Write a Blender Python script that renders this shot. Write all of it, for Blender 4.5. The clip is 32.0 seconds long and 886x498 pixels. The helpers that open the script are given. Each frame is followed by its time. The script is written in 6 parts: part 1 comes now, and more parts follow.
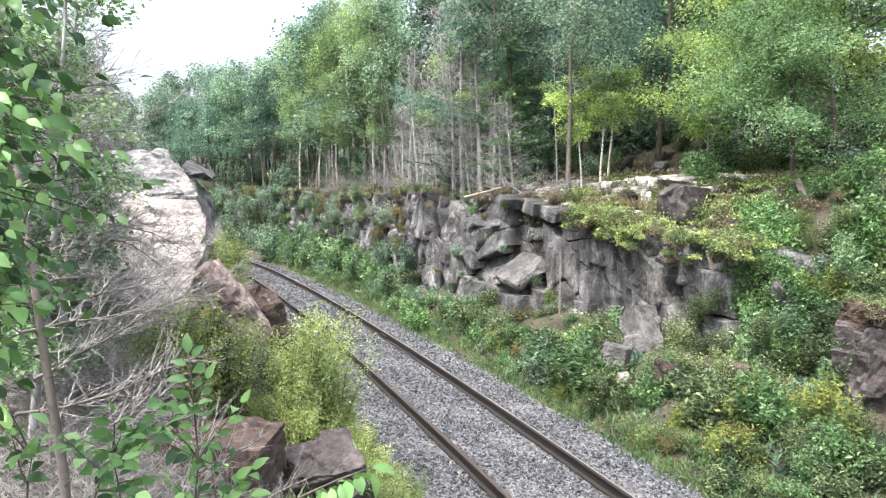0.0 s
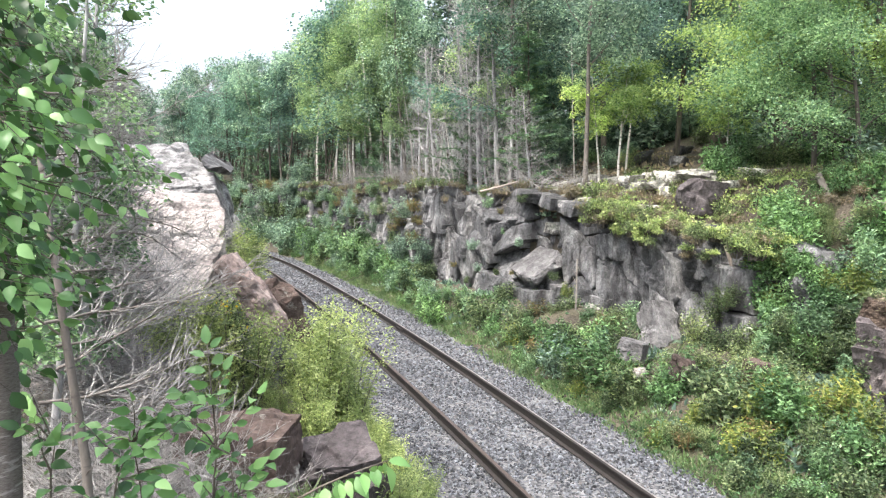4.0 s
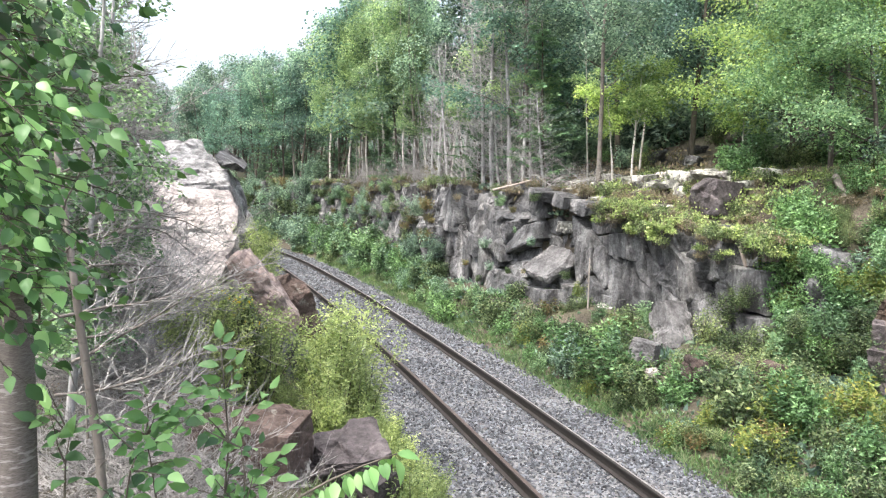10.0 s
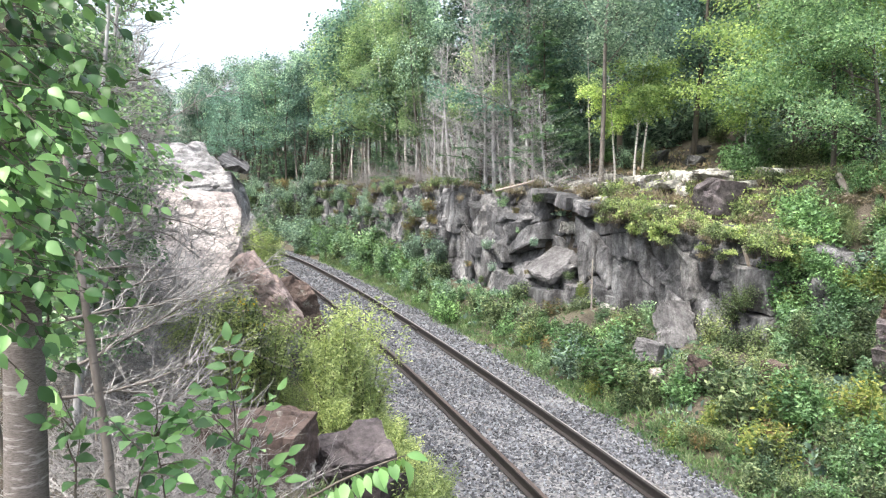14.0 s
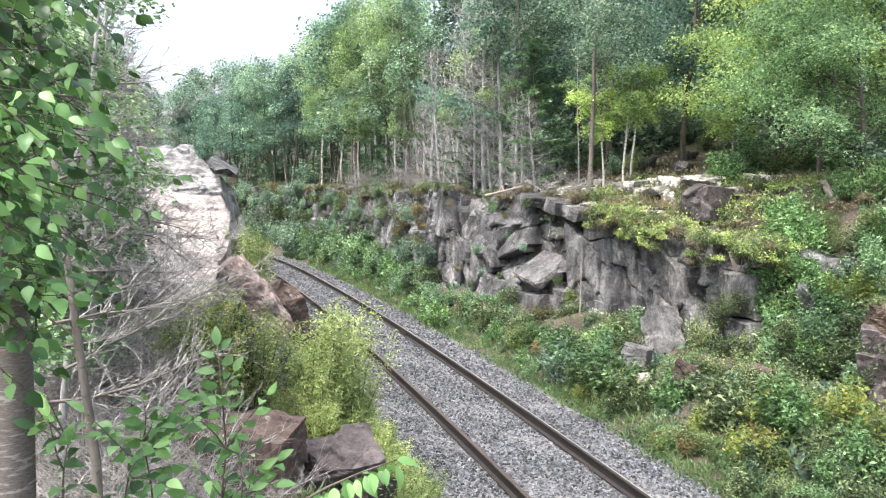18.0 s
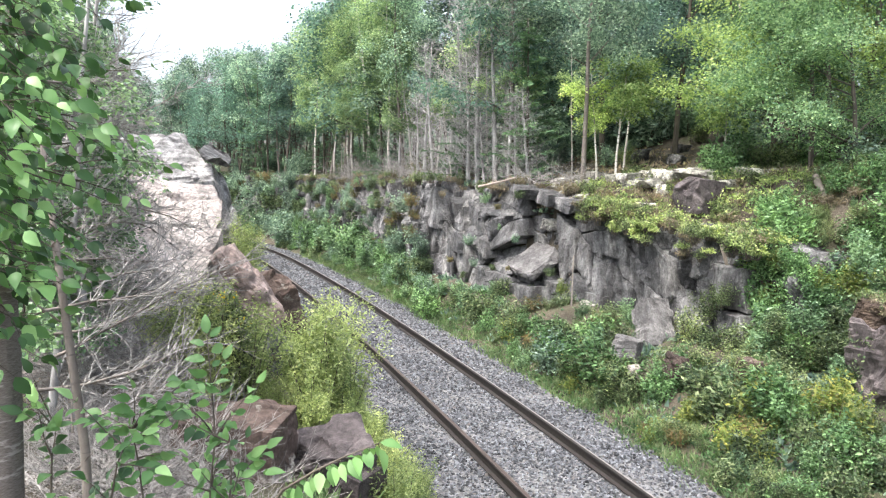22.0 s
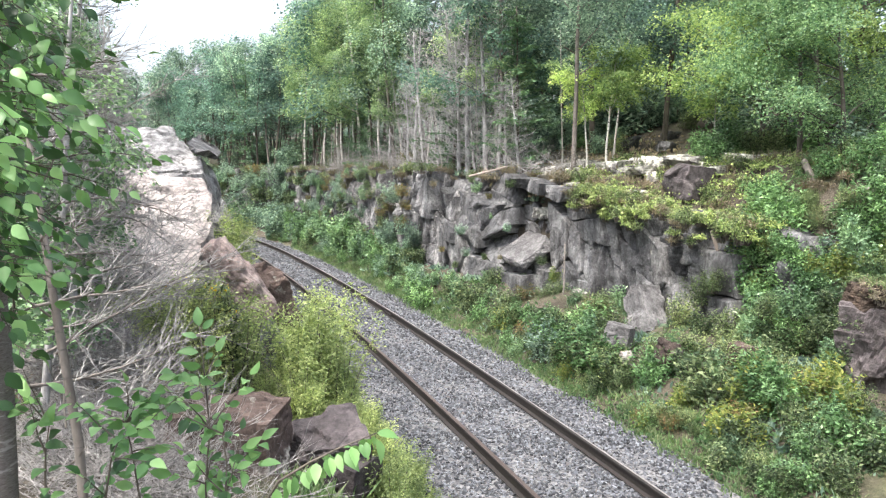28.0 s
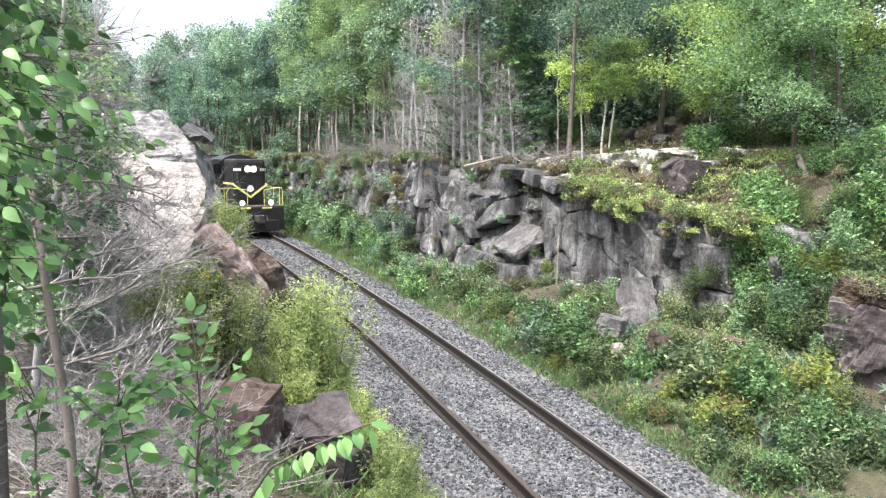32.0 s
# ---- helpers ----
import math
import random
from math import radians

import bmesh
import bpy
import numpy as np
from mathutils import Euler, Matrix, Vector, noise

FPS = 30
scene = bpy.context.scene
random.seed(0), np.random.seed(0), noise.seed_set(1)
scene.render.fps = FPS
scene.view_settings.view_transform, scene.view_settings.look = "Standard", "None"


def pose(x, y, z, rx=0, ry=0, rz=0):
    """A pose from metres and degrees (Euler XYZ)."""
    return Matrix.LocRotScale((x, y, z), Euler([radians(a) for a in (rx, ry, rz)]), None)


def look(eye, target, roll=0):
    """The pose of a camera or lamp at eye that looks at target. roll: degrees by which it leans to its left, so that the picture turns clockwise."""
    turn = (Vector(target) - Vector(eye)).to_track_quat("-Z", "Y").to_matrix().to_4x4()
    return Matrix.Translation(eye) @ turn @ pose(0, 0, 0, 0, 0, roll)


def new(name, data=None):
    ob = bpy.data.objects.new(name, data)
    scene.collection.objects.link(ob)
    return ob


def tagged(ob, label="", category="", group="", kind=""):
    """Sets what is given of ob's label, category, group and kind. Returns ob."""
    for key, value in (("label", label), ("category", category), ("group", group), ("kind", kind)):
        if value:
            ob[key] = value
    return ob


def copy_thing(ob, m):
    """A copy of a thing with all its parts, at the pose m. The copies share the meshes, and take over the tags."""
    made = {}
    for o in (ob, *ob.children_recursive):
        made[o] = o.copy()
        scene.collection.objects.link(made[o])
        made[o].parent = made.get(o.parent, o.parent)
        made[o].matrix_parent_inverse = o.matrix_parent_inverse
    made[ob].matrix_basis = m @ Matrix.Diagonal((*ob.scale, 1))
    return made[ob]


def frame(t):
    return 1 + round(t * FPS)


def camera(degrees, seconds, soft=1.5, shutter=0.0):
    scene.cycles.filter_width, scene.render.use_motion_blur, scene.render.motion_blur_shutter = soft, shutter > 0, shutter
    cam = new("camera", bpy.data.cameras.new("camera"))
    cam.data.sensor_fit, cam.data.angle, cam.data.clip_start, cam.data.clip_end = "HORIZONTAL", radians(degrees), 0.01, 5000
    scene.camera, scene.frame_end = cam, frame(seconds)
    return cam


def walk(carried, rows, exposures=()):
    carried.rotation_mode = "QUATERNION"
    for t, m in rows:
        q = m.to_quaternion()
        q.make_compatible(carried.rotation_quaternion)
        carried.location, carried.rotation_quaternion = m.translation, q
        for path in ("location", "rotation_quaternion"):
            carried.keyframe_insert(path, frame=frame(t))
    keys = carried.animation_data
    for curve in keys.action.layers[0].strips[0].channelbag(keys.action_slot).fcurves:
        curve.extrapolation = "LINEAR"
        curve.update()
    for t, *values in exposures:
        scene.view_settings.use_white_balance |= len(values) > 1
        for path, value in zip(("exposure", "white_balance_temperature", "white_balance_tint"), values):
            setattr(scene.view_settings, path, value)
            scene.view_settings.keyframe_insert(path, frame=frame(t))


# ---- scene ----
# ---- camera and its walk ----
PATH = [
    (0.0, -0.003, 0.012, 4.034, 84.956, 0.498, -2.243),
    (0.5, -0.002, 0.010, 4.034, 84.878, 0.447, -2.059),
    (1.0, -0.001, 0.008, 4.035, 84.930, 0.475, -1.808),
    (1.5, -0.000, 0.005, 4.037, 85.007, 0.402, -1.438),
    (2.0, -0.000, 0.002, 4.038, 84.871, 0.337, -1.071),
    (2.5, 0.000, 0.001, 4.037, 84.698, 0.355, -0.831),
    (3.0, 0.000, 0.001, 4.037, 84.645, 0.430, -0.805),
    (3.5, 0.001, 0.001, 4.036, 84.616, 0.448, -0.829),
    (5.5, -0.002, 0.003, 4.030, 83.733, -0.108, -0.759),
    (6.0, -0.003, 0.002, 4.030, 83.611, -0.256, -0.649),
    (6.5, -0.005, 0.003, 4.030, 83.597, -0.433, -0.522),
    (7.0, -0.006, 0.005, 4.031, 83.700, -0.351, -0.440),
    (7.5, -0.006, 0.006, 4.030, 83.804, -0.240, -0.391),
    (8.0, -0.005, 0.006, 4.030, 83.932, -0.144, -0.265),
    (8.5, -0.004, 0.005, 4.030, 84.041, -0.025, -0.126),
    (9.0, -0.003, 0.004, 4.030, 84.200, 0.000, 0.000),
    (9.5, -0.003, 0.004, 4.029, 84.265, 0.019, 0.105),
    (10.0, -0.002, 0.003, 4.029, 84.330, -0.016, 0.212),
    (10.5, -0.002, 0.002, 4.028, 84.372, 0.112, 0.290),
    (11.0, -0.002, 0.001, 4.028, 84.421, 0.193, 0.323),
    (11.5, -0.004, 0.001, 4.028, 84.454, 0.267, 0.364),
    (12.0, -0.007, 0.001, 4.028, 84.438, 0.248, 0.355),
    (12.5, -0.010, 0.001, 4.029, 84.376, 0.187, 0.381),
    (13.0, -0.012, -0.002, 4.030, 84.365, 0.279, 0.390),
    (13.5, -0.015, -0.007, 4.032, 84.355, 0.247, 0.405),
    (14.0, -0.017, -0.012, 4.033, 84.412, 0.272, 0.390),
    (14.5, -0.018, -0.016, 4.035, 84.578, 0.027, 0.387),
    (16.5, -0.022, -0.024, 4.041, 84.916, -0.049, -0.256),
    (17.0, -0.022, -0.024, 4.040, 84.936, -0.018, -0.413),
    (17.5, -0.022, -0.024, 4.039, 84.883, -0.106, -0.454),
    (18.0, -0.022, -0.024, 4.038, 84.777, -0.041, -0.501),
    (18.5, -0.020, -0.025, 4.037, 84.536, -0.018, -0.569),
    (19.0, -0.018, -0.027, 4.036, 84.384, -0.031, -0.645),
    (19.5, -0.016, -0.028, 4.035, 84.277, 0.061, -0.745),
    (20.0, -0.015, -0.028, 4.036, 84.218, -0.010, -0.778),
    (20.5, -0.014, -0.029, 4.036, 84.177, -0.144, -0.816),
    (21.0, -0.013, -0.030, 4.035, 84.144, -0.239, -0.900),
    (21.5, -0.011, -0.031, 4.034, 84.098, -0.507, -0.941),
    (22.0, -0.009, -0.032, 4.033, 84.038, -0.509, -1.045),
    (22.5, -0.006, -0.033, 4.032, 83.983, -0.209, -1.047),
    (23.0, -0.005, -0.034, 4.031, 83.962, -0.055, -1.167),
    (23.5, -0.002, -0.036, 4.032, 83.905, -0.117, -1.129),
    (24.0, -0.001, -0.038, 4.032, 83.828, -0.225, -1.120),
    (24.5, -0.000, -0.039, 4.032, 83.736, -0.299, -1.147),
    (25.0, -0.001, -0.038, 4.032, 83.673, -0.246, -1.177),
    (25.5, -0.003, -0.036, 4.030, 83.627, -0.365, -1.229),
    (27.5, -0.013, -0.028, 4.027, 83.275, 0.249, -1.739),
    (28.0, -0.011, -0.029, 4.026, 83.215, 0.243, -1.835),
    (28.5, -0.010, -0.030, 4.026, 83.167, 0.134, -1.893),
    (29.0, -0.009, -0.030, 4.025, 83.095, 0.117, -1.960),
    (29.5, -0.009, -0.029, 4.025, 82.986, 0.198, -2.025),
    (30.0, -0.009, -0.028, 4.024, 82.901, 0.233, -2.122),
    (30.5, -0.011, -0.027, 4.024, 82.787, 0.020, -2.182),
    (31.0, -0.011, -0.028, 4.024, 82.694, -0.313, -2.172),
    (31.5, -0.012, -0.029, 4.025, 82.467, -0.695, -2.198),
    (32.0, -0.011, -0.030, 4.026, 82.327, -0.758, -2.240),
]
cam = camera(66.3, 32.0, soft=1.2)
walk(cam, [(t, pose(x, y, z, rx, ry, rz)) for t, x, y, z, rx, ry, rz in PATH], exposures=[(0.0, 2.0), (32.0, 2.0)])

# ---- light: a bright overcast sky and a wide, weak sun ----
world = bpy.data.worlds.new("world")
scene.world = world
world.use_nodes = True
wn, wl = world.node_tree.nodes, world.node_tree.links
SKY_SUN_ELEVATION, SKY_SUN_TURN = radians(66), radians(-130)
sky = wn.new("ShaderNodeTexSky")
sky.sky_type = "NISHITA"
sky.sun_disc = False
sky.sun_elevation, sky.sun_rotation = SKY_SUN_ELEVATION, SKY_SUN_TURN
sky.air_density, sky.dust_density, sky.ozone_density = 1.0, 6.0, 1.0
grey = wn.new("ShaderNodeHueSaturation")
grey.inputs["Saturation"].default_value = 0.62
wl.new(sky.outputs[0], grey.inputs["Color"])
wl.new(grey.outputs[0], wn["Background"].inputs["Color"])
wn["Background"].inputs["Strength"].default_value = 0.15
sun = new("sun", bpy.data.lights.new("sun", "SUN"))
sun.data.energy, sun.data.angle, sun.data.color = 1.3, radians(25), (1.0, 0.96, 0.9)
sun.matrix_world = look((-6, -5, 18), (0, 0, 0))

# ---- materials ----


def material(name, rough=0.8, metal=0.0, spec=0.3):
    m = bpy.data.materials.new(name)
    m.use_nodes = True
    b = m.node_tree.nodes["Principled BSDF"]
    b.inputs["Roughness"].default_value = rough
    b.inputs["Metallic"].default_value = metal
    b.inputs["Specular IOR Level"].default_value = spec
    return m, m.node_tree.nodes, m.node_tree.links, b


def ramp(nodes, stops):
    r = nodes.new("ShaderNodeValToRGB")
    e = r.color_ramp.elements
    while len(e) < len(stops):
        e.new(0.5)
    for k, (p, c) in zip(e, stops):
        k.position, k.color = p, (*c, 1)
    return r


def tex_noise(nodes, links, scale, detail=6, rough=0.6, coord="Object", stretch=None, distort=0.0):
    c = nodes.new("ShaderNodeTexCoord")
    n = nodes.new("ShaderNodeTexNoise")
    n.inputs["Scale"].default_value, n.inputs["Detail"].default_value = scale, detail
    n.inputs["Roughness"].default_value, n.inputs["Distortion"].default_value = rough, distort
    src = c.outputs[coord]
    if stretch:
        mp = nodes.new("ShaderNodeMapping")
        mp.inputs["Scale"].default_value = stretch
        links.new(src, mp.inputs[0])
        src = mp.outputs[0]
    links.new(src, n.inputs["Vector"])
    return n


def mix_rgb(nodes, links, fac, a, b, mode="MIX"):
    m = nodes.new("ShaderNodeMix")
    m.data_type, m.blend_type = "RGBA", mode
    for sock, v in ((m.inputs[0], fac), (m.inputs[6], a), (m.inputs[7], b)):
        if isinstance(v, (int, float)):
            sock.default_value = v
        elif isinstance(v, tuple):
            sock.default_value = (*v, 1)
        else:
            links.new(v, sock)
    return m.outputs[2]


def bump(nodes, links, height, bsdf, strength, distance):
    b = nodes.new("ShaderNodeBump")
    b.inputs["Strength"].default_value, b.inputs["Distance"].default_value = strength, distance
    links.new(height, b.inputs["Height"])
    links.new(b.outputs[0], bsdf.inputs["Normal"])


def rock_material(name, dark, mid, light, lichen=None, streak=0.5, lichen_at=0.62, seams=1.6, chips=6.0):
    m, n, l, b = material(name, 0.85)
    big = tex_noise(n, l, 0.9, 7, 0.62, distort=0.6)
    fine = tex_noise(n, l, 14, 9, 0.7)
    run = tex_noise(n, l, 2.6, 6, 0.65, stretch=(1.0, 1.0, 0.18))
    c1 = ramp(n, [(0.3, dark), (0.5, mid), (0.72, light)])
    l.new(big.outputs[0], c1.inputs[0])
    c2 = ramp(n, [(0.35, (0.35, 0.34, 0.33)), (0.65, (1.25, 1.22, 1.2))])
    l.new(fine.outputs[0], c2.inputs[0])
    col = mix_rgb(n, l, 0.75, c1.outputs[0], c2.outputs[0], "MULTIPLY")
    c3 = ramp(n, [(0.38, (0.3, 0.29, 0.29)), (0.58, (1.15, 1.15, 1.15))])
    l.new(run.outputs[0], c3.inputs[0])
    col = mix_rgb(n, l, streak, col, c3.outputs[0], "MULTIPLY")
    if lichen:
        li = tex_noise(n, l, 3.2, 8, 0.75)
        lr = ramp(n, [(lichen_at, (0, 0, 0)), (lichen_at + 0.08, (1, 1, 1))])
        l.new(li.outputs[0], lr.inputs[0])
        col = mix_rgb(n, l, lr.outputs[0], col, lichen)
    oi = n.new("ShaderNodeObjectInfo")
    tone = ramp(n, [(0.0, (0.66, 0.65, 0.65)), (0.6, (1.0, 0.99, 0.98)), (1.0, (1.3, 1.27, 1.22))])
    l.new(oi.outputs["Random"], tone.inputs[0])
    col = mix_rgb(n, l, 1.0, col, tone.outputs[0], "MULTIPLY")
    # joints: thin dark seams
    warp = tex_noise(n, l, 1.7, 4, 0.6)
    co = n.new("ShaderNodeTexCoord")
    mp = n.new("ShaderNodeMapping")
    mp.inputs["Scale"].default_value = (1.0, 1.0, 0.45)
    l.new(co.outputs["Object"], mp.inputs[0])
    wv = mix_rgb(n, l, 0.16, mp.outputs[0], warp.outputs["Color"], "ADD")
    vo = n.new("ShaderNodeTexVoronoi")
    vo.feature = "DISTANCE_TO_EDGE"
    vo.inputs["Scale"].default_value = seams
    l.new(wv, vo.inputs["Vector"])
    sr_ = ramp(n, [(0.0, (0.22, 0.21, 0.2)), (0.02, (1, 1, 1))])
    l.new(vo.outputs["Distance"], sr_.inputs[0])
    col = mix_rgb(n, l, 0.3, col, sr_.outputs[0], "MULTIPLY")
    # angular chips of differing tone and depth
    chip = n.new("ShaderNodeTexVoronoi")
    chip.inputs["Scale"].default_value = chips
    l.new(wv, chip.inputs["Vector"])
    ch = n.new("ShaderNodeSeparateColor")
    l.new(chip.outputs["Color"], ch.inputs[0])
    cr = ramp(n, [(0.0, (0.62, 0.61, 0.61)), (0.5, (0.98, 0.98, 0.98)), (1.0, (1.3, 1.29, 1.27))])
    l.new(ch.outputs[0], cr.inputs[0])
    col = mix_rgb(n, l, 0.55, col, cr.outputs[0], "MULTIPLY")
    # small crusts of pale lichen and dark pits
    sp = tex_noise(n, l, 30, 5, 0.75)
    spr = ramp(n, [(0.34, (0.4, 0.39, 0.38)), (0.42, (1, 1, 1)), (0.6, (1, 1, 1)), (0.68, (1.5, 1.5, 1.46))])
    l.new(sp.outputs[0], spr.inputs[0])
    col = mix_rgb(n, l, 0.8, col, spr.outputs[0], "MULTIPLY")
    l.new(col, b.inputs["Base Color"])
    ad0 = n.new("ShaderNodeMath")
    ad0.operation = "MULTIPLY_ADD"
    ad0.inputs[1].default_value = 0.9
    l.new(ch.outputs[1], ad0.inputs[0])
    l.new(fine.outputs[0], ad0.inputs[2])
    ad = n.new("ShaderNodeMath")
    ad.operation = "ADD"
    l.new(ad0.outputs[0], ad.inputs[0])
    l.new(run.outputs[0], ad.inputs[1])
    bump(n, l, ad.outputs[0], b, 0.85, 0.06)
    return m


def leaf_material(name, shades, translucent=0.42, rough=0.5):
    m, n, l, b = material(name, rough, spec=0.25)
    g = n.new("ShaderNodeNewGeometry")
    o = n.new("ShaderNodeObjectInfo")
    r = ramp(n, [(i / max(1, len(shades) - 1), c) for i, c in enumerate(shades)])
    l.new(g.outputs["Random Per Island"], r.inputs[0])
    hs = n.new("ShaderNodeHueSaturation")
    mr = n.new("ShaderNodeMapRange")
    mr.inputs["To Min"].default_value, mr.inputs["To Max"].default_value = 0.62, 1.42
    l.new(o.outputs["Random"], mr.inputs[0])
    l.new(mr.outputs[0], hs.inputs["Value"])
    mh = n.new("ShaderNodeMapRange")
    mh.inputs["To Min"].default_value, mh.inputs["To Max"].default_value = 0.512, 0.485
    l.new(o.outputs["Random"], mh.inputs[0])
    l.new(mh.outputs[0], hs.inputs["Hue"])
    # clump-wide noise colours cool shade and warm light into the leaves
    clump_noise = tex_noise(n, l, 1.6, 3, 0.6)
    clump_shade = ramp(n, [(0.34, (0.6, 0.65, 0.7)), (0.5, (1.0, 1.0, 1.0)), (0.66, (1.3, 1.28, 1.18))])
    l.new(clump_noise.outputs[0], clump_shade.inputs[0])
    l.new(mix_rgb(n, l, 0.85, r.outputs[0], clump_shade.outputs[0], "MULTIPLY"), hs.inputs["Color"])
    l.new(hs.outputs[0], b.inputs["Base Color"])
    t = n.new("ShaderNodeBsdfTranslucent")
    tint = mix_rgb(n, l, 1.0, hs.outputs[0], (1.25, 1.25, 0.85), "MULTIPLY")
    l.new(tint, t.inputs[0])
    mx = n.new("ShaderNodeMixShader")
    mx.inputs[0].default_value = translucent
    l.new(b.outputs[0], mx.inputs[1])
    l.new(t.outputs[0], mx.inputs[2])
    l.new(mx.outputs[0], n["Material Output"].inputs[0])
    return m


def bark_material(name, dark, light, mark=None, scale=9):
    m, n, l, b = material(name, 0.9)
    a = tex_noise(n, l, scale, 7, 0.7, stretch=(1, 1, 0.25))
    r = ramp(n, [(0.35, dark), (0.65, light)])
    l.new(a.outputs[0], r.inputs[0])
    col = r.outputs[0]
    if mark:
        k = tex_noise(n, l, 6, 4, 0.6, stretch=(0.6, 0.6, 4.0))
        kr = ramp(n, [(0.58, (0, 0, 0)), (0.63, (1, 1, 1))])
        l.new(k.outputs[0], kr.inputs[0])
        col = mix_rgb(n, l, kr.outputs[0], col, mark)
    l.new(col, b.inputs["Base Color"])
    bump(n, l, a.outputs[0], b, 0.6, 0.01)
    return m


def plain(name, color, rough=0.6, metal=0.0, vary=0.25, scale=6, spec=0.4):
    m, n, l, b = material(name, rough, metal, spec)
    a = tex_noise(n, l, scale, 6, 0.65)
    r = ramp(n, [(0.3, tuple(c * (1 - vary) for c in color)), (0.7, tuple(min(1, c * (1 + vary)) for c in color))])
    l.new(a.outputs[0], r.inputs[0])
    l.new(r.outputs[0], b.inputs["Base Color"])
    bump(n, l, a.outputs[0], b, 0.15, 0.003)
    return m


def glow(name, color, strength):
    m, n, l, b = material(name, 0.3)
    b.inputs["Base Color"].default_value = (*color, 1)
    b.inputs["Emission Color"].default_value = (*color, 1)
    b.inputs["Emission Strength"].default_value = strength
    return m


ROCK_GREY = rock_material("grey_fractured_rock", (0.046, 0.048, 0.052), (0.140, 0.146, 0.154), (0.350, 0.357, 0.365), (0.3, 0.31, 0.27), 0.9)
ROCK_PALE = rock_material("pale_granite", (0.34, 0.31, 0.3), (0.54, 0.5, 0.48), (0.70, 0.67, 0.655), (0.15, 0.145, 0.14), 0.6, 0.55)
ROCK_DOME = rock_material("streaked_granite", (0.16, 0.166, 0.172), (0.36, 0.37, 0.378), (0.60, 0.61, 0.612), (0.11, 0.108, 0.106), 0.95, 0.55, 1.6, 5.0)
ROCK_PINK = rock_material("pink_granite", (0.22, 0.165, 0.15), (0.39, 0.315, 0.295), (0.52, 0.45, 0.43), (0.24, 0.23, 0.21), 0.4, 0.64)
ROCK_BROWN = rock_material("brown_rock", (0.058, 0.045, 0.04), (0.115, 0.086, 0.076), (0.18, 0.145, 0.13), (0.27, 0.26, 0.235), 0.35, 0.56)
ROCK_VIOLET = rock_material("dark_violet_rock", (0.062, 0.056, 0.059), (0.11, 0.098, 0.103), (0.19, 0.172, 0.178), None, 0.3, 0.62, 0.55)
EARTH = rock_material("dark_earth", (0.016, 0.012, 0.01), (0.038, 0.028, 0.022), (0.085, 0.064, 0.05), None, 0.5)
ROCK_SCREE = rock_material("pale_scree_rock", (0.1, 0.1, 0.104), (0.18, 0.182, 0.188), (0.27, 0.273, 0.28), (0.12, 0.12, 0.12), 0.5)
ROCK_LICHEN = rock_material("lichen_rock", (0.1, 0.098, 0.094), (0.21, 0.207, 0.2), (0.36, 0.355, 0.34), (0.48, 0.48, 0.43), 0.2, 0.45)

# soil with grass, moss and leaf litter
GROUND, n_, l_, b_ = material("forest_ground", 0.95)
g1 = tex_noise(n_, l_, 0.7, 6, 0.6)
g2 = tex_noise(n_, l_, 18, 8, 0.7)
gr1 = ramp(n_, [(0.35, (0.05, 0.042, 0.036)), (0.5, (0.075, 0.066, 0.053)), (0.68, (0.062, 0.072, 0.038))])
gr2 = ramp(n_, [(0.3, (0.4, 0.4, 0.4)), (0.7, (1.5, 1.45, 1.3))])
l_.new(g1.outputs[0], gr1.inputs[0])
l_.new(g2.outputs[0], gr2.inputs[0])
l_.new(mix_rgb(n_, l_, 0.9, gr1.outputs[0], gr2.outputs[0], "MULTIPLY"), b_.inputs["Base Color"])
bump(n_, l_, g2.outputs[0], b_, 0.8, 0.05)

BALLAST_BED, n_, l_, b_ = material("ballast_bed", 0.95)
v_ = n_.new("ShaderNodeTexVoronoi")
v_.inputs["Scale"].default_value = 22
c_ = n_.new("ShaderNodeTexCoord")
l_.new(c_.outputs["Object"], v_.inputs["Vector"])
br = ramp(n_, [(0.0, (0.04, 0.04, 0.041)), (1.0, (0.2, 0.2, 0.206))])
l_.new(v_.outputs["Color"], br.inputs[0])
l_.new(br.outputs[0], b_.inputs["Base Color"])
bump(n_, l_, v_.outputs["Distance"], b_, 1.0, 0.03)

STONE, n_, l_, b_ = material("ballast_stone", 0.85)
gi = n_.new("ShaderNodeNewGeometry")
sr = ramp(n_, [(0.0, (0.05, 0.048, 0.05)), (0.35, (0.14, 0.135, 0.138)), (0.75, (0.27, 0.262, 0.27)), (0.97, (0.46, 0.45, 0.45)), (1.0, (0.24, 0.19, 0.16))])
l_.new(gi.outputs["Random Per Island"], sr.inputs[0])
s2 = tex_noise(n_, l_, 0.8, 4, 0.6)
sr2 = ramp(n_, [(0.3, (0.325, 0.356, 0.392)), (0.7, (0.49, 0.532, 0.578))])
l_.new(s2.outputs[0], sr2.inputs[0])
l_.new(mix_rgb(n_, l_, 1.0, sr.outputs[0], sr2.outputs[0], "MULTIPLY"), b_.inputs["Base Color"])

RAIL_SIDE = plain("rusty_rail_side", (0.017, 0.014, 0.013), 0.8, 0.0, 0.4, 20)
RAIL_TOP = plain("worn_rail_head", (0.2, 0.19, 0.185), 0.5, 0.35, 0.15, 30)
RAIL_DULL = plain("dull_rail_head", (0.075, 0.058, 0.052), 0.5, 0.3, 0.3, 30)
TIE = bark_material("weathered_tie", (0.045, 0.04, 0.037), (0.12, 0.11, 0.103))

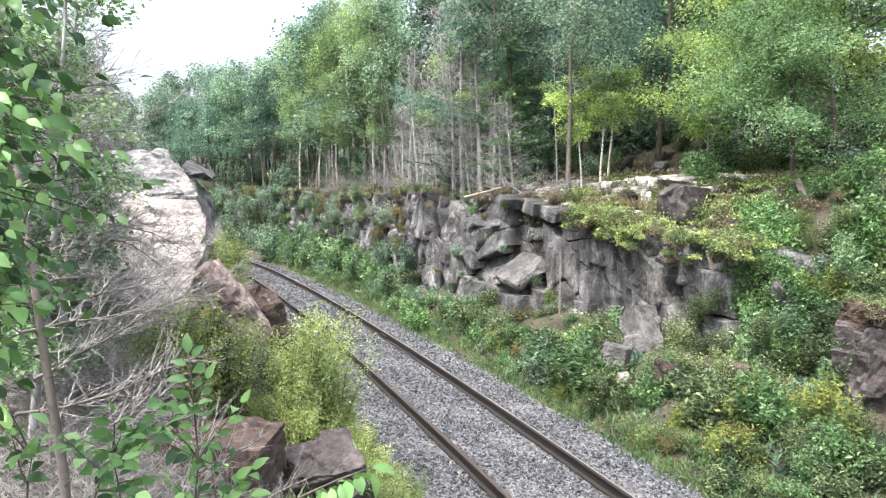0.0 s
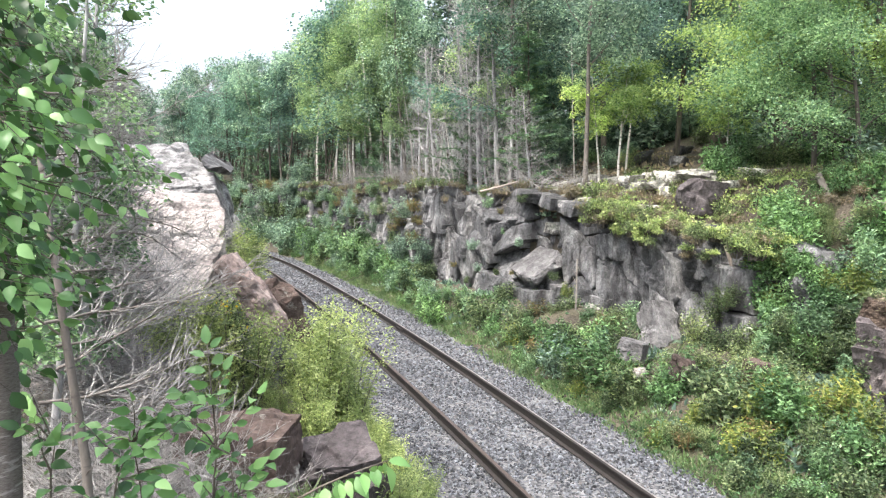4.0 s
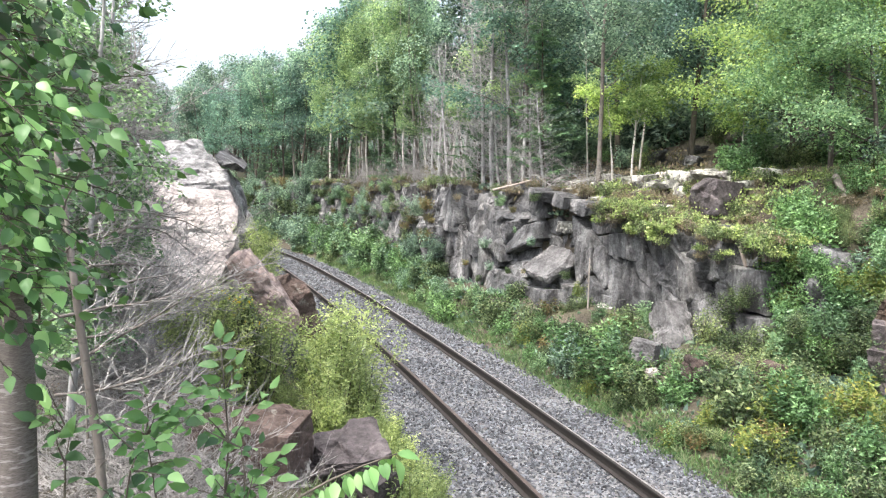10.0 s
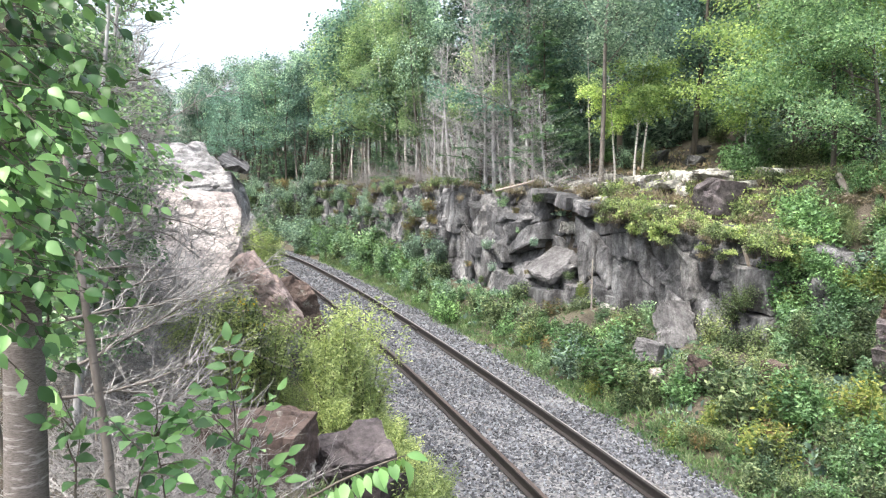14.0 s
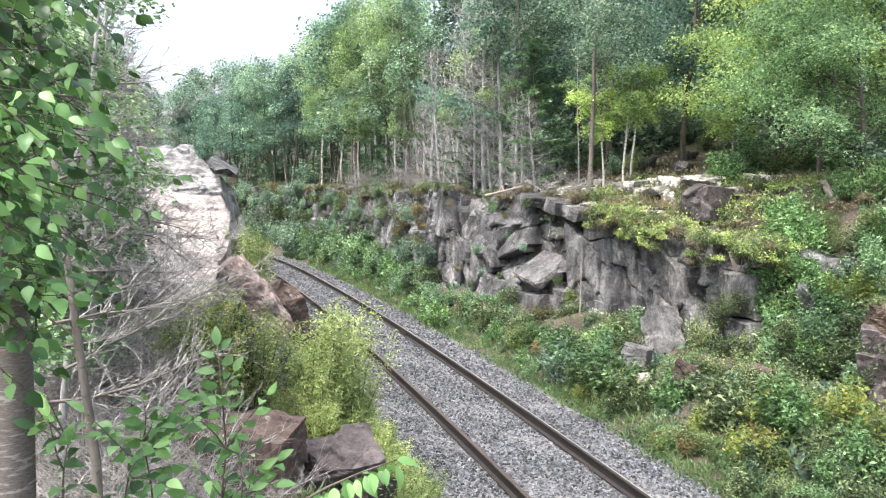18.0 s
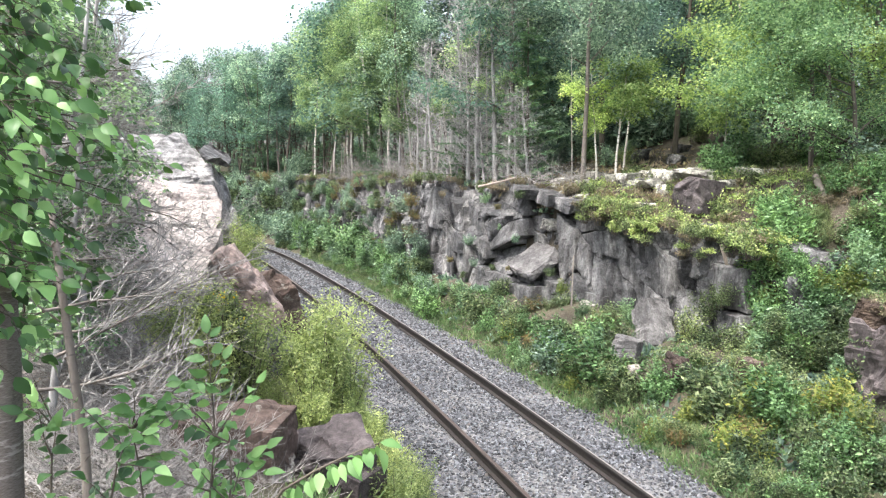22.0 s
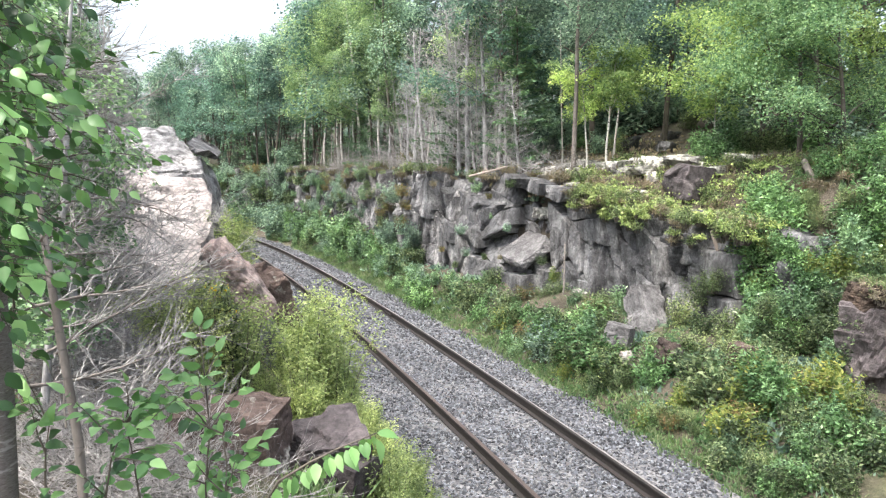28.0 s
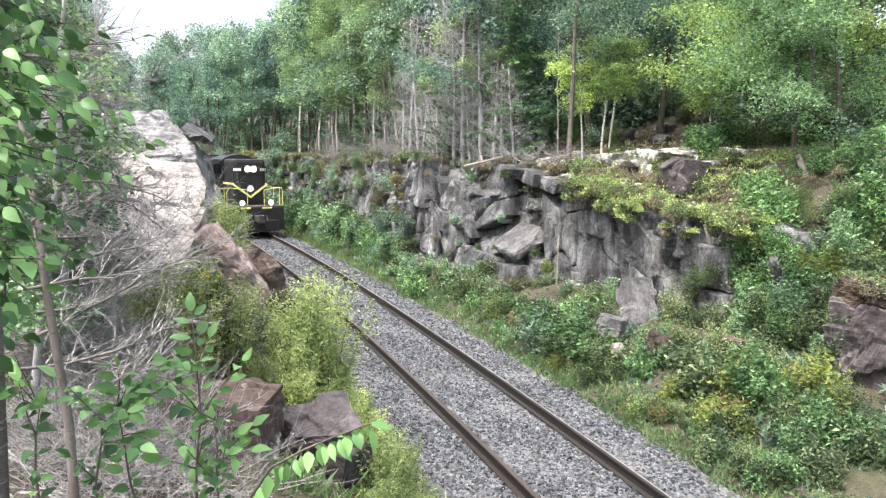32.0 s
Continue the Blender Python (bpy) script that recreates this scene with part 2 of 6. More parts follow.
# tree, maple and dark leaf greens are blued, distance haze put into colour
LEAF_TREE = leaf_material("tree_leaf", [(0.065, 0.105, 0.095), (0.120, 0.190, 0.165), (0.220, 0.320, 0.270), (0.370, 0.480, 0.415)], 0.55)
LEAF_MAPLE = leaf_material("maple_leaf", [(0.060, 0.115, 0.075), (0.110, 0.190, 0.120), (0.180, 0.290, 0.170), (0.250, 0.360, 0.215)], 0.55)
LEAF_LIGHT = leaf_material("light_tree_leaf", [(0.095, 0.160, 0.095), (0.160, 0.250, 0.140), (0.255, 0.360, 0.205), (0.370, 0.460, 0.290)], 0.55)
LEAF_SUNNY = leaf_material("sunny_maple_leaf", [(0.115, 0.185, 0.075), (0.195, 0.295, 0.120), (0.310, 0.420, 0.175), (0.430, 0.520, 0.255)], 0.58)
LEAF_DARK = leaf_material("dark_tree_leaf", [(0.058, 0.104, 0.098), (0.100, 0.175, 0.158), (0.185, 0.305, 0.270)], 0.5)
NEEDLE = leaf_material("spruce_needle", [(0.050, 0.105, 0.060), (0.080, 0.150, 0.085), (0.125, 0.205, 0.115)], 0.25)
LEAF_SHRUB = leaf_material("shrub_leaf", [(0.020, 0.034, 0.018), (0.054, 0.088, 0.044), (0.120, 0.172, 0.085), (0.225, 0.275, 0.150)], 0.35)
LEAF_BRIGHT = leaf_material("bright_shrub_leaf", [(0.040, 0.080, 0.036), (0.115, 0.215, 0.095), (0.270, 0.440, 0.220)], 0.45)
LEAF_OLIVE = leaf_material("olive_shrub_leaf", [(0.036, 0.054, 0.026), (0.090, 0.132, 0.060), (0.170, 0.230, 0.105), (0.280, 0.335, 0.170)], 0.38)
LEAF_YELLOW = leaf_material("yellowing_leaf", [(0.09, 0.145, 0.045), (0.15, 0.21, 0.06), (0.25, 0.26, 0.07), (0.1, 0.15, 0.05), (0.15, 0.2, 0.06)], 0.4)
LEAF_RUSTY = leaf_material("rusty_leaf", [(0.14, 0.11, 0.06), (0.1, 0.13, 0.05), (0.2, 0.13, 0.07), (0.13, 0.15, 0.06)], 0.35)
LEAF_TEAL = leaf_material("grey_green_leaf", [(0.050, 0.095, 0.055), (0.125, 0.215, 0.120), (0.260, 0.390, 0.225)], 0.35)
# darkest and palest greens imitate leaves in shadow and leaf highlights
LEAF_NEAR = leaf_material("near_branch_leaf", [(0.026, 0.060, 0.027), (0.056, 0.125, 0.049), (0.082, 0.180, 0.067), (0.155, 0.310, 0.112), (0.280, 0.470, 0.200)], 0.33, 0.3)
LEAF_SAPLING = leaf_material("sapling_leaf", [(0.072, 0.162, 0.058), (0.120, 0.250, 0.088), (0.184, 0.323, 0.136), (0.096, 0.210, 0.077)], 0.4, 0.4)
# darker copy of the branch leaf, with the backdrop's shade in its greens
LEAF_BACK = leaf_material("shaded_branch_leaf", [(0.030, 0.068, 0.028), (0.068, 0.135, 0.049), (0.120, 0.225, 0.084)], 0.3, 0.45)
LEAF_FERN = leaf_material("pale_olive_leaf", [(0.130, 0.172, 0.070), (0.205, 0.275, 0.110), (0.275, 0.345, 0.140), (0.420, 0.480, 0.225)], 0.4)
FLOWER_YELLOW = leaf_material("yellow_flower", [(0.6, 0.42, 0.02), (0.75, 0.55, 0.04)], 0.3)
MOSS = leaf_material("moss", [(0.132, 0.217, 0.081), (0.243, 0.332, 0.114), (0.419, 0.511, 0.196), (0.220, 0.230, 0.147)], 0.25, 0.9)
DRY_GRASS = leaf_material("dry_grass", [(0.145, 0.120, 0.088), (0.215, 0.182, 0.138), (0.135, 0.135, 0.080)], 0.3, 0.9)
GRASS = leaf_material("grass_blade", [(0.055, 0.103, 0.045), (0.096, 0.160, 0.071), (0.166, 0.198, 0.118)], 0.4, 0.7)
TWIG_GREY = bark_material("grey_dead_twig", (0.12, 0.116, 0.114), (0.47, 0.465, 0.46))
TWIG_BROWN = bark_material("brown_grey_dead_twig", (0.05, 0.046, 0.044), (0.40, 0.387, 0.372), None, 16)
BARK_DARK = bark_material("dark_bark", (0.045, 0.038, 0.03), (0.13, 0.115, 0.095))
BARK_BIRCH = bark_material("pale_birch_bark", (0.3, 0.28, 0.25), (0.55, 0.53, 0.49), (0.07, 0.06, 0.055))
BARK_GREY = bark_material("grey_smooth_bark", (0.1, 0.085, 0.075), (0.2, 0.18, 0.16), (0.1, 0.09, 0.08), 14)
WOOD_DEAD = bark_material("weathered_dead_wood", (0.15, 0.125, 0.105), (0.33, 0.285, 0.25))
BLACK_PAINT = plain("sooty_black_paint", (0.018, 0.018, 0.02), 0.45, 0.0, 0.4, 3)
GREY_STEEL = plain("grimy_steel", (0.09, 0.085, 0.08), 0.6, 0.6, 0.4, 5)
YELLOW_PAINT = plain("yellow_paint", (0.7, 0.66, 0.27), 0.5, 0.0, 0.12, 8)
WHITE_PAINT = plain("white_lettering", (0.75, 0.75, 0.73), 0.5, 0.0, 0.08, 8)
GLASS_DARK = plain("dark_cab_glass", (0.01, 0.012, 0.014), 0.08, 0.0, 0.1, 2, 0.6)
BARK_NEAR = bark_material("banded_bark", (0.1, 0.085, 0.078), (0.25, 0.225, 0.205), (0.34, 0.32, 0.3), 38)
BARK_NEAR.node_tree.nodes["Bump"].inputs["Strength"].default_value = 1.0
for nd in BARK_NEAR.node_tree.nodes:
    if nd.type == "MAPPING":
        nd.inputs["Scale"].default_value = (1.6, 1.6, 9.0)
LAMP_ON = glow("lit_headlight", (1.0, 0.8, 0.6), 40)


# ---- plan of the line: a left-hand curve; s runs along it, d across it to its right ----
TURN = radians(0.2)
HEAD = radians(18.25)
RADIUS = 1 / TURN
MIDDLE = Vector((2.084 - RADIUS * math.cos(HEAD), 8.164 - RADIUS * math.sin(HEAD)))


# past BEND the curve sharpens
BEND, TURN_FAR = 26.0, radians(0.7)
RADIUS_FAR = 1 / TURN_FAR
HEAD_FAR = HEAD + TURN * BEND
MIDDLE_FAR = MIDDLE + (RADIUS - RADIUS_FAR) * Vector((math.cos(HEAD_FAR), math.sin(HEAD_FAR)))


def on_line(s, d):
    """Plan place of s along and d across the line, for arrays too."""
    s, d = np.asarray(s, float), np.asarray(d, float)
    far = s > BEND
    a = np.where(far, HEAD_FAR + TURN_FAR * (s - BEND), HEAD + TURN * s)
    r = np.where(far, RADIUS_FAR, RADIUS) + d
    return np.where(far, MIDDLE_FAR.x, MIDDLE.x) + r * np.cos(a), np.where(far, MIDDLE_FAR.y, MIDDLE.y) + r * np.sin(a)


def at(s, d, z=0.0):
    x, y = on_line(s, d)
    return Vector((float(x), float(y), z))


def heading(s):
    """Turn about z of a thing whose y axis runs along the line at s."""
    return math.degrees(HEAD + TURN * s if s <= BEND else HEAD_FAR + TURN_FAR * (s - BEND))


def line_place(x, y):
    x, y = np.asarray(x, float), np.asarray(y, float)
    a = np.arctan2(y - MIDDLE.y, x - MIDDLE.x)
    b = np.arctan2(y - MIDDLE_FAR.y, x - MIDDLE_FAR.x)
    far = a > HEAD_FAR
    s = np.where(far, BEND + (b - HEAD_FAR) / TURN_FAR, (a - HEAD) / TURN)
    return s, np.where(far, np.hypot(x - MIDDLE_FAR.x, y - MIDDLE_FAR.y) - RADIUS_FAR, np.hypot(x - MIDDLE.x, y - MIDDLE.y) - RADIUS)


def cliff_foot(s):
    return np.interp(s, [-30, -8, 0, 4, 7, 9, 12, 16, 25, 60], [6.5, 5.6, 5.2, 5.3, 4.9, 4.2, 3.5, 3.2, 3.3, 3.6])


def cliff_top(s):
    s = np.asarray(s, float)
    z = np.interp(s, [-30, 0, 3, 5, 9, 12, 20, 50], [2.8, 2.85, 2.8, 2.85, 3.65, 3.8, 3.85, 4.0])
    t = np.clip((s - 9) / 5, 0, 1)
    return z + t * (0.22 * np.sin(1.25 * s) + 0.16 * np.sin(2.9 * s + 1.0) - 0.1)


def bank_foot(s):
    return np.interp(s, [-30, -8, -3, -1, 2, 6, 12, 16, 30, 60], [3.0, 3.0, 2.9, 2.9, 2.9, 3.3, 3.6, 3.1, 3.0, 3.4])


def smooth(a, b, x):
    t = np.clip((x - a) / (b - a), 0, 1)
    return t * t * (3 - 2 * t)


def ground_height(x, y):
    s, d = line_place(x, y)
    z = np.full(np.shape(s), -0.3)
    # right side: verge, cliff, mossy shelf, rising wood
    c = cliff_foot(s)
    z = z + smooth(2.0, 2.9, d) * 0.3 + smooth(2.6, c, d) * 0.7
    near = smooth(3.2, 1.6, s)
    z = z + smooth(c + 0.85 - 0.75 * near, c + 1.35 + 2.2 * near, d) * (cliff_top(s) - 0.78)
    z = z + smooth(c + 1.2 + 0.8 * near, c + 3.0 + 1.2 * near, d) * (4.2 - cliff_top(s))
    z = z + np.clip(d - c - 4, 0, 45) * (0.14 + 0.1 * smooth(24, 14, s))
    # left side: verge, broken bank, higher ground
    b = bank_foot(s)
    e = -d
    top = np.interp(s, [-30, -8, -5.5, -4, -1, 2, 6, 10, 18, 60], [2.4, 2.5, 2.2, 1.75, 1.35, 1.6, 1.9, 2.6, 3.2, 3.5])
    z = z + smooth(2.0, 2.8, e) * 0.3 + smooth(2.5, b, e) * 0.5
    z = z + smooth(b - 0.3, b + 1.3, e) * (top - 0.6)
    z = z + np.clip(e - b - 1.0, 0, 25) * 0.1
    far = smooth(90, 300, np.hypot(x, y))
    return z * (1 - far) + far * 6.0


# ---- mesh tools ----


def mesh_of(name, verts, faces, materials, smooth_faces=False, index=None):
    me = bpy.data.meshes.new(name)
    me.from_pydata([tuple(v) for v in verts] if not isinstance(verts, np.ndarray) else verts.tolist(), [], faces if isinstance(faces, list) else faces.tolist())
    for m in materials if isinstance(materials, (list, tuple)) else [materials]:
        me.materials.append(m)
    if smooth_faces:
        me.polygons.foreach_set("use_smooth", [True] * len(me.polygons))
    if index is not None:
        me.polygons.foreach_set("material_index", [int(i) for i in index])
    me.update()
    return me


def thing(name, m, label, category, group="", kind=""):
    ob = new(name)
    ob.empty_display_size = 0.2
    ob.matrix_world = m
    return tagged(ob, label, category, group, kind)


def part(name, data, mat, parent, label=""):
    """Links a bmesh or mesh as one mesh object under a thing or a part."""
    if isinstance(data, bmesh.types.BMesh):
        me = bpy.data.meshes.new(name)
        data.to_mesh(me)
        data.free()
        me.materials.append(mat)
    else:
        me = data
    ob = new(name, me)
    ob.parent = parent
    return tagged(ob, label)


def box(bm, cx, cy, cz, sx, sy, sz, bevel=0.0, m=None):
    r = bmesh.ops.create_cube(bm, size=1.0, matrix=(m or Matrix()) @ Matrix.Translation((cx, cy, cz)) @ Matrix.Diagonal((sx, sy, sz, 1)))
    if bevel:
        es = list({e for v in r["verts"] for e in v.link_edges})
        bmesh.ops.bevel(bm, geom=es, offset=bevel, segments=2, affect="EDGES", profile=0.6)


def rod(bm, a, b, r, sides=8, r2=None):
    a, b = Vector(a), Vector(b)
    m = Matrix.Translation((a + b) / 2) @ (b - a).to_track_quat("Z", "Y").to_matrix().to_4x4()
    bmesh.ops.create_cone(bm, cap_ends=True, segments=sides, radius1=r, radius2=r if r2 is None else r2, depth=(b - a).length, matrix=m)


def tubes(paths, sides=5):
    """Tapered tubes along lists of (point, radius)."""
    verts, faces = [], []
    for path in paths:
        base = len(verts)
        for i, (p, r) in enumerate(path):
            q = path[min(i + 1, len(path) - 1)][0] - path[max(i - 1, 0)][0]
            q = q.normalized() if q.length > 1e-6 else Vector((0, 0, 1))
            u = q.orthogonal().normalized()
            w = q.cross(u)
            for k in range(sides):
                a = 2 * math.pi * k / sides
                verts.append(p + (u * math.cos(a) + w * math.sin(a)) * r)
        for i in range(len(path) - 1):
            for k in range(sides):
                a, b = base + i * sides + k, base + i * sides + (k + 1) % sides
                faces.append((a, b, b + sides, a + sides))
        faces.append(tuple(base + (len(path) - 1) * sides + k for k in range(sides)))
    return verts, faces


def leaf_quads(points, length, rng, width=0.55, up=0.4, droop=0.0, vary=0.35, axes=None):
    """A folded four-cornered leaf at every point: arrays of corners and triangles."""
    points = np.asarray(points, float)
    n = len(points)
    a = rng.normal(size=(n, 3)) if axes is None else np.asarray(axes, float) + rng.normal(size=(n, 3)) * 0.35
    a[:, 2] = a[:, 2] * 0.6 - droop
    a /= np.linalg.norm(a, axis=1)[:, None] + 1e-9
    nn = rng.normal(size=(n, 3)) * (1 - up)
    nn[:, 2] += up * 1.6
    side = np.cross(a, nn)
    side /= np.linalg.norm(side, axis=1)[:, None] + 1e-9
    nn = np.cross(side, a)
    L = (length * (1 + vary * rng.uniform(-1, 1, n)))[:, None]
    w = L * width * 0.5
    p0, p2 = points, points + a * L
    p1 = points + a * L * 0.45 + side * w + nn * w * 0.35
    p3 = points + a * L * 0.45 - side * w + nn * w * 0.35
    verts = np.stack([p0, p1, p2, p3], 1).reshape(-1, 3)
    k = np.arange(n)[:, None] * 4
    faces = np.concatenate([k + np.array([[0, 1, 2]]), k + np.array([[0, 2, 3]])], 1).reshape(-1, 3)
    return verts, faces


def broad_leaves(points, axes, length, rng, width=0.62, vary=0.3, face=(0, 0, 1), loose=0.5):
    """Pointed oval leaves of eight triangles, folded along the midrib and bent at the tip."""
    points, a = np.asarray(points, float), np.asarray(axes, float)
    n = len(points)
    a = a / (np.linalg.norm(a, axis=1)[:, None] + 1e-9)
    nn = np.tile(np.array(face, float), (n, 1)) + rng.normal(size=(n, 3)) * loose
    side = np.cross(a, nn)
    side /= np.linalg.norm(side, axis=1)[:, None] + 1e-9
    nn = np.cross(side, a)
    L = (length * (1 + vary * rng.uniform(-1, 1, n)))[:, None]
    W = L * width * 0.5
    rows = []
    for f, w, h in ((0.0, 0.0, 0.0), (0.18, 0.72, 0.0), (0.42, 1.0, 0.02), (0.72, 0.66, -0.03), (1.0, 0.0, -0.14)):
        mid = points + a * L * f + nn * L * h
        if w == 0:
            rows.append(mid)
        else:
            rows += [mid + side * W * w + nn * W * w * 0.3, mid, mid - side * W * w + nn * W * w * 0.3]
    verts = np.stack(rows, 1).reshape(-1, 3)
    tri = np.array([(0, 1, 2), (0, 2, 3), (1, 4, 5), (1, 5, 2), (2, 5, 6), (2, 6, 3), (4, 7, 8), (4, 8, 5), (5, 8, 9), (5, 9, 6), (7, 10, 8), (8, 10, 9)])
    faces = (np.arange(n)[:, None, None] * 11 + tri[None]).reshape(-1, 3)
    return verts, faces


def rock_mesh(name, size, seed, mat, cuts=7, rough=0.06, level=3, flat_top=False):
    """Broken bedrock: a rounded box flattened by random planes, stepped into facets and roughened."""
    rng = np.random.RandomState(seed)
    n = {3: 14, 4: 24, 5: 40}[level]
    t = np.linspace(-1, 1, n + 1)
    A, B = np.meshgrid(t, t, indexing="ij")
    verts, faces = [], []
    idx = (np.arange(n)[:, None] * (n + 1) + np.arange(n)[None]).ravel()
    quad = np.stack([idx, idx + n + 1, idx + n + 2, idx + 1], 1)
    one = np.ones_like(A)
    for k, (p, flip) in enumerate((((A, B, one), 0), ((A, B, -one), 1), ((one, A, B), 0), ((-one, A, B), 1), ((B, one, A), 0), ((B, -one, A), 1))):
        verts.append(np.stack(p, -1).reshape(-1, 3))
        faces.append((quad[:, ::-1] if flip else quad) + k * (n + 1) ** 2)
    p, f = np.concatenate(verts), np.concatenate(faces)
    ball = p / np.linalg.norm(p, axis=1)[:, None] * 1.28
    p = p * 0.86 + ball * 0.14
    half = np.array(size) / 2
    p = p * half
    for i in range(max(1, cuts + 5)):
        nrm = rng.normal(size=3)
        if flat_top:
            nrm[2] *= 0.3
        nrm /= np.linalg.norm(nrm)
        reach = np.abs(nrm) @ half * rng.uniform(0.58, 0.92)
        over = np.maximum(0, p @ nrm - reach)
        p = p - over[:, None] * nrm
    # stepped facets
    ref = min(size)
    out = p / (np.linalg.norm(p, axis=1)[:, None] + 1e-9)
    for cell, amount in ((ref * 0.6, 0.085), (ref * 0.25, 0.035)):
        m = int(np.clip(np.prod(np.array(size)) / cell ** 3 * 1.4, 12, 420))
        c = rng.uniform(-1.1, 1.1, (m, 3)) * half
        off, tilt = rng.uniform(-1, 1, m) * amount * ref, rng.normal(size=(m, 3)) * amount * 1.6
        add = np.empty(len(p))
        for a in range(0, len(p), 3000):
            q = p[a:a + 3000]
            dd = ((q[:, None] - c[None]) ** 2 * np.array([1, 1, 1.8])).sum(-1)
            order = np.argpartition(dd, 1, axis=1)[:, :2]
            two = np.sqrt(np.take_along_axis(dd, order, 1))
            swap = two[:, 0] > two[:, 1]
            order[swap], two[swap] = order[swap][:, ::-1], two[swap][:, ::-1]
            gap = (two[:, 1] - two[:, 0]) / cell
            w = 0.5 * np.exp(-gap / 0.06)
            val = [off[i] + ((q - c[i]) * tilt[i]).sum(1) for i in (order[:, 0], order[:, 1])]
            add[a:a + 3000] = (val[0] * (1 - w) + val[1] * w - np.exp(-(gap / 0.05) ** 2) * amount * ref * 0.5) * min(1.0, rough / 0.04)
        p = p + out * add[:, None]
    w = Vector((seed * 3.7, seed * 1.3, seed * 2.1))
    k = np.array([noise.noise(Vector(q) * (2.2 / ref) + w) + 0.5 * noise.noise(Vector(q) * (6.5 / ref) + w) for q in p])
    p = p + out * (k * rough * ref)[:, None]
    me = mesh_of(name, p, f, mat)
    bm = bmesh.new()
    bm.from_mesh(me)
    bmesh.ops.remove_doubles(bm, verts=bm.verts[:], dist=0.0005)
    bm.to_mesh(me)
    bm.free()
    return me


# ---- ground, one sheet to the horizon ----


def build_ground():
    def axis(fine0, fine1, step, far):
        a = list(np.arange(fine0, fine1, step))
        k, p, q = step, fine1, fine0
        lo = []
        while p < far:
            a.append(p)
            k *= 1.35
            p += k
        k = step
        while q > -far:
            k *= 1.35
            q -= k
            lo.append(q)
        return np.array(lo[::-1] + a)
    xs, ys = axis(-16, 22, 0.28, 1500), axis(-6, 46, 0.28, 1500)
    X, Y = np.meshgrid(xs, ys, indexing="ij")
    Z = ground_height(X, Y)
    s, d = line_place(X, Y)
    rough = np.clip((np.abs(d) - 1.9) / 1.5, 0, 1)
    rng = np.random.RandomState(5)
    bumps = np.zeros_like(X)
    for i in range(14):
        f, a, p = rng.uniform(0.5, 3.2), rng.uniform(0, 6.3), rng.uniform(0, 6.3)
        bumps += np.sin((X * math.cos(a) + Y * math.sin(a)) * f + p) / f
    near = np.exp(-np.hypot(X, Y) / 60)
    Z = Z + bumps * rough * 0.05 * near + rng.uniform(-0.03, 0.03, X.shape) * rough * near
    nx, ny = X.shape
    v = np.stack([X, Y, Z], -1).reshape(-1, 3)
    i = (np.arange(nx - 1)[:, None] * ny + np.arange(ny - 1)[None]).ravel()
    f = np.stack([i, i + ny, i + ny + 1, i + 1], 1)
    ob = new("ground", mesh_of("ground", v, f, GROUND, True))
    tagged(ob, "brown forest soil with moss, grass and leaf litter", "ground", kind="structure")


build_ground()


def sweep(profile, s0, s1, step, d0, mats, idx, name, flip=1):
    """Sweeps a closed profile of (across, up) along the line."""
    n = int(round((s1 - s0) / step)) + 1
    verts, faces, index = [], [], []
    k = len(profile)
    for i in range(n):
        s = s0 + (s1 - s0) * i / (n - 1)
        verts += [at(s, d0 + flip * u, w) for u, w in profile]
    for i in range(n - 1):
        for j in range(k):
            a, b = i * k + j, i * k + (j + 1) % k
            faces.append((a, b, b + k, a + k) if flip > 0 else (b, a, a + k, b + k))
            index.append(idx[j])
    return mesh_of(name, verts, faces, mats, False, index)


# ---- railway ----
RAIL_PROFILE = [(-0.07, -0.17), (0.07, -0.17), (0.07, -0.158), (0.014, -0.142), (0.01, -0.05), (0.034, -0.038), (0.036, -0.008), (0.03, 0.0), (0.0, 0.001),
                (-0.028, 0.0), (-0.036, -0.008), (-0.034, -0.038), (-0.01, -0.05), (-0.014, -0.142), (-0.07, -0.158)]
bed = new("ballast_bed", sweep([(-2.35, -0.42), (2.3, -0.42), (1.95, -0.24), (1.2, -0.2), (-1.2, -0.2), (-1.95, -0.24)], -26, 95, 0.5, 0, [BALLAST_BED], [0] * 6, "ballast_bed"))
tagged(bed, "grey crushed-stone railway ballast bed", "ballast", kind="structure")
track = thing("railway_track", Matrix(), "single railway track of rusty steel rails in grey ballast", "railway track", kind="structure")
for off, top in ((0.7535, RAIL_TOP), (-0.7535, RAIL_DULL)):
    part("rail", sweep(RAIL_PROFILE, -26, 95, 0.5, off, [RAIL_SIDE, top], [0, 0, 0, 0, 0, 0, 1, 1, 0 if top is RAIL_TOP else 1, 0, 0, 0, 0, 0, 0], "rail"), None, track,
         "rail with worn greyish brown head" if top is RAIL_TOP else "rail with dull brown head")


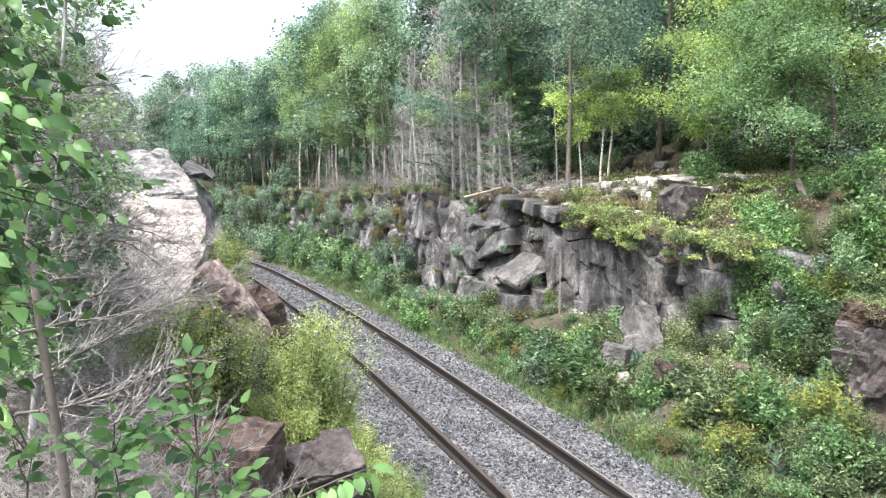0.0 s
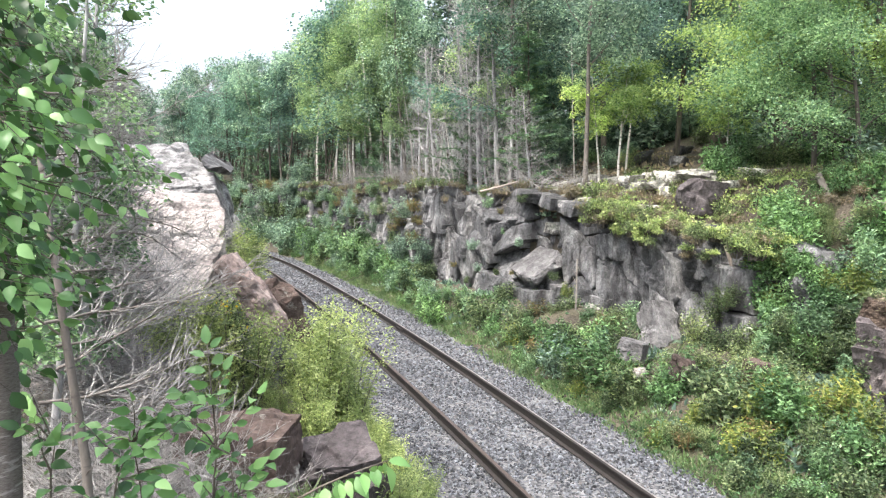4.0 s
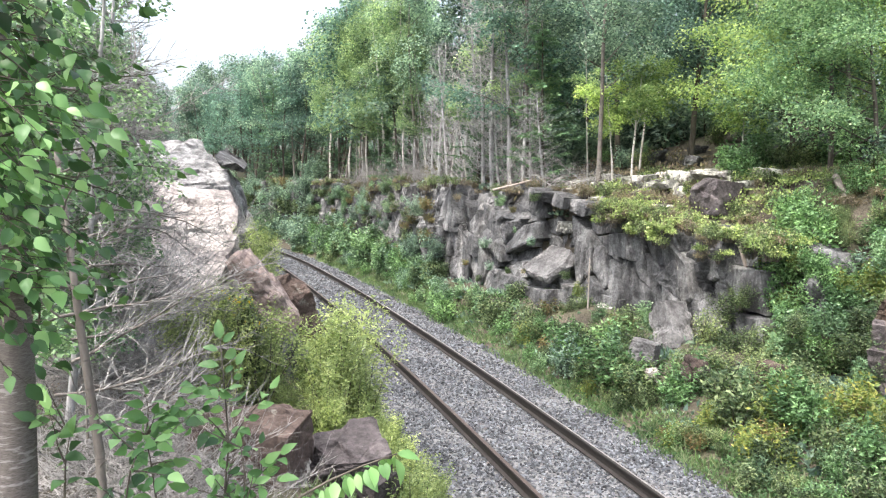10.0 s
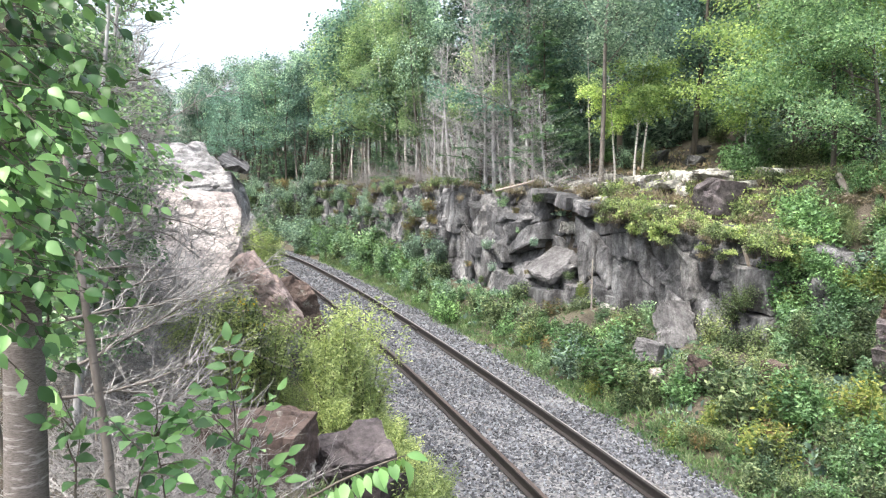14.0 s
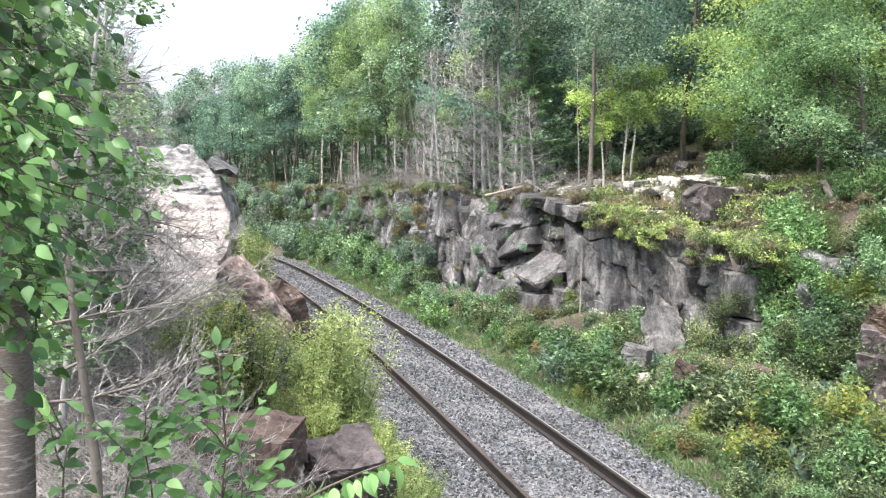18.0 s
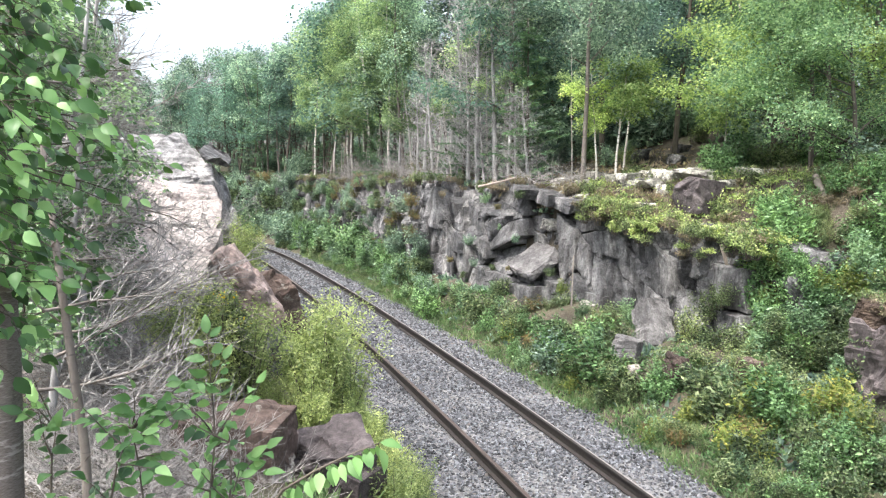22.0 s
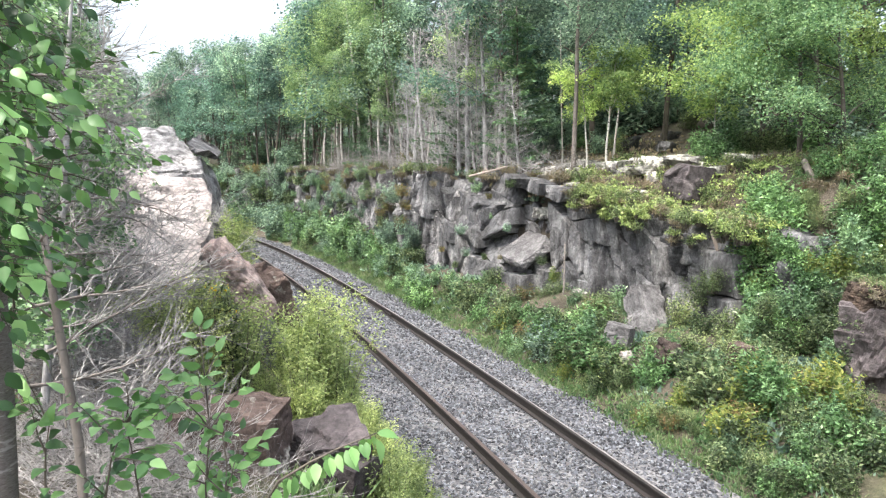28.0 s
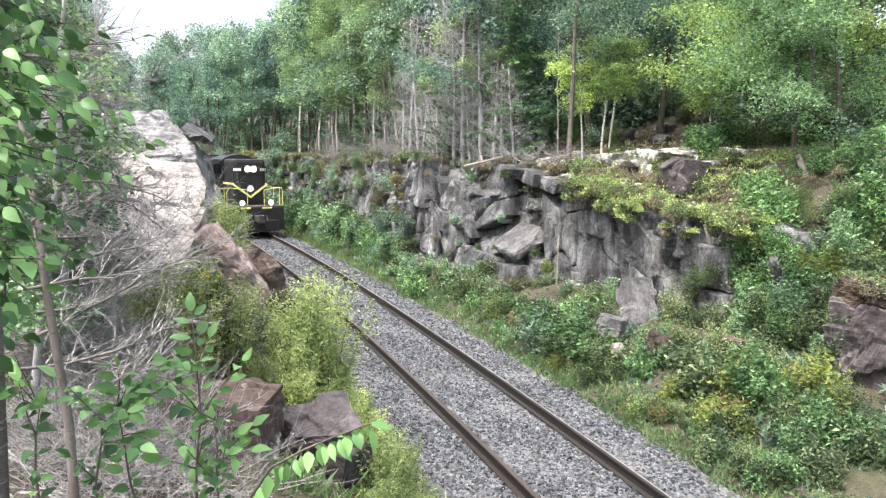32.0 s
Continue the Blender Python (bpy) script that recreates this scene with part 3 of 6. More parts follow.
tie_bm = bmesh.new()
box(tie_bm, 0, 0, 0, 2.6, 0.23, 0.16, 0.015)
tie_mesh = bpy.data.meshes.new("tie")
tie_bm.to_mesh(tie_mesh)
tie_bm.free()
tie_mesh.materials.append(TIE)
for i in range(150):
    s_ = -12 + 0.55 * i
    ob = part("tie", tie_mesh, None, track)
    ob.matrix_local = pose(*at(s_, 0.03 * math.sin(i * 2.3), -0.3 + 0.012 * math.sin(i * 1.7)), 0, 0, heading(s_))
for s_, off in ((11.3, 0.7535), (11.3 + 5.9, -0.7535), (23.2, 0.7535)):
    for e in (-1, 1):
        bm = bmesh.new()
        box(bm, e * 0.036, 0, -0.095, 0.03, 0.62, 0.075, 0.008)
        for k in (-0.2, -0.07, 0.07, 0.2):
            rod(bm, (e * 0.05, k, -0.095), (e * 0.075, k, -0.095), 0.017, 6)
        ob = part("joint_bar", bm, RAIL_SIDE, track, "bolted rail joint bar")
        ob.matrix_local = pose(*at(s_, off, 0.0), 0, 0, heading(s_))


def ballast_stones():
    rng = np.random.RandomState(11)
    octa = np.array([(1, 0, 0), (-1, 0, 0), (0, 1, 0), (0, -1, 0), (0, 0, 1), (0, 0, -1)], float)
    tri = np.array([(0, 2, 4), (2, 1, 4), (1, 3, 4), (3, 0, 4), (2, 0, 5), (1, 2, 5), (3, 1, 5), (0, 3, 5)])
    S, D, R = [], [], []
    for s0, s1, per, r in ((-3, 6, 780, 0.024), (6, 16, 440, 0.031), (16, 34, 190, 0.045), (34, 60, 60, 0.07)):
        n = int((s1 - s0) * 4.5 * per)
        S.append(rng.uniform(s0, s1, n))
        D.append(rng.uniform(-2.25, 2.25, n))
        R.append(np.full(n, r))
    s, d, r = map(np.concatenate, (S, D, R))
    keep = (np.abs(d) < 1.75 + 0.3 * rng.rand(len(d)) + 0.2 * np.sin(s * 1.7) * np.sin(s * 0.63 + 2)) & (np.abs(np.abs(d) - 0.7535) > 0.062)
    s, d, r = s[keep], d[keep], r[keep] * rng.uniform(0.6, 1.35, keep.sum())
    n = len(s)
    z = -0.2 - 0.04 * np.clip((np.abs(d) - 1.2) / 0.75, 0, 2) + rng.uniform(-0.012, 0.018, n) + 0.012 * np.sin(s * 2.3 + d * 3) * np.sin(d * 2.1 - s)
    c = np.stack([*on_line(s, d), z], 1)
    v = octa[None] * r[:, None, None] * rng.uniform(0.65, 1.3, (n, 6, 1)) * np.array([1.15, 1.0, 0.8])
    v = v + rng.normal(size=(n, 6, 3)) * r[:, None, None] * 0.22
    w = rng.uniform(0, 6.3, n)
    cw, sw = np.cos(w)[:, None], np.sin(w)[:, None]
    t = rng.uniform(-0.7, 0.7, n)
    ct, st = np.cos(t)[:, None], np.sin(t)[:, None]
    x, y, zz = v[..., 0], v[..., 1] * ct - v[..., 2] * st, v[..., 1] * st + v[..., 2] * ct
    v = np.stack([x * cw - y * sw, x * sw + y * cw, zz], -1) + c[:, None]
    f = (np.arange(n)[:, None, None] * 6 + tri[None]).reshape(-1, 3)
    ob = new("ballast_stones", mesh_of("ballast_stones", v.reshape(-1, 3), f, STONE))
    tagged(ob, "angular grey crushed ballast stones", "gravel", kind="stuff")


ballast_stones()


# ---- rock cutting ----


def cell_facets(u, v, cell, seed, amount, tilt):
    """Offsets of a face broken into tilted, stepped blocks."""
    rng = np.random.RandomState(seed)
    u0, u1, v0, v1 = u.min() - 2, u.max() + 2, v.min() - 2, v.max() + 2
    gu, gv = np.meshgrid(np.arange(u0, u1, cell[0]), np.arange(v0, v1, cell[1]), indexing="ij")
    cu = (gu + rng.uniform(-0.42, 0.42, gu.shape) * cell[0]).ravel()
    cv = (gv + rng.uniform(-0.42, 0.42, gv.shape) * cell[1]).ravel()
    off = rng.uniform(-1, 1, len(cu)) * amount
    tu, tv = rng.uniform(-1, 1, len(cu)) * tilt, rng.uniform(-1, 1, len(cu)) * tilt
    shape = u.shape
    u, v = u.ravel(), v.ravel()
    out = np.empty(len(u))
    edge = np.empty(len(u))
    for a in range(0, len(u), 4000):
        x, y = u[a:a + 4000, None], v[a:a + 4000, None]
        dd = ((x - cu) / cell[0]) ** 2 + ((y - cv) / cell[1]) ** 2
        order = np.argpartition(dd, 1, axis=1)[:, :2]
        two = np.sqrt(np.take_along_axis(dd, order, 1))
        swap = two[:, 0] > two[:, 1]
        order[swap], two[swap] = order[swap][:, ::-1], two[swap][:, ::-1]
        gap = two[:, 1] - two[:, 0]
        w = 0.5 * np.exp(-gap / 0.07)
        val = [off[i] + tu[i] * (u[a:a + 4000] - cu[i]) + tv[i] * (v[a:a + 4000] - cv[i]) for i in (order[:, 0], order[:, 1])]
        out[a:a + 4000] = val[0] * (1 - w) + val[1] * w
        edge[a:a + 4000] = gap
    return out.reshape(shape), edge.reshape(shape)


def rock_face(name, side, s0, s1, foot, top, lean, mat, parent, seed, step=0.07, cells=((1.5, 1.1), (0.55, 0.5)), amount=0.34):
    s = np.arange(s0, s1, step)
    zt = top(s)
    rows = 76
    v = np.linspace(0, 1, rows)
    back = 14
    S = np.repeat(s[:, None], rows, 1)
    Zt = np.repeat(zt[:, None], rows, 1)
    Z = -0.4 + (Zt + 0.4) * v[None]
    skew = S + Z * 0.22
    o1, e1 = cell_facets(skew, Z, cells[0], seed, amount, 0.28)
    o2, e2 = cell_facets(skew * 1.0, Z, cells[1], seed + 1, amount * 0.3, 0.32)
    o3, e3 = cell_facets(skew, Z, (cells[1][0] * 0.42, cells[1][1] * 0.42), seed + 7, amount * 0.1, 0.3)
    rng = np.random.RandomState(seed + 2)
    D = foot(S) + lean * np.maximum(Z, 0) + o1 + o2 + o3 + 0.12 * np.exp(-(e1 / 0.05) ** 2) + 0.04 * np.exp(-(e2 / 0.06) ** 2) + rng.uniform(-0.014, 0.014, S.shape)
    D = D + 1.3 * (1 - smooth(s0, s0 + 0.9, S)) + 1.3 * smooth(s1 - 0.9, s1, S)
    Z = Z + np.where(v[None] > 0.9, o2 * 0.5, 0)
    # the top runs back into the ground
    tb = np.linspace(0, 1, back)[None, 1:]
    Sb = np.repeat(s[:, None], back - 1, 1)
    tz, te = cell_facets(Sb, D[:, -1:] + tb * 1.8, (0.9, 0.7), seed + 3, 0.12, 0.15)
    Db = D[:, -1:] + tb * 1.9
    Zb = Z[:, -1:] + tz * np.minimum(1, tb * 5) - 0.25 * tb ** 2
    S, D, Z = np.concatenate([S, Sb], 1), np.concatenate([D, Db], 1), np.concatenate([Z, Zb], 1)
    X, Y = on_line(S, side * D)
    n, m = S.shape
    i = (np.arange(n - 1)[:, None] * m + np.arange(m - 1)[None]).ravel()
    f = np.stack([i, i + 1, i + m + 1, i + m], 1)
    if side < 0:
        f = f[:, ::-1]
    return part(name, mesh_of(name, np.stack([X, Y, Z], -1).reshape(-1, 3), f, mat), None, parent)


cliff = thing("rock_cliff", Matrix(), "grey fractured rock cliff with dark streaks and ledges", "rock cliff", kind="structure")
top_less = lambda s: cliff_top(s) - 0.05 - 2.8 * smooth(2.6, 1.4, s)
setback = lambda s: 1.15 * smooth(7.6, 8.2, s) * smooth(11.4, 10.6, s)
rock_face("rock_face", 1, -7, 8.6, lambda s: cliff_foot(s) + 0.45, top_less, 0.08, ROCK_GREY, cliff, 3, cells=((0.9, 1.9), (0.32, 1.0)), amount=0.3)
rock_face("rock_face", 1, 7.6, 15.8, lambda s: cliff_foot(s) + 0.55 + setback(s), top_less, 0.12, ROCK_GREY, cliff, 5, cells=((1.4, 0.95), (0.45, 0.7)), amount=0.3)
rock_face("rock_face", 1, 14.2, 82, lambda s: cliff_foot(s) + 0.35, top_less, 0.09, ROCK_GREY, cliff, 9, 0.1, cells=((0.9, 2.0), (0.32, 1.0)), amount=0.3)


def clip_polygon(poly, p, q):
    """The part of a polygon that lies nearer to p than to q."""
    mx, my, nx, ny = (p[0] + q[0]) / 2, (p[1] + q[1]) / 2, q[0] - p[0], q[1] - p[1]
    out = []
    for i, a in enumerate(poly):
        b = poly[(i + 1) % len(poly)]
        da, db = (a[0] - mx) * nx + (a[1] - my) * ny, (b[0] - mx) * nx + (b[1] - my) * ny
        if da <= 0:
            out.append(a)
        if da * db < 0:
            t = da / (da - db)
            out.append((a[0] + (b[0] - a[0]) * t, a[1] + (b[1] - a[1]) * t))
    return out


def jointed_blocks(parent, side, s0, s1, cell, shear, foot, top, lean, mat, seed, deep=0.12, out=0.2, tilt=0.16, ragged=0.0, bottom=-0.3):
    """Angular blocks between joints: each is a prism with a rough, tilted front and recessed seams."""
    rng = random.Random(seed)
    aspect = cell[0] / cell[1]
    seeds = []
    for i in range(int((s1 - s0) / cell[0]) + 1):
        for j in range(-1, int(4.2 / cell[1]) + 2):
            seeds.append(((s0 + (i + rng.uniform(-0.42, 0.42)) * cell[0]), ((j + 0.5 * (i % 2) + rng.uniform(-0.4, 0.4)) * cell[1]) * aspect))
    for k, p in enumerate(seeds):
        r = cell[0] * 1.6
        poly = [(p[0] - r, p[1] - r), (p[0] + r, p[1] - r), (p[0] + r, p[1] + r), (p[0] - r, p[1] + r)]
        for q in seeds:
            if q is not p and abs(q[0] - p[0]) < 2.6 * cell[0] and abs(q[1] - p[1]) < 2.6 * cell[0]:
                poly = clip_polygon(poly, p, q)
                if len(poly) < 3:
                    break
        if len(poly) < 3:
            continue
        poly = [(a, b / aspect) for a, b in poly]
        cx, cz = sum(a for a, b in poly) / len(poly), sum(b for a, b in poly) / len(poly)
        zt = float(top(cx)) + rng.uniform(-ragged, 0.3 * ragged)
        if cz < bottom or cz > zt + 0.05:
            continue
        poly = [(a, max(bottom - 0.15, min(b, zt + 0.1))) for a, b in poly]
        gap = rng.uniform(0.94, 0.985)
        off = rng.uniform(-out, out * 0.6) + (0.45 if rng.random() < deep else 0.0)
        ta, tb = rng.uniform(-tilt, tilt), rng.uniform(-tilt, tilt * 0.6)

        def place(a, b, more):
            a2, b2 = cx + (a - cx) * gap, cz + (b - cz) * gap
            d = float(foot(cx)) + lean * max(b2 - max(bottom, 0.0), 0) + off + ta * (a2 - cx) + tb * (b2 - cz) + more
            return at(a2 - shear * b2, side * d, b2)
        bm = bmesh.new()
        ring = [bm.verts.new(place(a, b, 0.03)) for a, b in poly]
        inner = [bm.verts.new(place(cx + (a - cx) * 0.93, cz + (b - cz) * 0.93, 0.0)) for a, b in poly]
        back = [bm.verts.new(place(a, b, 1.1)) for a, b in poly]
        n = len(poly)
        mid = bm.verts.new(place(cx, cz, rng.uniform(-0.015, 0.02)))
        front = []
        for i in range(n):
            j = (i + 1) % n
            front.append(bm.faces.new((inner[i], inner[j], mid)))
            front.append(bm.faces.new((ring[i], ring[j], inner[j], inner[i])))
            bm.faces.new((back[i], back[j], ring[j], ring[i]))
        bmesh.ops.triangulate(bm, faces=front)
        es = [e for e in bm.edges if e.calc_length() > 0.3]
        bmesh.ops.subdivide_edges(bm, edges=es, cuts=2)
        bmesh.ops.triangulate(bm, faces=bm.faces[:])
        es = [e for e in bm.edges if e.calc_length() > 0.13]
        bmesh.ops.subdivide_edges(bm, edges=es, cuts=1)
        bmesh.ops.triangulate(bm, faces=bm.faces[:])
        bmesh.ops.recalc_face_normals(bm, faces=bm.faces[:])
        bm.normal_update()
        w = Vector((seed * 1.7 + k, k * 0.37, 3.1))
        for v in bm.verts:
            v.co += v.normal * (noise.noise(v.co * 2.1 + w) * 0.045 + noise.noise(v.co * 6.0 + w) * 0.045 + noise.noise(v.co * 15.0) * 0.02)
        part("rock_block", bm, mat, parent)


# leaning columns under the mossy brink
jointed_blocks(cliff, 1, 3.5, 5.4, (0.42, 0.8), -0.3, lambda s: cliff_foot(s) + 0.12, cliff_top, 0.07, ROCK_GREY, 301, 0.2, 0.2, 0.26, 0.35)
jointed_blocks(cliff, 1, 5.2, 8.2, (0.44, 1.15), -0.34, lambda s: cliff_foot(s) + 0.02, cliff_top, 0.07, ROCK_GREY, 311, 0.06, 0.15, 0.24, 0.15)
# broken tiers: low blocks, a sloping shelf, an upper course under the ledge
jointed_blocks(cliff, 1, 7.9, 11.2, (0.85, 0.5), -0.35, lambda s: cliff_foot(s) + 0.05, lambda s: 1.25 + 0.12 * np.sin(3.1 * s), 0.12, ROCK_GREY, 312, 0.16, 0.2, 0.3, 0.2)
jointed_blocks(cliff, 1, 7.9, 11.2, (0.7, 0.36), -0.35, lambda s: cliff_foot(s) + 0.25, lambda s: 2.15 + 0.1 * np.sin(2.3 * s), 0.85, ROCK_GREY, 313, 0.1, 0.16, 0.3, 0.1, 1.3)
jointed_blocks(cliff, 1, 7.7, 11.2, (0.72, 0.5), -0.3, lambda s: cliff_foot(s) + 0.2 + 0.8 * smooth(7.4, 8.4, s) * smooth(11.4, 10.4, s), lambda s: cliff_top(s) - 0.3, 0.05, ROCK_GREY, 314, 0.12, 0.16, 0.2, 0.1, 2.15)
# the taller face: leaning slabs above, a low step in front, wet columns beyond
jointed_blocks(cliff, 1, 10.7, 13.0, (0.72, 0.8), -0.4, lambda s: cliff_foot(s) + 0.12, cliff_top, 0.42, ROCK_GREY, 302, 0.05, 0.14, 0.22, 0.2, 1.75)
jointed_blocks(cliff, 1, 10.7, 14.2, (1.1, 0.7), -0.4, lambda s: cliff_foot(s) - 0.1, lambda s: 1.4 + 0.15 * np.sin(2.0 * s), 0.35, ROCK_GREY, 315, 0.06, 0.2, 0.3, 0.2)
jointed_blocks(cliff, 1, 12.7, 16.2, (0.5, 1.3), -0.25, lambda s: cliff_foot(s) + 0.15, cliff_top, 0.1, ROCK_GREY, 316, 0.1, 0.18, 0.2, 0.3)
jointed_blocks(cliff, 1, 15.8, 36.0, (0.9, 0.9), -0.3, lambda s: cliff_foot(s) + 0.05, cliff_top, 0.14, ROCK_GREY, 303, 0.2, 0.3, 0.35, 0.9)


def block(parent, mesh, p, turn, name="rock_block", tilt=(0, 0), label=""):
    ob = part(name, mesh, None, parent, label)
    ob.matrix_local = pose(*p, tilt[0], tilt[1], turn)
    return ob


def rock(seed, size, mat, cuts=5, rough=0.04, level=4):
    return rock_mesh("rock_block", size, seed, mat, cuts, rough, level)


# fallen wedge and pale scree blocks at the foot
block(cliff, rock(7, (0.8, 0.6, 1.1), ROCK_SCREE, 0, 0.025), (4.97, 14.6, 0.8), 20, tilt=(-34, 8), label="pale grey wedge of fallen rock")
block(cliff, rock(8, (0.6, 0.5, 0.5), ROCK_SCREE, 1, 0.03), (3.95, 13.25, 0.62), 60, tilt=(10, 12), label="small pale fallen rock")
block(cliff, rock(9, (0.45, 0.35, 0.5), ROCK_BROWN, 1, 0.03), (5.5, 11.2, 0.75), 30, tilt=(5, 8), label="brown stone face among the shrubs")
block(cliff, rock(10, (0.4, 0.3, 0.45), ROCK_BROWN, 1, 0.03), (4.5, 12.0, 0.65), 10, tilt=(0, 14), label="brown stone face among the shrubs")
# overhanging ledge
for i, (s_, z_, w_) in enumerate(((8.15, 3.12, 1.0), (9.0, 3.34, 1.1), (9.95, 3.5, 1.2), (10.8, 3.6, 1.0))):
    block(cliff, rock(57 + i, (1.5, w_, 0.34), ROCK_GREY, -3, 0.025), at(s_, float(cliff_foot(s_)) + 1.25, z_), heading(s_), tilt=(9, -4 + 3 * i))
# jutting pale slab with a dark gap below it
block(cliff, rock(61, (1.2, 1.5, 0.24), ROCK_SCREE, -3, 0.03), at(9.9, float(cliff_foot(9.9)) + 0.42, 1.72), heading(9.9) - 6, tilt=(6, -34), label="pale jutting slab")
# lichen-grown slabs along the brink
rng_ = random.Random(88)
slabs = [rock(80 + i, (1.0, 0.8, 0.3), ROCK_LICHEN, 2, 0.09, 3) for i in range(5)]
for i in range(34):
    s_ = rng_.uniform(7.0, 10.8) if i < 26 else rng_.uniform(5.2, 7.4)
    d_ = float(np.interp(s_, [4.6, 6.0, 7.5, 9.0, 10.6], [8.6, 8.5, 8.0, 6.6, 5.4])) + rng_.gauss(0, 0.5)
    p_ = at(s_, d_)
    ob = block(cliff, slabs[i % 5], (p_.x, p_.y, float(ground_height(p_.x, p_.y)) + rng_.uniform(-0.08, 0.1)), rng_.uniform(0, 360), "lichen_slab", (rng_.uniform(-9, 9), rng_.uniform(-9, 9)))
    k_ = rng_.uniform(0.45, 1.15)
    ob.scale = (k_, k_, rng_.uniform(0.6, 1.1))

for i, (x_, y_, size_) in enumerate(((5.3, 17.3, (1.6, 1.1, 0.3)), (7.0, 17.6, (1.5, 1.0, 0.26)), (4.3, 17.2, (1.0, 0.8, 0.26)))):
    block(cliff, rock(180 + i, size_, ROCK_LICHEN, 0, 0.05), (x_, y_, float(ground_height(x_, y_)) + 0.08), 20 + 25 * i, "lichen_slab", (4, -3))

outcrop = thing("granite_outcrop", Matrix(), "pale weathered granite outcrop above the track", "rock outcrop", kind="structure")
rock_face("rock_face", -1, 3, 70, lambda s: bank_foot(s) + 0.35, lambda s: np.interp(s, [3, 6, 9, 16, 30, 50], [1.6, 2.0, 2.6, 3.2, 3.5, 3.6]), 0.25, ROCK_DOME, outcrop, 23, 0.1, cells=((2.2, 1.4), (0.8, 0.6)), amount=0.25)
block(outcrop, rock(31, (2.3, 2.0, 1.5), ROCK_PALE, 1, 0.05, 5), (-4.62, 10.6, 2.2), 18, tilt=(24, 8), label="pale granite block with a flat top")
block(outcrop, rock(33, (2.7, 2.4, 1.9), ROCK_PALE, 5, 0.05, 5), (-6.55, 15.7, 2.72), 24, tilt=(24, 10), label="pale granite block with a broken edge")
block(outcrop, rock(135, (3.9, 4.5, 4.4), ROCK_DOME, 1, 0.035, 5), (-8.5, 20.8, 2.85), 20, tilt=(14, -20), label="streaked grey granite dome")
block(outcrop, rock(34, (2.2, 1.5, 0.9), ROCK_PALE, 5, 0.07), (-4.3, 8.40, 1.55), 12, tilt=(14, 8), label="low pale granite hump among dead twigs")
block(outcrop, rock(36, (0.9, 2.4, 0.14), ROCK_GREY, 4, 0.1), (-6.42, 20.40, 4.62), 15, tilt=(8, 30), label="thin overhanging flake")
# separate darker rock gives the dome's underside its shade by colour
block(outcrop, rock(38, (0.9, 2.2, 1.5), ROCK_GREY, 5, 0.05), (-7.2, 22.00, 3.4), 18, tilt=(0, -20), label="dark rock placed for the shaded underside of the dome")
block(outcrop, rock(37, (0.44, 0.9, 1.4), ROCK_PINK, 1, 0.04), (-2.86, 10.6, 2.3), 14, tilt=(0, -36), label="tilted pink granite slab")
block(outcrop, rock(39, (0.6, 0.9, 1.2), ROCK_BROWN, 5, 0.05), (-2.62, 11.4, 1.9), 30, tilt=(0, -24), label="brown broken rock")
# brown block whose darker colour holds the shade on the granite's front
block(outcrop, rock(40, (0.55, 0.8, 1.5), ROCK_BROWN, 5, 0.05), (-3.3, 9.8, 1.7), 10, tilt=(8, 4), label="shaded brown granite face")

boulder = new("boulder", rock_mesh("boulder", (1.35, 1.1, 0.85), 41, ROCK_VIOLET, 3, 0.022, 4))
boulder.matrix_world = pose(*(6.69, 16.60, 3.62), 4, 8, 20)
tagged(boulder, "dark rounded boulder on the mossy ledge", "boulder")
near_block = new("stone_block", rock_mesh("stone_block", (0.98, 0.7, 1.25), 43, ROCK_BROWN, -3, 0.03, 4, True))
near_block.matrix_world = pose(-1.8, 6.05, 1.26, 0, 2, -6)
tagged(near_block, "reddish brown square-edged rock block beside the track", "boulder", "loose rocks")
near_dark = new("loose_rock", rock_mesh("loose_rock", (0.66, 0.58, 0.52), 45, ROCK_VIOLET, 0, 0.03, 4))
near_dark.matrix_world = pose(-0.9, 6.35, 1.32, 22, -8, 20)
tagged(near_dark, "dark violet-grey flat-topped broken rock beside the track", "boulder", "loose rocks")
for seed, size, p, turn, tilt in ((46, (0.5, 0.5, 0.5), (-1.15, 6.5, 1.2), 10, (0, 0)), (47, (0.5, 0.4, 0.5), (-0.72, 6.25, 1.05), 60, (10, 0))):
    ob = new("loose_rock", rock_mesh("loose_rock", size, seed, ROCK_VIOLET, 5, 0.03))
    ob.matrix_world = pose(*p, *tilt, turn)
    tagged(ob, "dark violet-grey broken rock beside the track", "boulder", "loose rocks")
for i, p in enumerate(((3.81, 12.20, 0.50), (4.30, 12.40, 0.22))):
    ob = new("loose_rock", rock_mesh("loose_rock", (0.24, 0.2, 0.24), 90 + i, ROCK_PALE, 6, 0.04, 3))
    ob.matrix_world = pose(*p, 10, 20 * i, 50 * i)
    tagged(ob, "small grey rock among the shrubs", "boulder", "loose rocks")
brown = new("rock_outcrop", rock_mesh("rock_outcrop", (1.3, 1.0, 1.9), 97, ROCK_VIOLET, -1, 0.05, 4))
brown.matrix_world = pose(7.45, 10.3, 1.0, 0, -6, 28)
tagged(brown, "dark brown rock face with an earthy top on the slope", "rock outcrop")
cap_ = new("earth_overhang", rock_mesh("earth_overhang", (1.3, 1.0, 0.5), 98, EARTH, 5, 0.16, 4))
cap_.matrix_world = pose(7.48, 10.35, 1.88, 4, 4, 25)
tagged(cap_, "dark earthy sod overhanging a rock face", "earth bank")


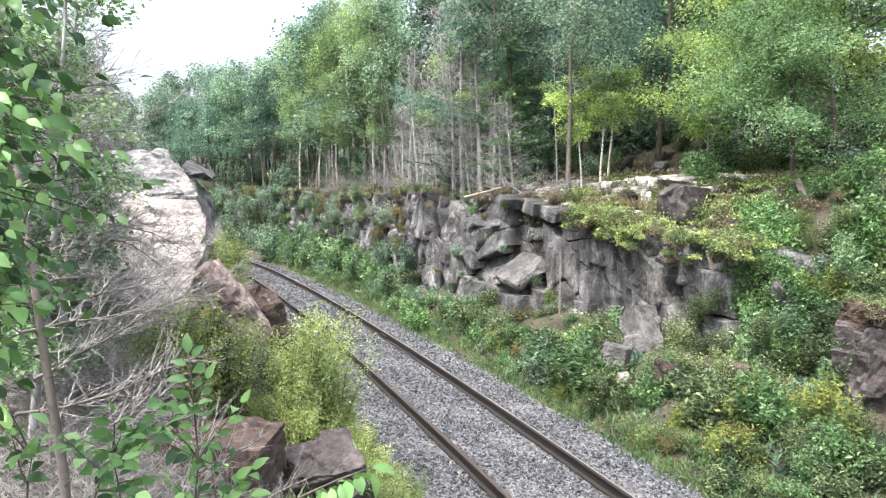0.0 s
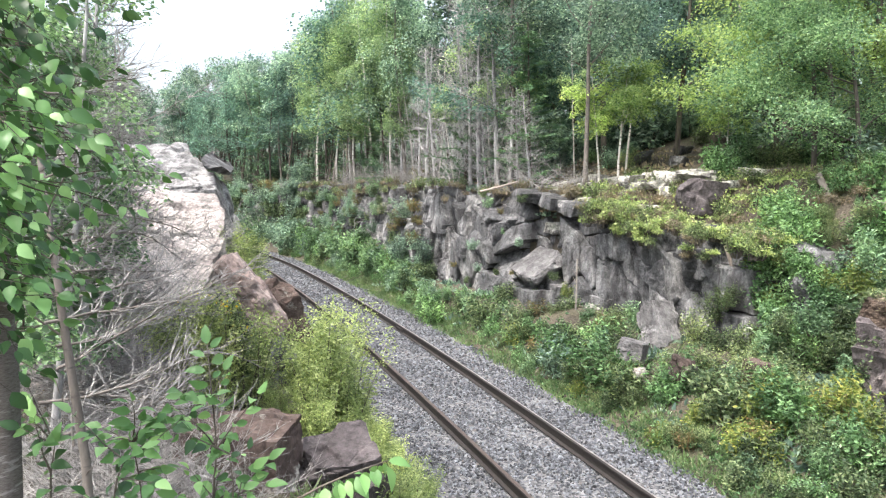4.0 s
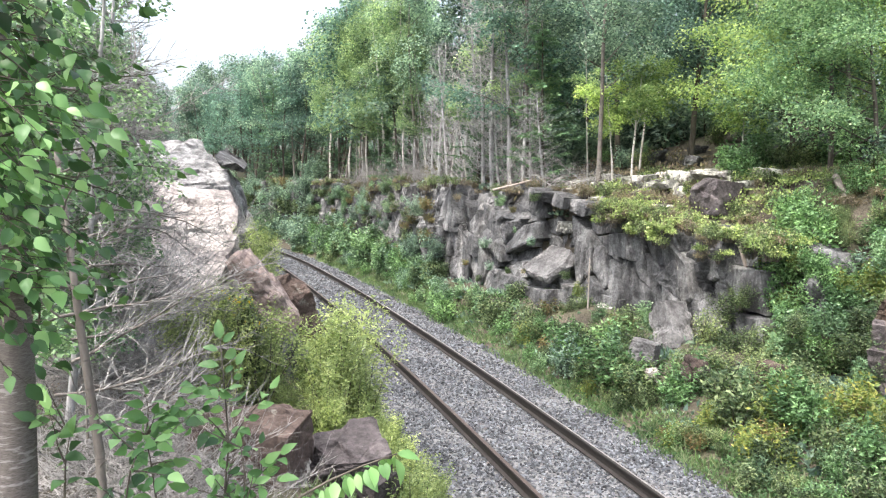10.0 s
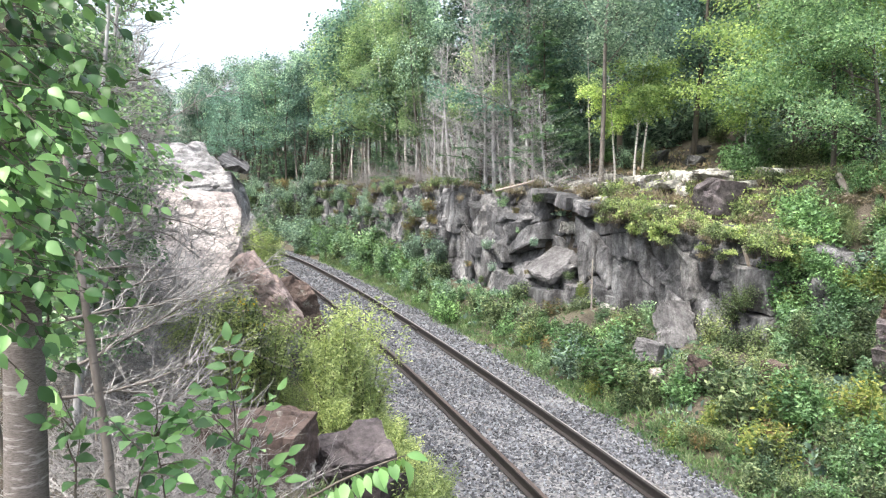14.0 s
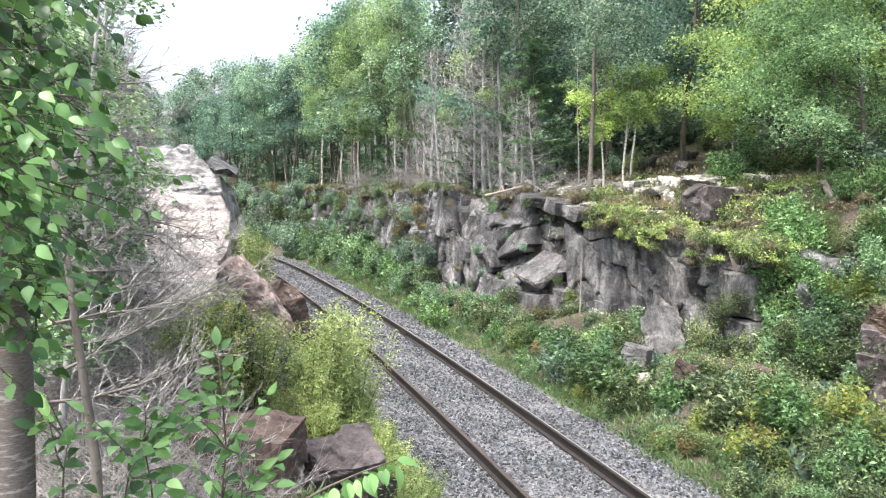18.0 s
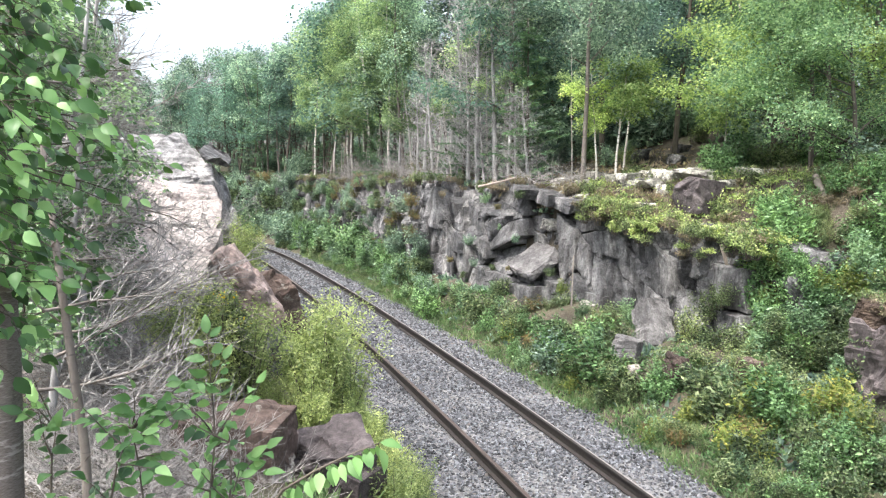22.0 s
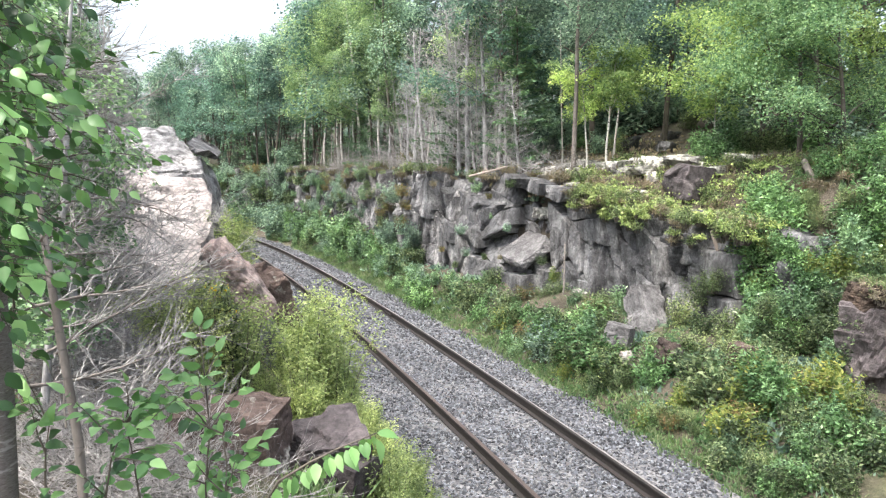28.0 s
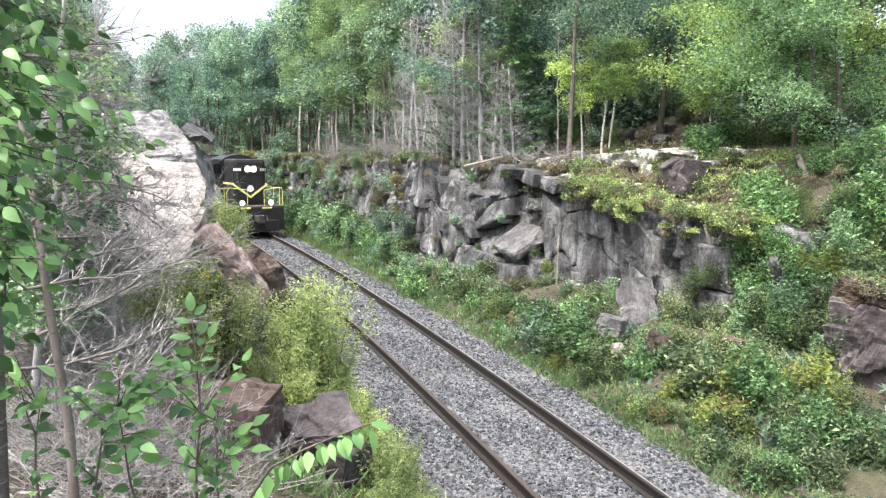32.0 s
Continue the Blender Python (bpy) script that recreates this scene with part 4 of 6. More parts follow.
# dark stones under the trees
wood_stones = [rock_mesh("loose_rock", (0.7, 0.55, 0.4), 190 + i, ROCK_GREY, 5, 0.05, 3) for i in range(3)]
rng_ = random.Random(195)
for i in range(26):
    p_ = at(rng_.uniform(7, 13), rng_.uniform(9.5, 16))
    ob = new("loose_rock", wood_stones[i % 3])
    ob.matrix_world = pose(p_.x, p_.y, float(ground_height(p_.x, p_.y)) + 0.08, rng_.uniform(-15, 15), rng_.uniform(-15, 15), rng_.uniform(0, 360)) @ Matrix.Scale(rng_.uniform(0.5, 1.3), 4)
    tagged(ob, "dark grey stone on the shaded forest floor", "boulder", "stones under the trees")


# ---- trees ----


def limb(start, direction, length, r0, rng, bend=0.25, n=5, lift=0.0):
    p, q, out = Vector(start), Vector(direction).normalized(), []
    for i in range(n + 1):
        out.append((p.copy(), r0 * (1 - 0.85 * i / n)))
        q = (q + Vector((rng.uniform(-1, 1), rng.uniform(-1, 1), rng.uniform(-1, 1))) * bend + Vector((0, 0, lift))).normalized()
        p = p + q * (length / n)
    return out


def broadleaf_tree(name, seed, height, spread, bark, leaf, crown_from=0.35, clumps=34, per=95, leaf_size=0.17, trunk_r=0.09, label="", tier=0.16):
    rng, nr = random.Random(seed), np.random.RandomState(seed)
    tree = thing(name, Matrix(), label, "tree", "trees of the wood")
    stem = limb((0, 0, -0.3), (rng.uniform(-0.06, 0.06), rng.uniform(-0.06, 0.06), 1), height, trunk_r, rng, 0.06, 9)
    paths, tips = [stem], []
    for i in range(15):
        f = crown_from + (1 - crown_from) * (i + rng.random()) / 15
        j = min(8, int(f * 9))
        base = stem[j][0].lerp(stem[j + 1][0], f * 9 - j)
        a = rng.uniform(0, 6.3)
        L = spread * (1.15 - 0.75 * f) * rng.uniform(0.7, 1.25)
        path = limb(base, (math.cos(a), math.sin(a), rng.uniform(0.25, 0.9)), L, trunk_r * 0.4 * (1.2 - f), rng, 0.2, 4, 0.05)
        paths.append(path)
        tips += [path[k][0] for k in (2, 3, 4, 4)]
    tips.append(stem[-1][0])
    v, f = tubes(paths[:1], 7)
    part("trunk", mesh_of("trunk", v, f, bark, True), None, tree)
    v, f = tubes(paths[1:], 5)
    tagged(part("branchwork", mesh_of("branchwork", v, f, bark, True), None, tree), kind="stuff")
    # leaves lie in drooping sprays, tier over tier
    pts, axes = [], []
    for i in range(clumps):
        c = np.array(tips[i % len(tips)]) + nr.normal(size=3) * np.array([0.2, 0.2, 0.12]) * spread * 0.5
        R = spread * nr.uniform(0.16, 0.38)
        r, a = R * np.sqrt(nr.rand(per)), nr.uniform(0, 6.3, per)
        lean = nr.normal(size=2) * 0.25
        p = np.stack([r * np.cos(a), r * np.sin(a) * nr.uniform(0.5, 1.0), -0.35 * r * r / R + nr.normal(size=per) * tier * R], 1)
        p[:, 2] += p[:, 0] * lean[0] + p[:, 1] * lean[1]
        pts.append(c + p)
        axes.append(np.stack([np.cos(a), np.sin(a), np.full(per, -0.35)], 1) + nr.normal(size=(per, 3)) * 0.4)
    v, f = leaf_quads(np.concatenate(pts), leaf_size, nr, 0.7, 0.42, 0.15, axes=np.concatenate(axes))
    part("crown", mesh_of("crown", v, f, leaf), None, tree)
    return tree


def conifer_tree(seed, height, leaf, label, dead=False):
    rng, nr = random.Random(seed), np.random.RandomState(seed)
    tree = thing("dead_tree" if dead else "spruce_tree", Matrix(), label, "tree", "trees of the wood")
    stem = limb((0, 0, -0.3), (rng.uniform(-0.05, 0.05), rng.uniform(-0.05, 0.05), 1), height, 0.085, rng, 0.03, 8)
    paths, pts, axes = [stem], [], []
    n = 70 if dead else 60
    for i in range(n):
        f = 0.1 + 0.88 * i / n
        j = min(7, int(f * 8))
        base = stem[j][0].lerp(stem[j + 1][0], f * 8 - j)
        a = i * 2.4 + rng.uniform(-0.4, 0.4)
        L = (0.24 if dead else 0.3) * height * (1.05 - f) * rng.uniform(0.5, 1.1) + 0.15
        up = rng.uniform(-0.1, 0.7) if dead else rng.uniform(-0.25, 0.2)
        path = limb(base, (math.cos(a), math.sin(a), up), L, 0.014, rng, 0.14 if dead else 0.08, 4, 0.04)
        paths.append(path)
        for k in range(1, 5):
            p = path[k][0]
            q = (path[k][0] - path[k - 1][0]).normalized()
            if dead:
                for w in range(2):
                    d = (q + Vector((rng.uniform(-1, 1), rng.uniform(-1, 1), rng.uniform(-0.3, 1.0))) * 0.9).normalized()
                    paths.append([(p, 0.006), (p + d * 0.2, 0.004), (p + d * 0.38 + Vector((0, 0, 0.04)), 0.002)])
            else:
                for w in range(22):
                    pts.append(np.array(p - q * rng.uniform(0, L / 4)))
                    side = q.cross(Vector((0, 0, 1))) * rng.uniform(-1, 1)
                    axes.append(np.array(q * 0.7 + side + Vector((0, 0, -0.15))))
    v, f = tubes(paths[:1], 6)
    part("trunk", mesh_of("trunk", v, f, TWIG_GREY if dead else BARK_DARK, True), None, tree)
    v, f = tubes(paths[1:], 3)
    part("branchwork", mesh_of("branchwork", v, f, TWIG_GREY if dead else BARK_DARK, True), None, tree)
    if not dead:
        v, f = leaf_quads(np.array(pts), 0.2, nr, 0.22, 0.6, 0.05, axes=axes)
        part("crown", mesh_of("crown", v, f, leaf), None, tree)
    return tree


def scatter(kinds, places, seed, low=0.85, high=1.15, sink=0.0, first_used=None):
    """Copies of the kinds at (x, y[, kind]) places, on the ground, each turned and sized by chance."""
    rng = random.Random(seed)
    used = set() if first_used is None else first_used
    for p in places:
        k = p[2] if len(p) > 2 else rng.randrange(len(kinds))
        ob = kinds[k]
        size = rng.uniform(low, high) * (p[3] if len(p) > 3 else 1.0)
        z = float(ground_height(p[0], p[1])) - sink + (p[4] if len(p) > 4 else 0.0)
        m = pose(p[0], p[1], z, rng.uniform(-3, 3), rng.uniform(-3, 3), rng.uniform(0, 360))
        if (id(kinds), k) in used:
            ob = copy_thing(ob, m)
        else:
            used.add((id(kinds), k))
            ob.matrix_basis = m
        ob.scale = (size, size, size)


TREES = [
    broadleaf_tree("birch_tree", 1, 9.0, 1.9, BARK_BIRCH, LEAF_LIGHT, 0.34, 74, 130, 0.085, 0.07, "slim birch with pale bark and light green leaves", 0.3),
    broadleaf_tree("maple_tree", 2, 8.5, 2.6, BARK_DARK, LEAF_TREE, 0.26, 78, 130, 0.1, 0.1, "green leafy maple on the rock plateau"),
    broadleaf_tree("poplar_tree", 3, 9.8, 1.9, BARK_GREY, LEAF_TREE, 0.32, 74, 125, 0.088, 0.085, "tall slim poplar with a grey trunk", 0.3),
    broadleaf_tree("oak_tree", 4, 8.8, 2.8, BARK_DARK, LEAF_DARK, 0.26, 76, 125, 0.105, 0.11, "dark green leafy oak in the wood"),
    broadleaf_tree("maple_sapling", 5, 6.2, 2.0, BARK_DARK, LEAF_SUNNY, 0.16, 100, 165, 0.064, 0.06, "bright green young maple at the wood's edge"),
    broadleaf_tree("young_maple", 15, 3.7, 1.3, BARK_BIRCH, LEAF_SUNNY, 0.42, 46, 120, 0.064, 0.04, "small yellow-green maple with a pale slim trunk"),
    broadleaf_tree("spreading_maple", 16, 6.8, 2.7, BARK_DARK, LEAF_MAPLE, 0.1, 120, 165, 0.075, 0.08, "dark green maple with low spreading boughs"),
]
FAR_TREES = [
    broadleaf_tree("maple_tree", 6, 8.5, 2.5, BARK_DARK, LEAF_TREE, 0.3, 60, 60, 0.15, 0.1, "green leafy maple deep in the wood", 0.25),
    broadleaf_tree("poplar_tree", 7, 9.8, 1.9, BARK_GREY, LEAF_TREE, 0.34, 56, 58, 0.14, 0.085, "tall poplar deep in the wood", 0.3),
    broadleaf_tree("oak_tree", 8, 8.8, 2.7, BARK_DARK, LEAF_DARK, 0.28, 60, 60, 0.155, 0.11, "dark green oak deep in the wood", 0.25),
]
POLES = [
    broadleaf_tree("birch_sapling", 9, 5.6, 0.9, BARK_BIRCH, LEAF_LIGHT, 0.55, 24, 60, 0.075, 0.035, "thin pale birch pole at the brink", 0.3),
    broadleaf_tree("grey_sapling", 10, 4.8, 0.8, TWIG_GREY, LEAF_TEAL, 0.5, 16, 40, 0.07, 0.03, "thin grey half-dead sapling at the brink", 0.3),
]
SPRUCES = [conifer_tree(11, 8.5, NEEDLE, "dark green spruce in the wood"), conifer_tree(12, 6.0, NEEDLE, "young green fir among the trees")]
DEAD = [conifer_tree(13, 6.5, None, "bare grey dead spruce with fine branches", True), conifer_tree(14, 4.6, None, "bare grey dead sapling", True)]


def beside_line(places):
    """Moves places back from the brink where they would stand in the cutting."""
    out = []
    for p in places:
        s, d = (float(v) for v in line_place(p[0], p[1]))
        if d > -4.0 and d < float(cliff_foot(s)) + 1.6:
            q = at(s, float(cliff_foot(s)) + 1.6 + 0.4 * (d % 1.0))
            p = (q.x, q.y, *p[2:])
        out.append(p)
    return out


def wood_places():
    rng = random.Random(21)
    out = []
    tries = 0
    while len(out) < 130 and tries < 9000:
        tries += 1
        s = rng.uniform(-6, 75)
        d = rng.uniform(float(cliff_foot(s)) + 1.9, 30)
        p = at(s, d)
        if p.y < 11 or (s < 12 and d < 8.2) or (s < 8.5 and d < 13.5) or (s < 3 and d < 9):
            continue
        gap = 1.5 if d < 9 else 2.0
        if all((p.x - q[0]) ** 2 + (p.y - q[1]) ** 2 > gap ** 2 for q in out):
            out.append((p.x, p.y, rng.choice(((0, 1, 2, 2, 3, 3) if d < 12 else (1, 2, 3, 3, 0)) if s < 30 else (1, 2, 3, 3))))
    return out


USED = set()
USED_FAR = set()
wood = wood_places()
scatter(TREES, [w for w in wood if w[1] < 33 and w[0] < 16], 22, 0.85, 1.2, first_used=USED)
scatter(FAR_TREES, [(w[0], w[1], max(0, w[2] - 1)) for w in wood if not (w[1] < 33 and w[0] < 16)], 19, 0.85, 1.2, first_used=USED_FAR)
poles = []
rng_ = random.Random(28)
for i in range(30):
    s_ = rng_.uniform(11.5, 34)
    p_ = at(s_, float(cliff_foot(s_)) + rng_.uniform(1.5, 4.2))
    poles.append((p_.x, p_.y, rng_.choice((0, 0, 1)), rng_.uniform(0.7, 1.2)))
scatter(POLES, poles, 29, 0.95, 1.05)
scatter(TREES, beside_line([(4.4, 19.6, 2, 0.9), (2.81, 23.00, 2, 1.0), (-9.1, 40.0, 0, 1.1), (-6.9, 37.2, 0, 1.05), (-5.4, 35.4, 0, 1.1), (-4.1, 34.2, 0, 1.0), (-2.6, 33.0, 0, 1.05), (-1.2, 31.6, 2, 1.05), (-10.6, 43.0, 0, 1.2), (-2.48, 31.50, 0, 0.8), (-2.02, 30.50, 0, 0.75), (-3.84, 38.50, 0, 1.0), (-4.82, 40.00, 0, 1.1), (-7.24, 47.00, 0, 1.05)]), 23, 0.95, 1.05, first_used=USED)
# maples at the wood's edge above the mossy ledge
scatter(TREES, [(8.7, 17.4, 4, 1.25), (9.6, 18.2, 4, 1.1), (10.4, 19.4, 4, 1.4), (5.25, 19.2, 5, 1.0), (4.75, 19.6, 5, 0.9), (6.2, 22.0, 5, 1.2), (9.25, 14.7, 6, 0.75), (8.95, 15.9, 6, 0.85), (9.8, 16.6, 6, 1.0), (8.0, 22.5, 3, 0.9), (11.2, 17.4, 6, 1.2), (12.4, 19.5, 1, 1.1), (7.75, 17.9, 5, 0.75)], 26, 0.95, 1.05, first_used=USED)
# dark oaks that close the wood behind the shelf
rng_ = random.Random(34)
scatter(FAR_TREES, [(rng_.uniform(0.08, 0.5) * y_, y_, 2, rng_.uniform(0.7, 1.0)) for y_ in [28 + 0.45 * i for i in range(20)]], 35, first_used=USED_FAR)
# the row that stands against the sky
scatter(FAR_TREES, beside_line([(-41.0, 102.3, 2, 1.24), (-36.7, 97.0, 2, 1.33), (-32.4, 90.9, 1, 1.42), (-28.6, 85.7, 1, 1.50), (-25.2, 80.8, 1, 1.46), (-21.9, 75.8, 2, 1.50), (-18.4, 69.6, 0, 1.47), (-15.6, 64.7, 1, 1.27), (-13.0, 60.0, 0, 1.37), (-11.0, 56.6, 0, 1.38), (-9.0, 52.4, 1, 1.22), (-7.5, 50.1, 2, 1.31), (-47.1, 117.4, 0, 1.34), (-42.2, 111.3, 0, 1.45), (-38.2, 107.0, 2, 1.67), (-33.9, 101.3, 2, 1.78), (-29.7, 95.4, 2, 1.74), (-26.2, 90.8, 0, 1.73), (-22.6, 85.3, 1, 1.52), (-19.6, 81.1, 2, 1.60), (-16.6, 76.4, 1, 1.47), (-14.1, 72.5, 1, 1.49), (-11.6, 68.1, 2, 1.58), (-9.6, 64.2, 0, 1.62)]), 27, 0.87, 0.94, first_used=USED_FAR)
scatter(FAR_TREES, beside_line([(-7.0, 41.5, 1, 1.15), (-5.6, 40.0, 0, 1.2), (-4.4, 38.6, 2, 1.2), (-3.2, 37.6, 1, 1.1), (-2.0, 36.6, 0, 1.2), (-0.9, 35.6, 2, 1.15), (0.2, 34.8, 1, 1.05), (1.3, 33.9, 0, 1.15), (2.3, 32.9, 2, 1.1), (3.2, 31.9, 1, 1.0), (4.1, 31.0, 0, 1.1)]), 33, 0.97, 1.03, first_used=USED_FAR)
far_left = []
rng_ = random.Random(31)
for i in range(34):
    s_, d_ = rng_.uniform(34, 85), -rng_.uniform(5, 22)
    p_ = at(s_, d_)
    far_left.append((p_.x, p_.y, rng_.choice((0, 1, 2))))
for i in range(30):
    s_ = rng_.uniform(38, 95)
    p_ = at(s_, rng_.uniform(5.2, 9.0))
    far_left.append((p_.x, p_.y, rng_.choice((0, 1, 2, 2))))
scatter(FAR_TREES, far_left, 32, 0.8, 1.1, first_used=USED_FAR)
scatter(SPRUCES, beside_line([(2.6, 21.5, 1, 0.85), (-5.4, 35.2, 1, 0.5), (-6.0, 36.4, 1, 0.42), (0.6, 25.0, 1), (3.4, 24.2, 0), (-4.0, 33.0, 0), (10.5, 24.0, 0), (13.2, 16.0, 1, 1.3), (-9.0, 42.0, 0), (-16.0, 52.0, 0)]), 24)
scatter(DEAD, beside_line([(-0.93, 28.50, 0, 1.0), (-0.44, 27.80, 0, 0.85), (0.13, 26.60, 1, 1.1), (-1.21, 29.50, 1), (0.67, 25.80, 0, 1.0), (0.97, 25.20, 0, 1.15), (1.36, 24.60, 1, 1.0), (1.89, 23.50, 1, 0.8), (2.64, 21.60, 1, 0.7), (2.92, 21.00, 1, 0.8), (-2.22, 31.50, 0, 0.9), (0.6, 22.6, 0, 1.25), (1.0, 22.0, 0, 1.05), (0.9, 23.6, 0, 1.2)]), 25)

# ---- shrubs ----


def shrub(name, seed, height, spread, leaf, stems, per, leaf_size, label, width=0.5, flower=None, upright=0.6, bark=BARK_DARK):
    rng, nr = random.Random(seed), np.random.RandomState(seed)
    bush = thing(name, Matrix(), label, "shrub", "shrubs of the cutting")
    paths, pts, fl = [], [], []
    for i in range(stems):
        a = rng.uniform(0, 6.3)
        lean = rng.uniform(0.1, 1.0) * (1.1 - upright)
        base = Vector((math.cos(a), math.sin(a), 0)) * spread * 0.25 * rng.random() + Vector((0, 0, -0.1))
        path = limb(base, (math.cos(a) * lean, math.sin(a) * lean, 1), height * rng.uniform(0.6, 1.1), 0.012, rng, 0.13, 5)
        paths.append(path)
        for k in range(1, 6):
            p = path[k][0]
            t = spread * (0.2 - 0.022 * k)
            pts.append(np.array(p) + np.clip(nr.normal(size=(per, 3)), -1.6, 1.6) * np.array([t, t, height * 0.1]))
        fl.append(np.array(path[-1][0]) + nr.normal(size=(12, 3)) * np.array([0.05, 0.05, 0.04]))
    v, f = tubes(paths, 4)
    tagged(part("branchwork", mesh_of("branchwork", v, f, bark, True), None, bush), kind="stuff")
    pts = np.concatenate(pts)
    pts = pts[pts[:, 2] > 0.02]
    v, f = leaf_quads(pts, leaf_size, nr, width, 0.5, 0.1)
    part("foliage", mesh_of("foliage", v, f, leaf), None, bush)
    if flower:
        v, f = leaf_quads(np.concatenate(fl), 0.02, nr, 0.9, 0.3)
        part("blossom", mesh_of("blossom", v, f, flower), None, bush, "yellow flower heads")
    return bush


SHRUBS = [
    shrub("raspberry_shrub", 51, 0.9, 0.9, LEAF_SHRUB, 8, 30, 0.095, "green leafy bramble shrub on the cutting's slope"),
    shrub("bright_shrub", 52, 1.0, 1.0, LEAF_BRIGHT, 8, 28, 0.105, "fresh bright green leafy shrub on the slope"),
    shrub("olive_shrub", 53, 0.9, 0.8, LEAF_OLIVE, 10, 40, 0.06, "olive green small-leaved shrub beside the track"),
    shrub("yellowing_shrub", 54, 0.8, 0.8, LEAF_YELLOW, 8, 24, 0.09, "shrub with yellowing autumn leaves"),
    shrub("grey_green_shrub", 55, 0.9, 0.8, LEAF_TEAL, 8, 28, 0.1, "grey-green leafy shrub beside the track"),
    shrub("dark_shrub", 56, 1.1, 1.0, LEAF_TREE, 9, 26, 0.11, "dark green leafy shrub"),
    shrub("rusty_shrub", 50, 0.7, 0.7, LEAF_RUSTY, 8, 20, 0.085, "rusty brown and green shrub on the slope"),
]


FERNS = [
    shrub("sweetfern_shrub", 57, 1.35, 0.58, LEAF_FERN, 14, 100, 0.047, "pale olive feathery small-leaved shrub by the ballast", 0.4, None, 0.82),
    shrub("sweetfern_shrub", 58, 1.0, 0.55, LEAF_FERN, 12, 95, 0.045, "pale olive feathery low shrub by the ballast", 0.4, None, 0.75),
]


def slope_places():
    rng = random.Random(61)
    out = []
    while len(out) < 270:
        s = rng.uniform(-4, 36)
        if rng.random() < 0.25:
            s = rng.uniform(-4, 8)
        c = float(cliff_foot(s))
        d = rng.uniform(2.15, c - 0.05)
        p = at(s, d)
        if p.y < 5.5 or (d < 2.5 and rng.random() < 0.5):
            continue
        size = rng.uniform(0.3, 0.55) if d < 2.7 else rng.uniform(0.55, 0.95)
        if s > 20:
            size *= 1.2
        if d > c - 0.7 and 4.5 < s < 15:
            size *= 0.7
        kind = rng.choice((0, 0, 2, 1, 0, 3, 1, 4, 2, 2, 6)) if s < 9 else rng.choice((0, 1, 1, 4, 4, 5, 0))
        out.append((p.x, p.y, kind, size))
    for i in range(42):
        p = at(rng.uniform(-5.0, 0.8), rng.uniform(2.3, 4.8))
        out.append((p.x, p.y, rng.choice((0, 1, 1, 2, 2, 4)), rng.uniform(0.35, 0.65)))
    return [p for p in out if not (6.2 < p[0] < 7.6 and 8.9 < p[1] < 10.3) and not (4.0 < p[0] < 5.3 and 13.3 < p[1] < 14.9)]


def bank_places():
    """Shrubs that root on ledges of the near part of the cliff."""
    rng = random.Random(64)
    out = []
    for i in range(165):
        s = rng.uniform(-5, 4.2)
        f = rng.random()
        d = float(cliff_foot(s)) - 0.4 + f * 3.6
        p = at(s, d)
        if 2.7 < s < 4.3 and d > 6.9:
            out.append((p.x, p.y, rng.choice((1, 2, 6, 4)), rng.uniform(0.25, 0.4)))
            continue
        out.append((p.x, p.y, rng.choice((0, 1, 2, 2, 0, 3, 1, 1, 4, 0) if s < 2.6 else (1, 1, 1, 4, 0, 2)), rng.uniform(0.4, 0.85), 0.05 if f > 0.3 else 0.9 * rng.random()))
    for i in range(26):
        s = rng.uniform(1.4, 3.2)
        p = at(s, rng.uniform(5.8, 6.9))
        out.append((p.x, p.y, rng.choice((1, 1, 0, 4)), rng.uniform(0.5, 0.8)))
    for i in range(46):
        s = rng.uniform(1.2, 3.7)
        z = rng.uniform(0.5, 2.5)
        p = at(s, float(cliff_foot(s)) - 0.15 + 0.35 * z + 0.5 * max(0.0, 2.4 - s))
        out.append((p.x, p.y, rng.choice((1, 1, 1, 4, 2, 3)), rng.uniform(0.45, 0.75), z - float(ground_height(p.x, p.y))))
    for i in range(12):
        out.append((rng.uniform(7.4, 8.1), rng.uniform(12.6, 13.6), rng.choice((1, 2, 0, 2)), rng.uniform(0.28, 0.45)))
    for i in range(9):
        out.append((rng.uniform(8.3, 8.8), rng.uniform(12.0, 12.8), rng.choice((1, 0, 1, 4)), rng.uniform(0.4, 0.6)))
    for i in range(14):
        x = rng.uniform(7.2, 9.6)
        out.append((x, 16.6 + rng.uniform(0, 1.4), rng.choice((1, 1, 4, 2)), rng.uniform(0.7, 1.2)))
    for i in range(44):
        p = at(rng.uniform(-0.5, 3.3), rng.uniform(6.6, 9.6))
        out.append((p.x, p.y, rng.choice((1, 0, 2, 4, 1)), rng.uniform(0.5, 0.85)))
    return [p for p in out if not (6.2 < p[0] < 7.6 and 8.9 < p[1] < 10.3)]


def ledge_places():
    """Small growth rooted in the joints further along the cliff."""
    rng = random.Random(70)
    out = []
    for i in range(110):
        s = rng.uniform(15.5, 36) if i < 95 else rng.uniform(8.5, 15)
        z = rng.uniform(0.6, 3.6)
        p = at(s, float(cliff_foot(s)) - 0.12 + 0.08 * z)
        out.append((p.x, p.y, rng.choice((0, 4, 5, 5, 6)), rng.uniform(0.35, 0.8) if i < 95 else rng.uniform(0.2, 0.35), z - float(ground_height(p.x, p.y))))
    return out


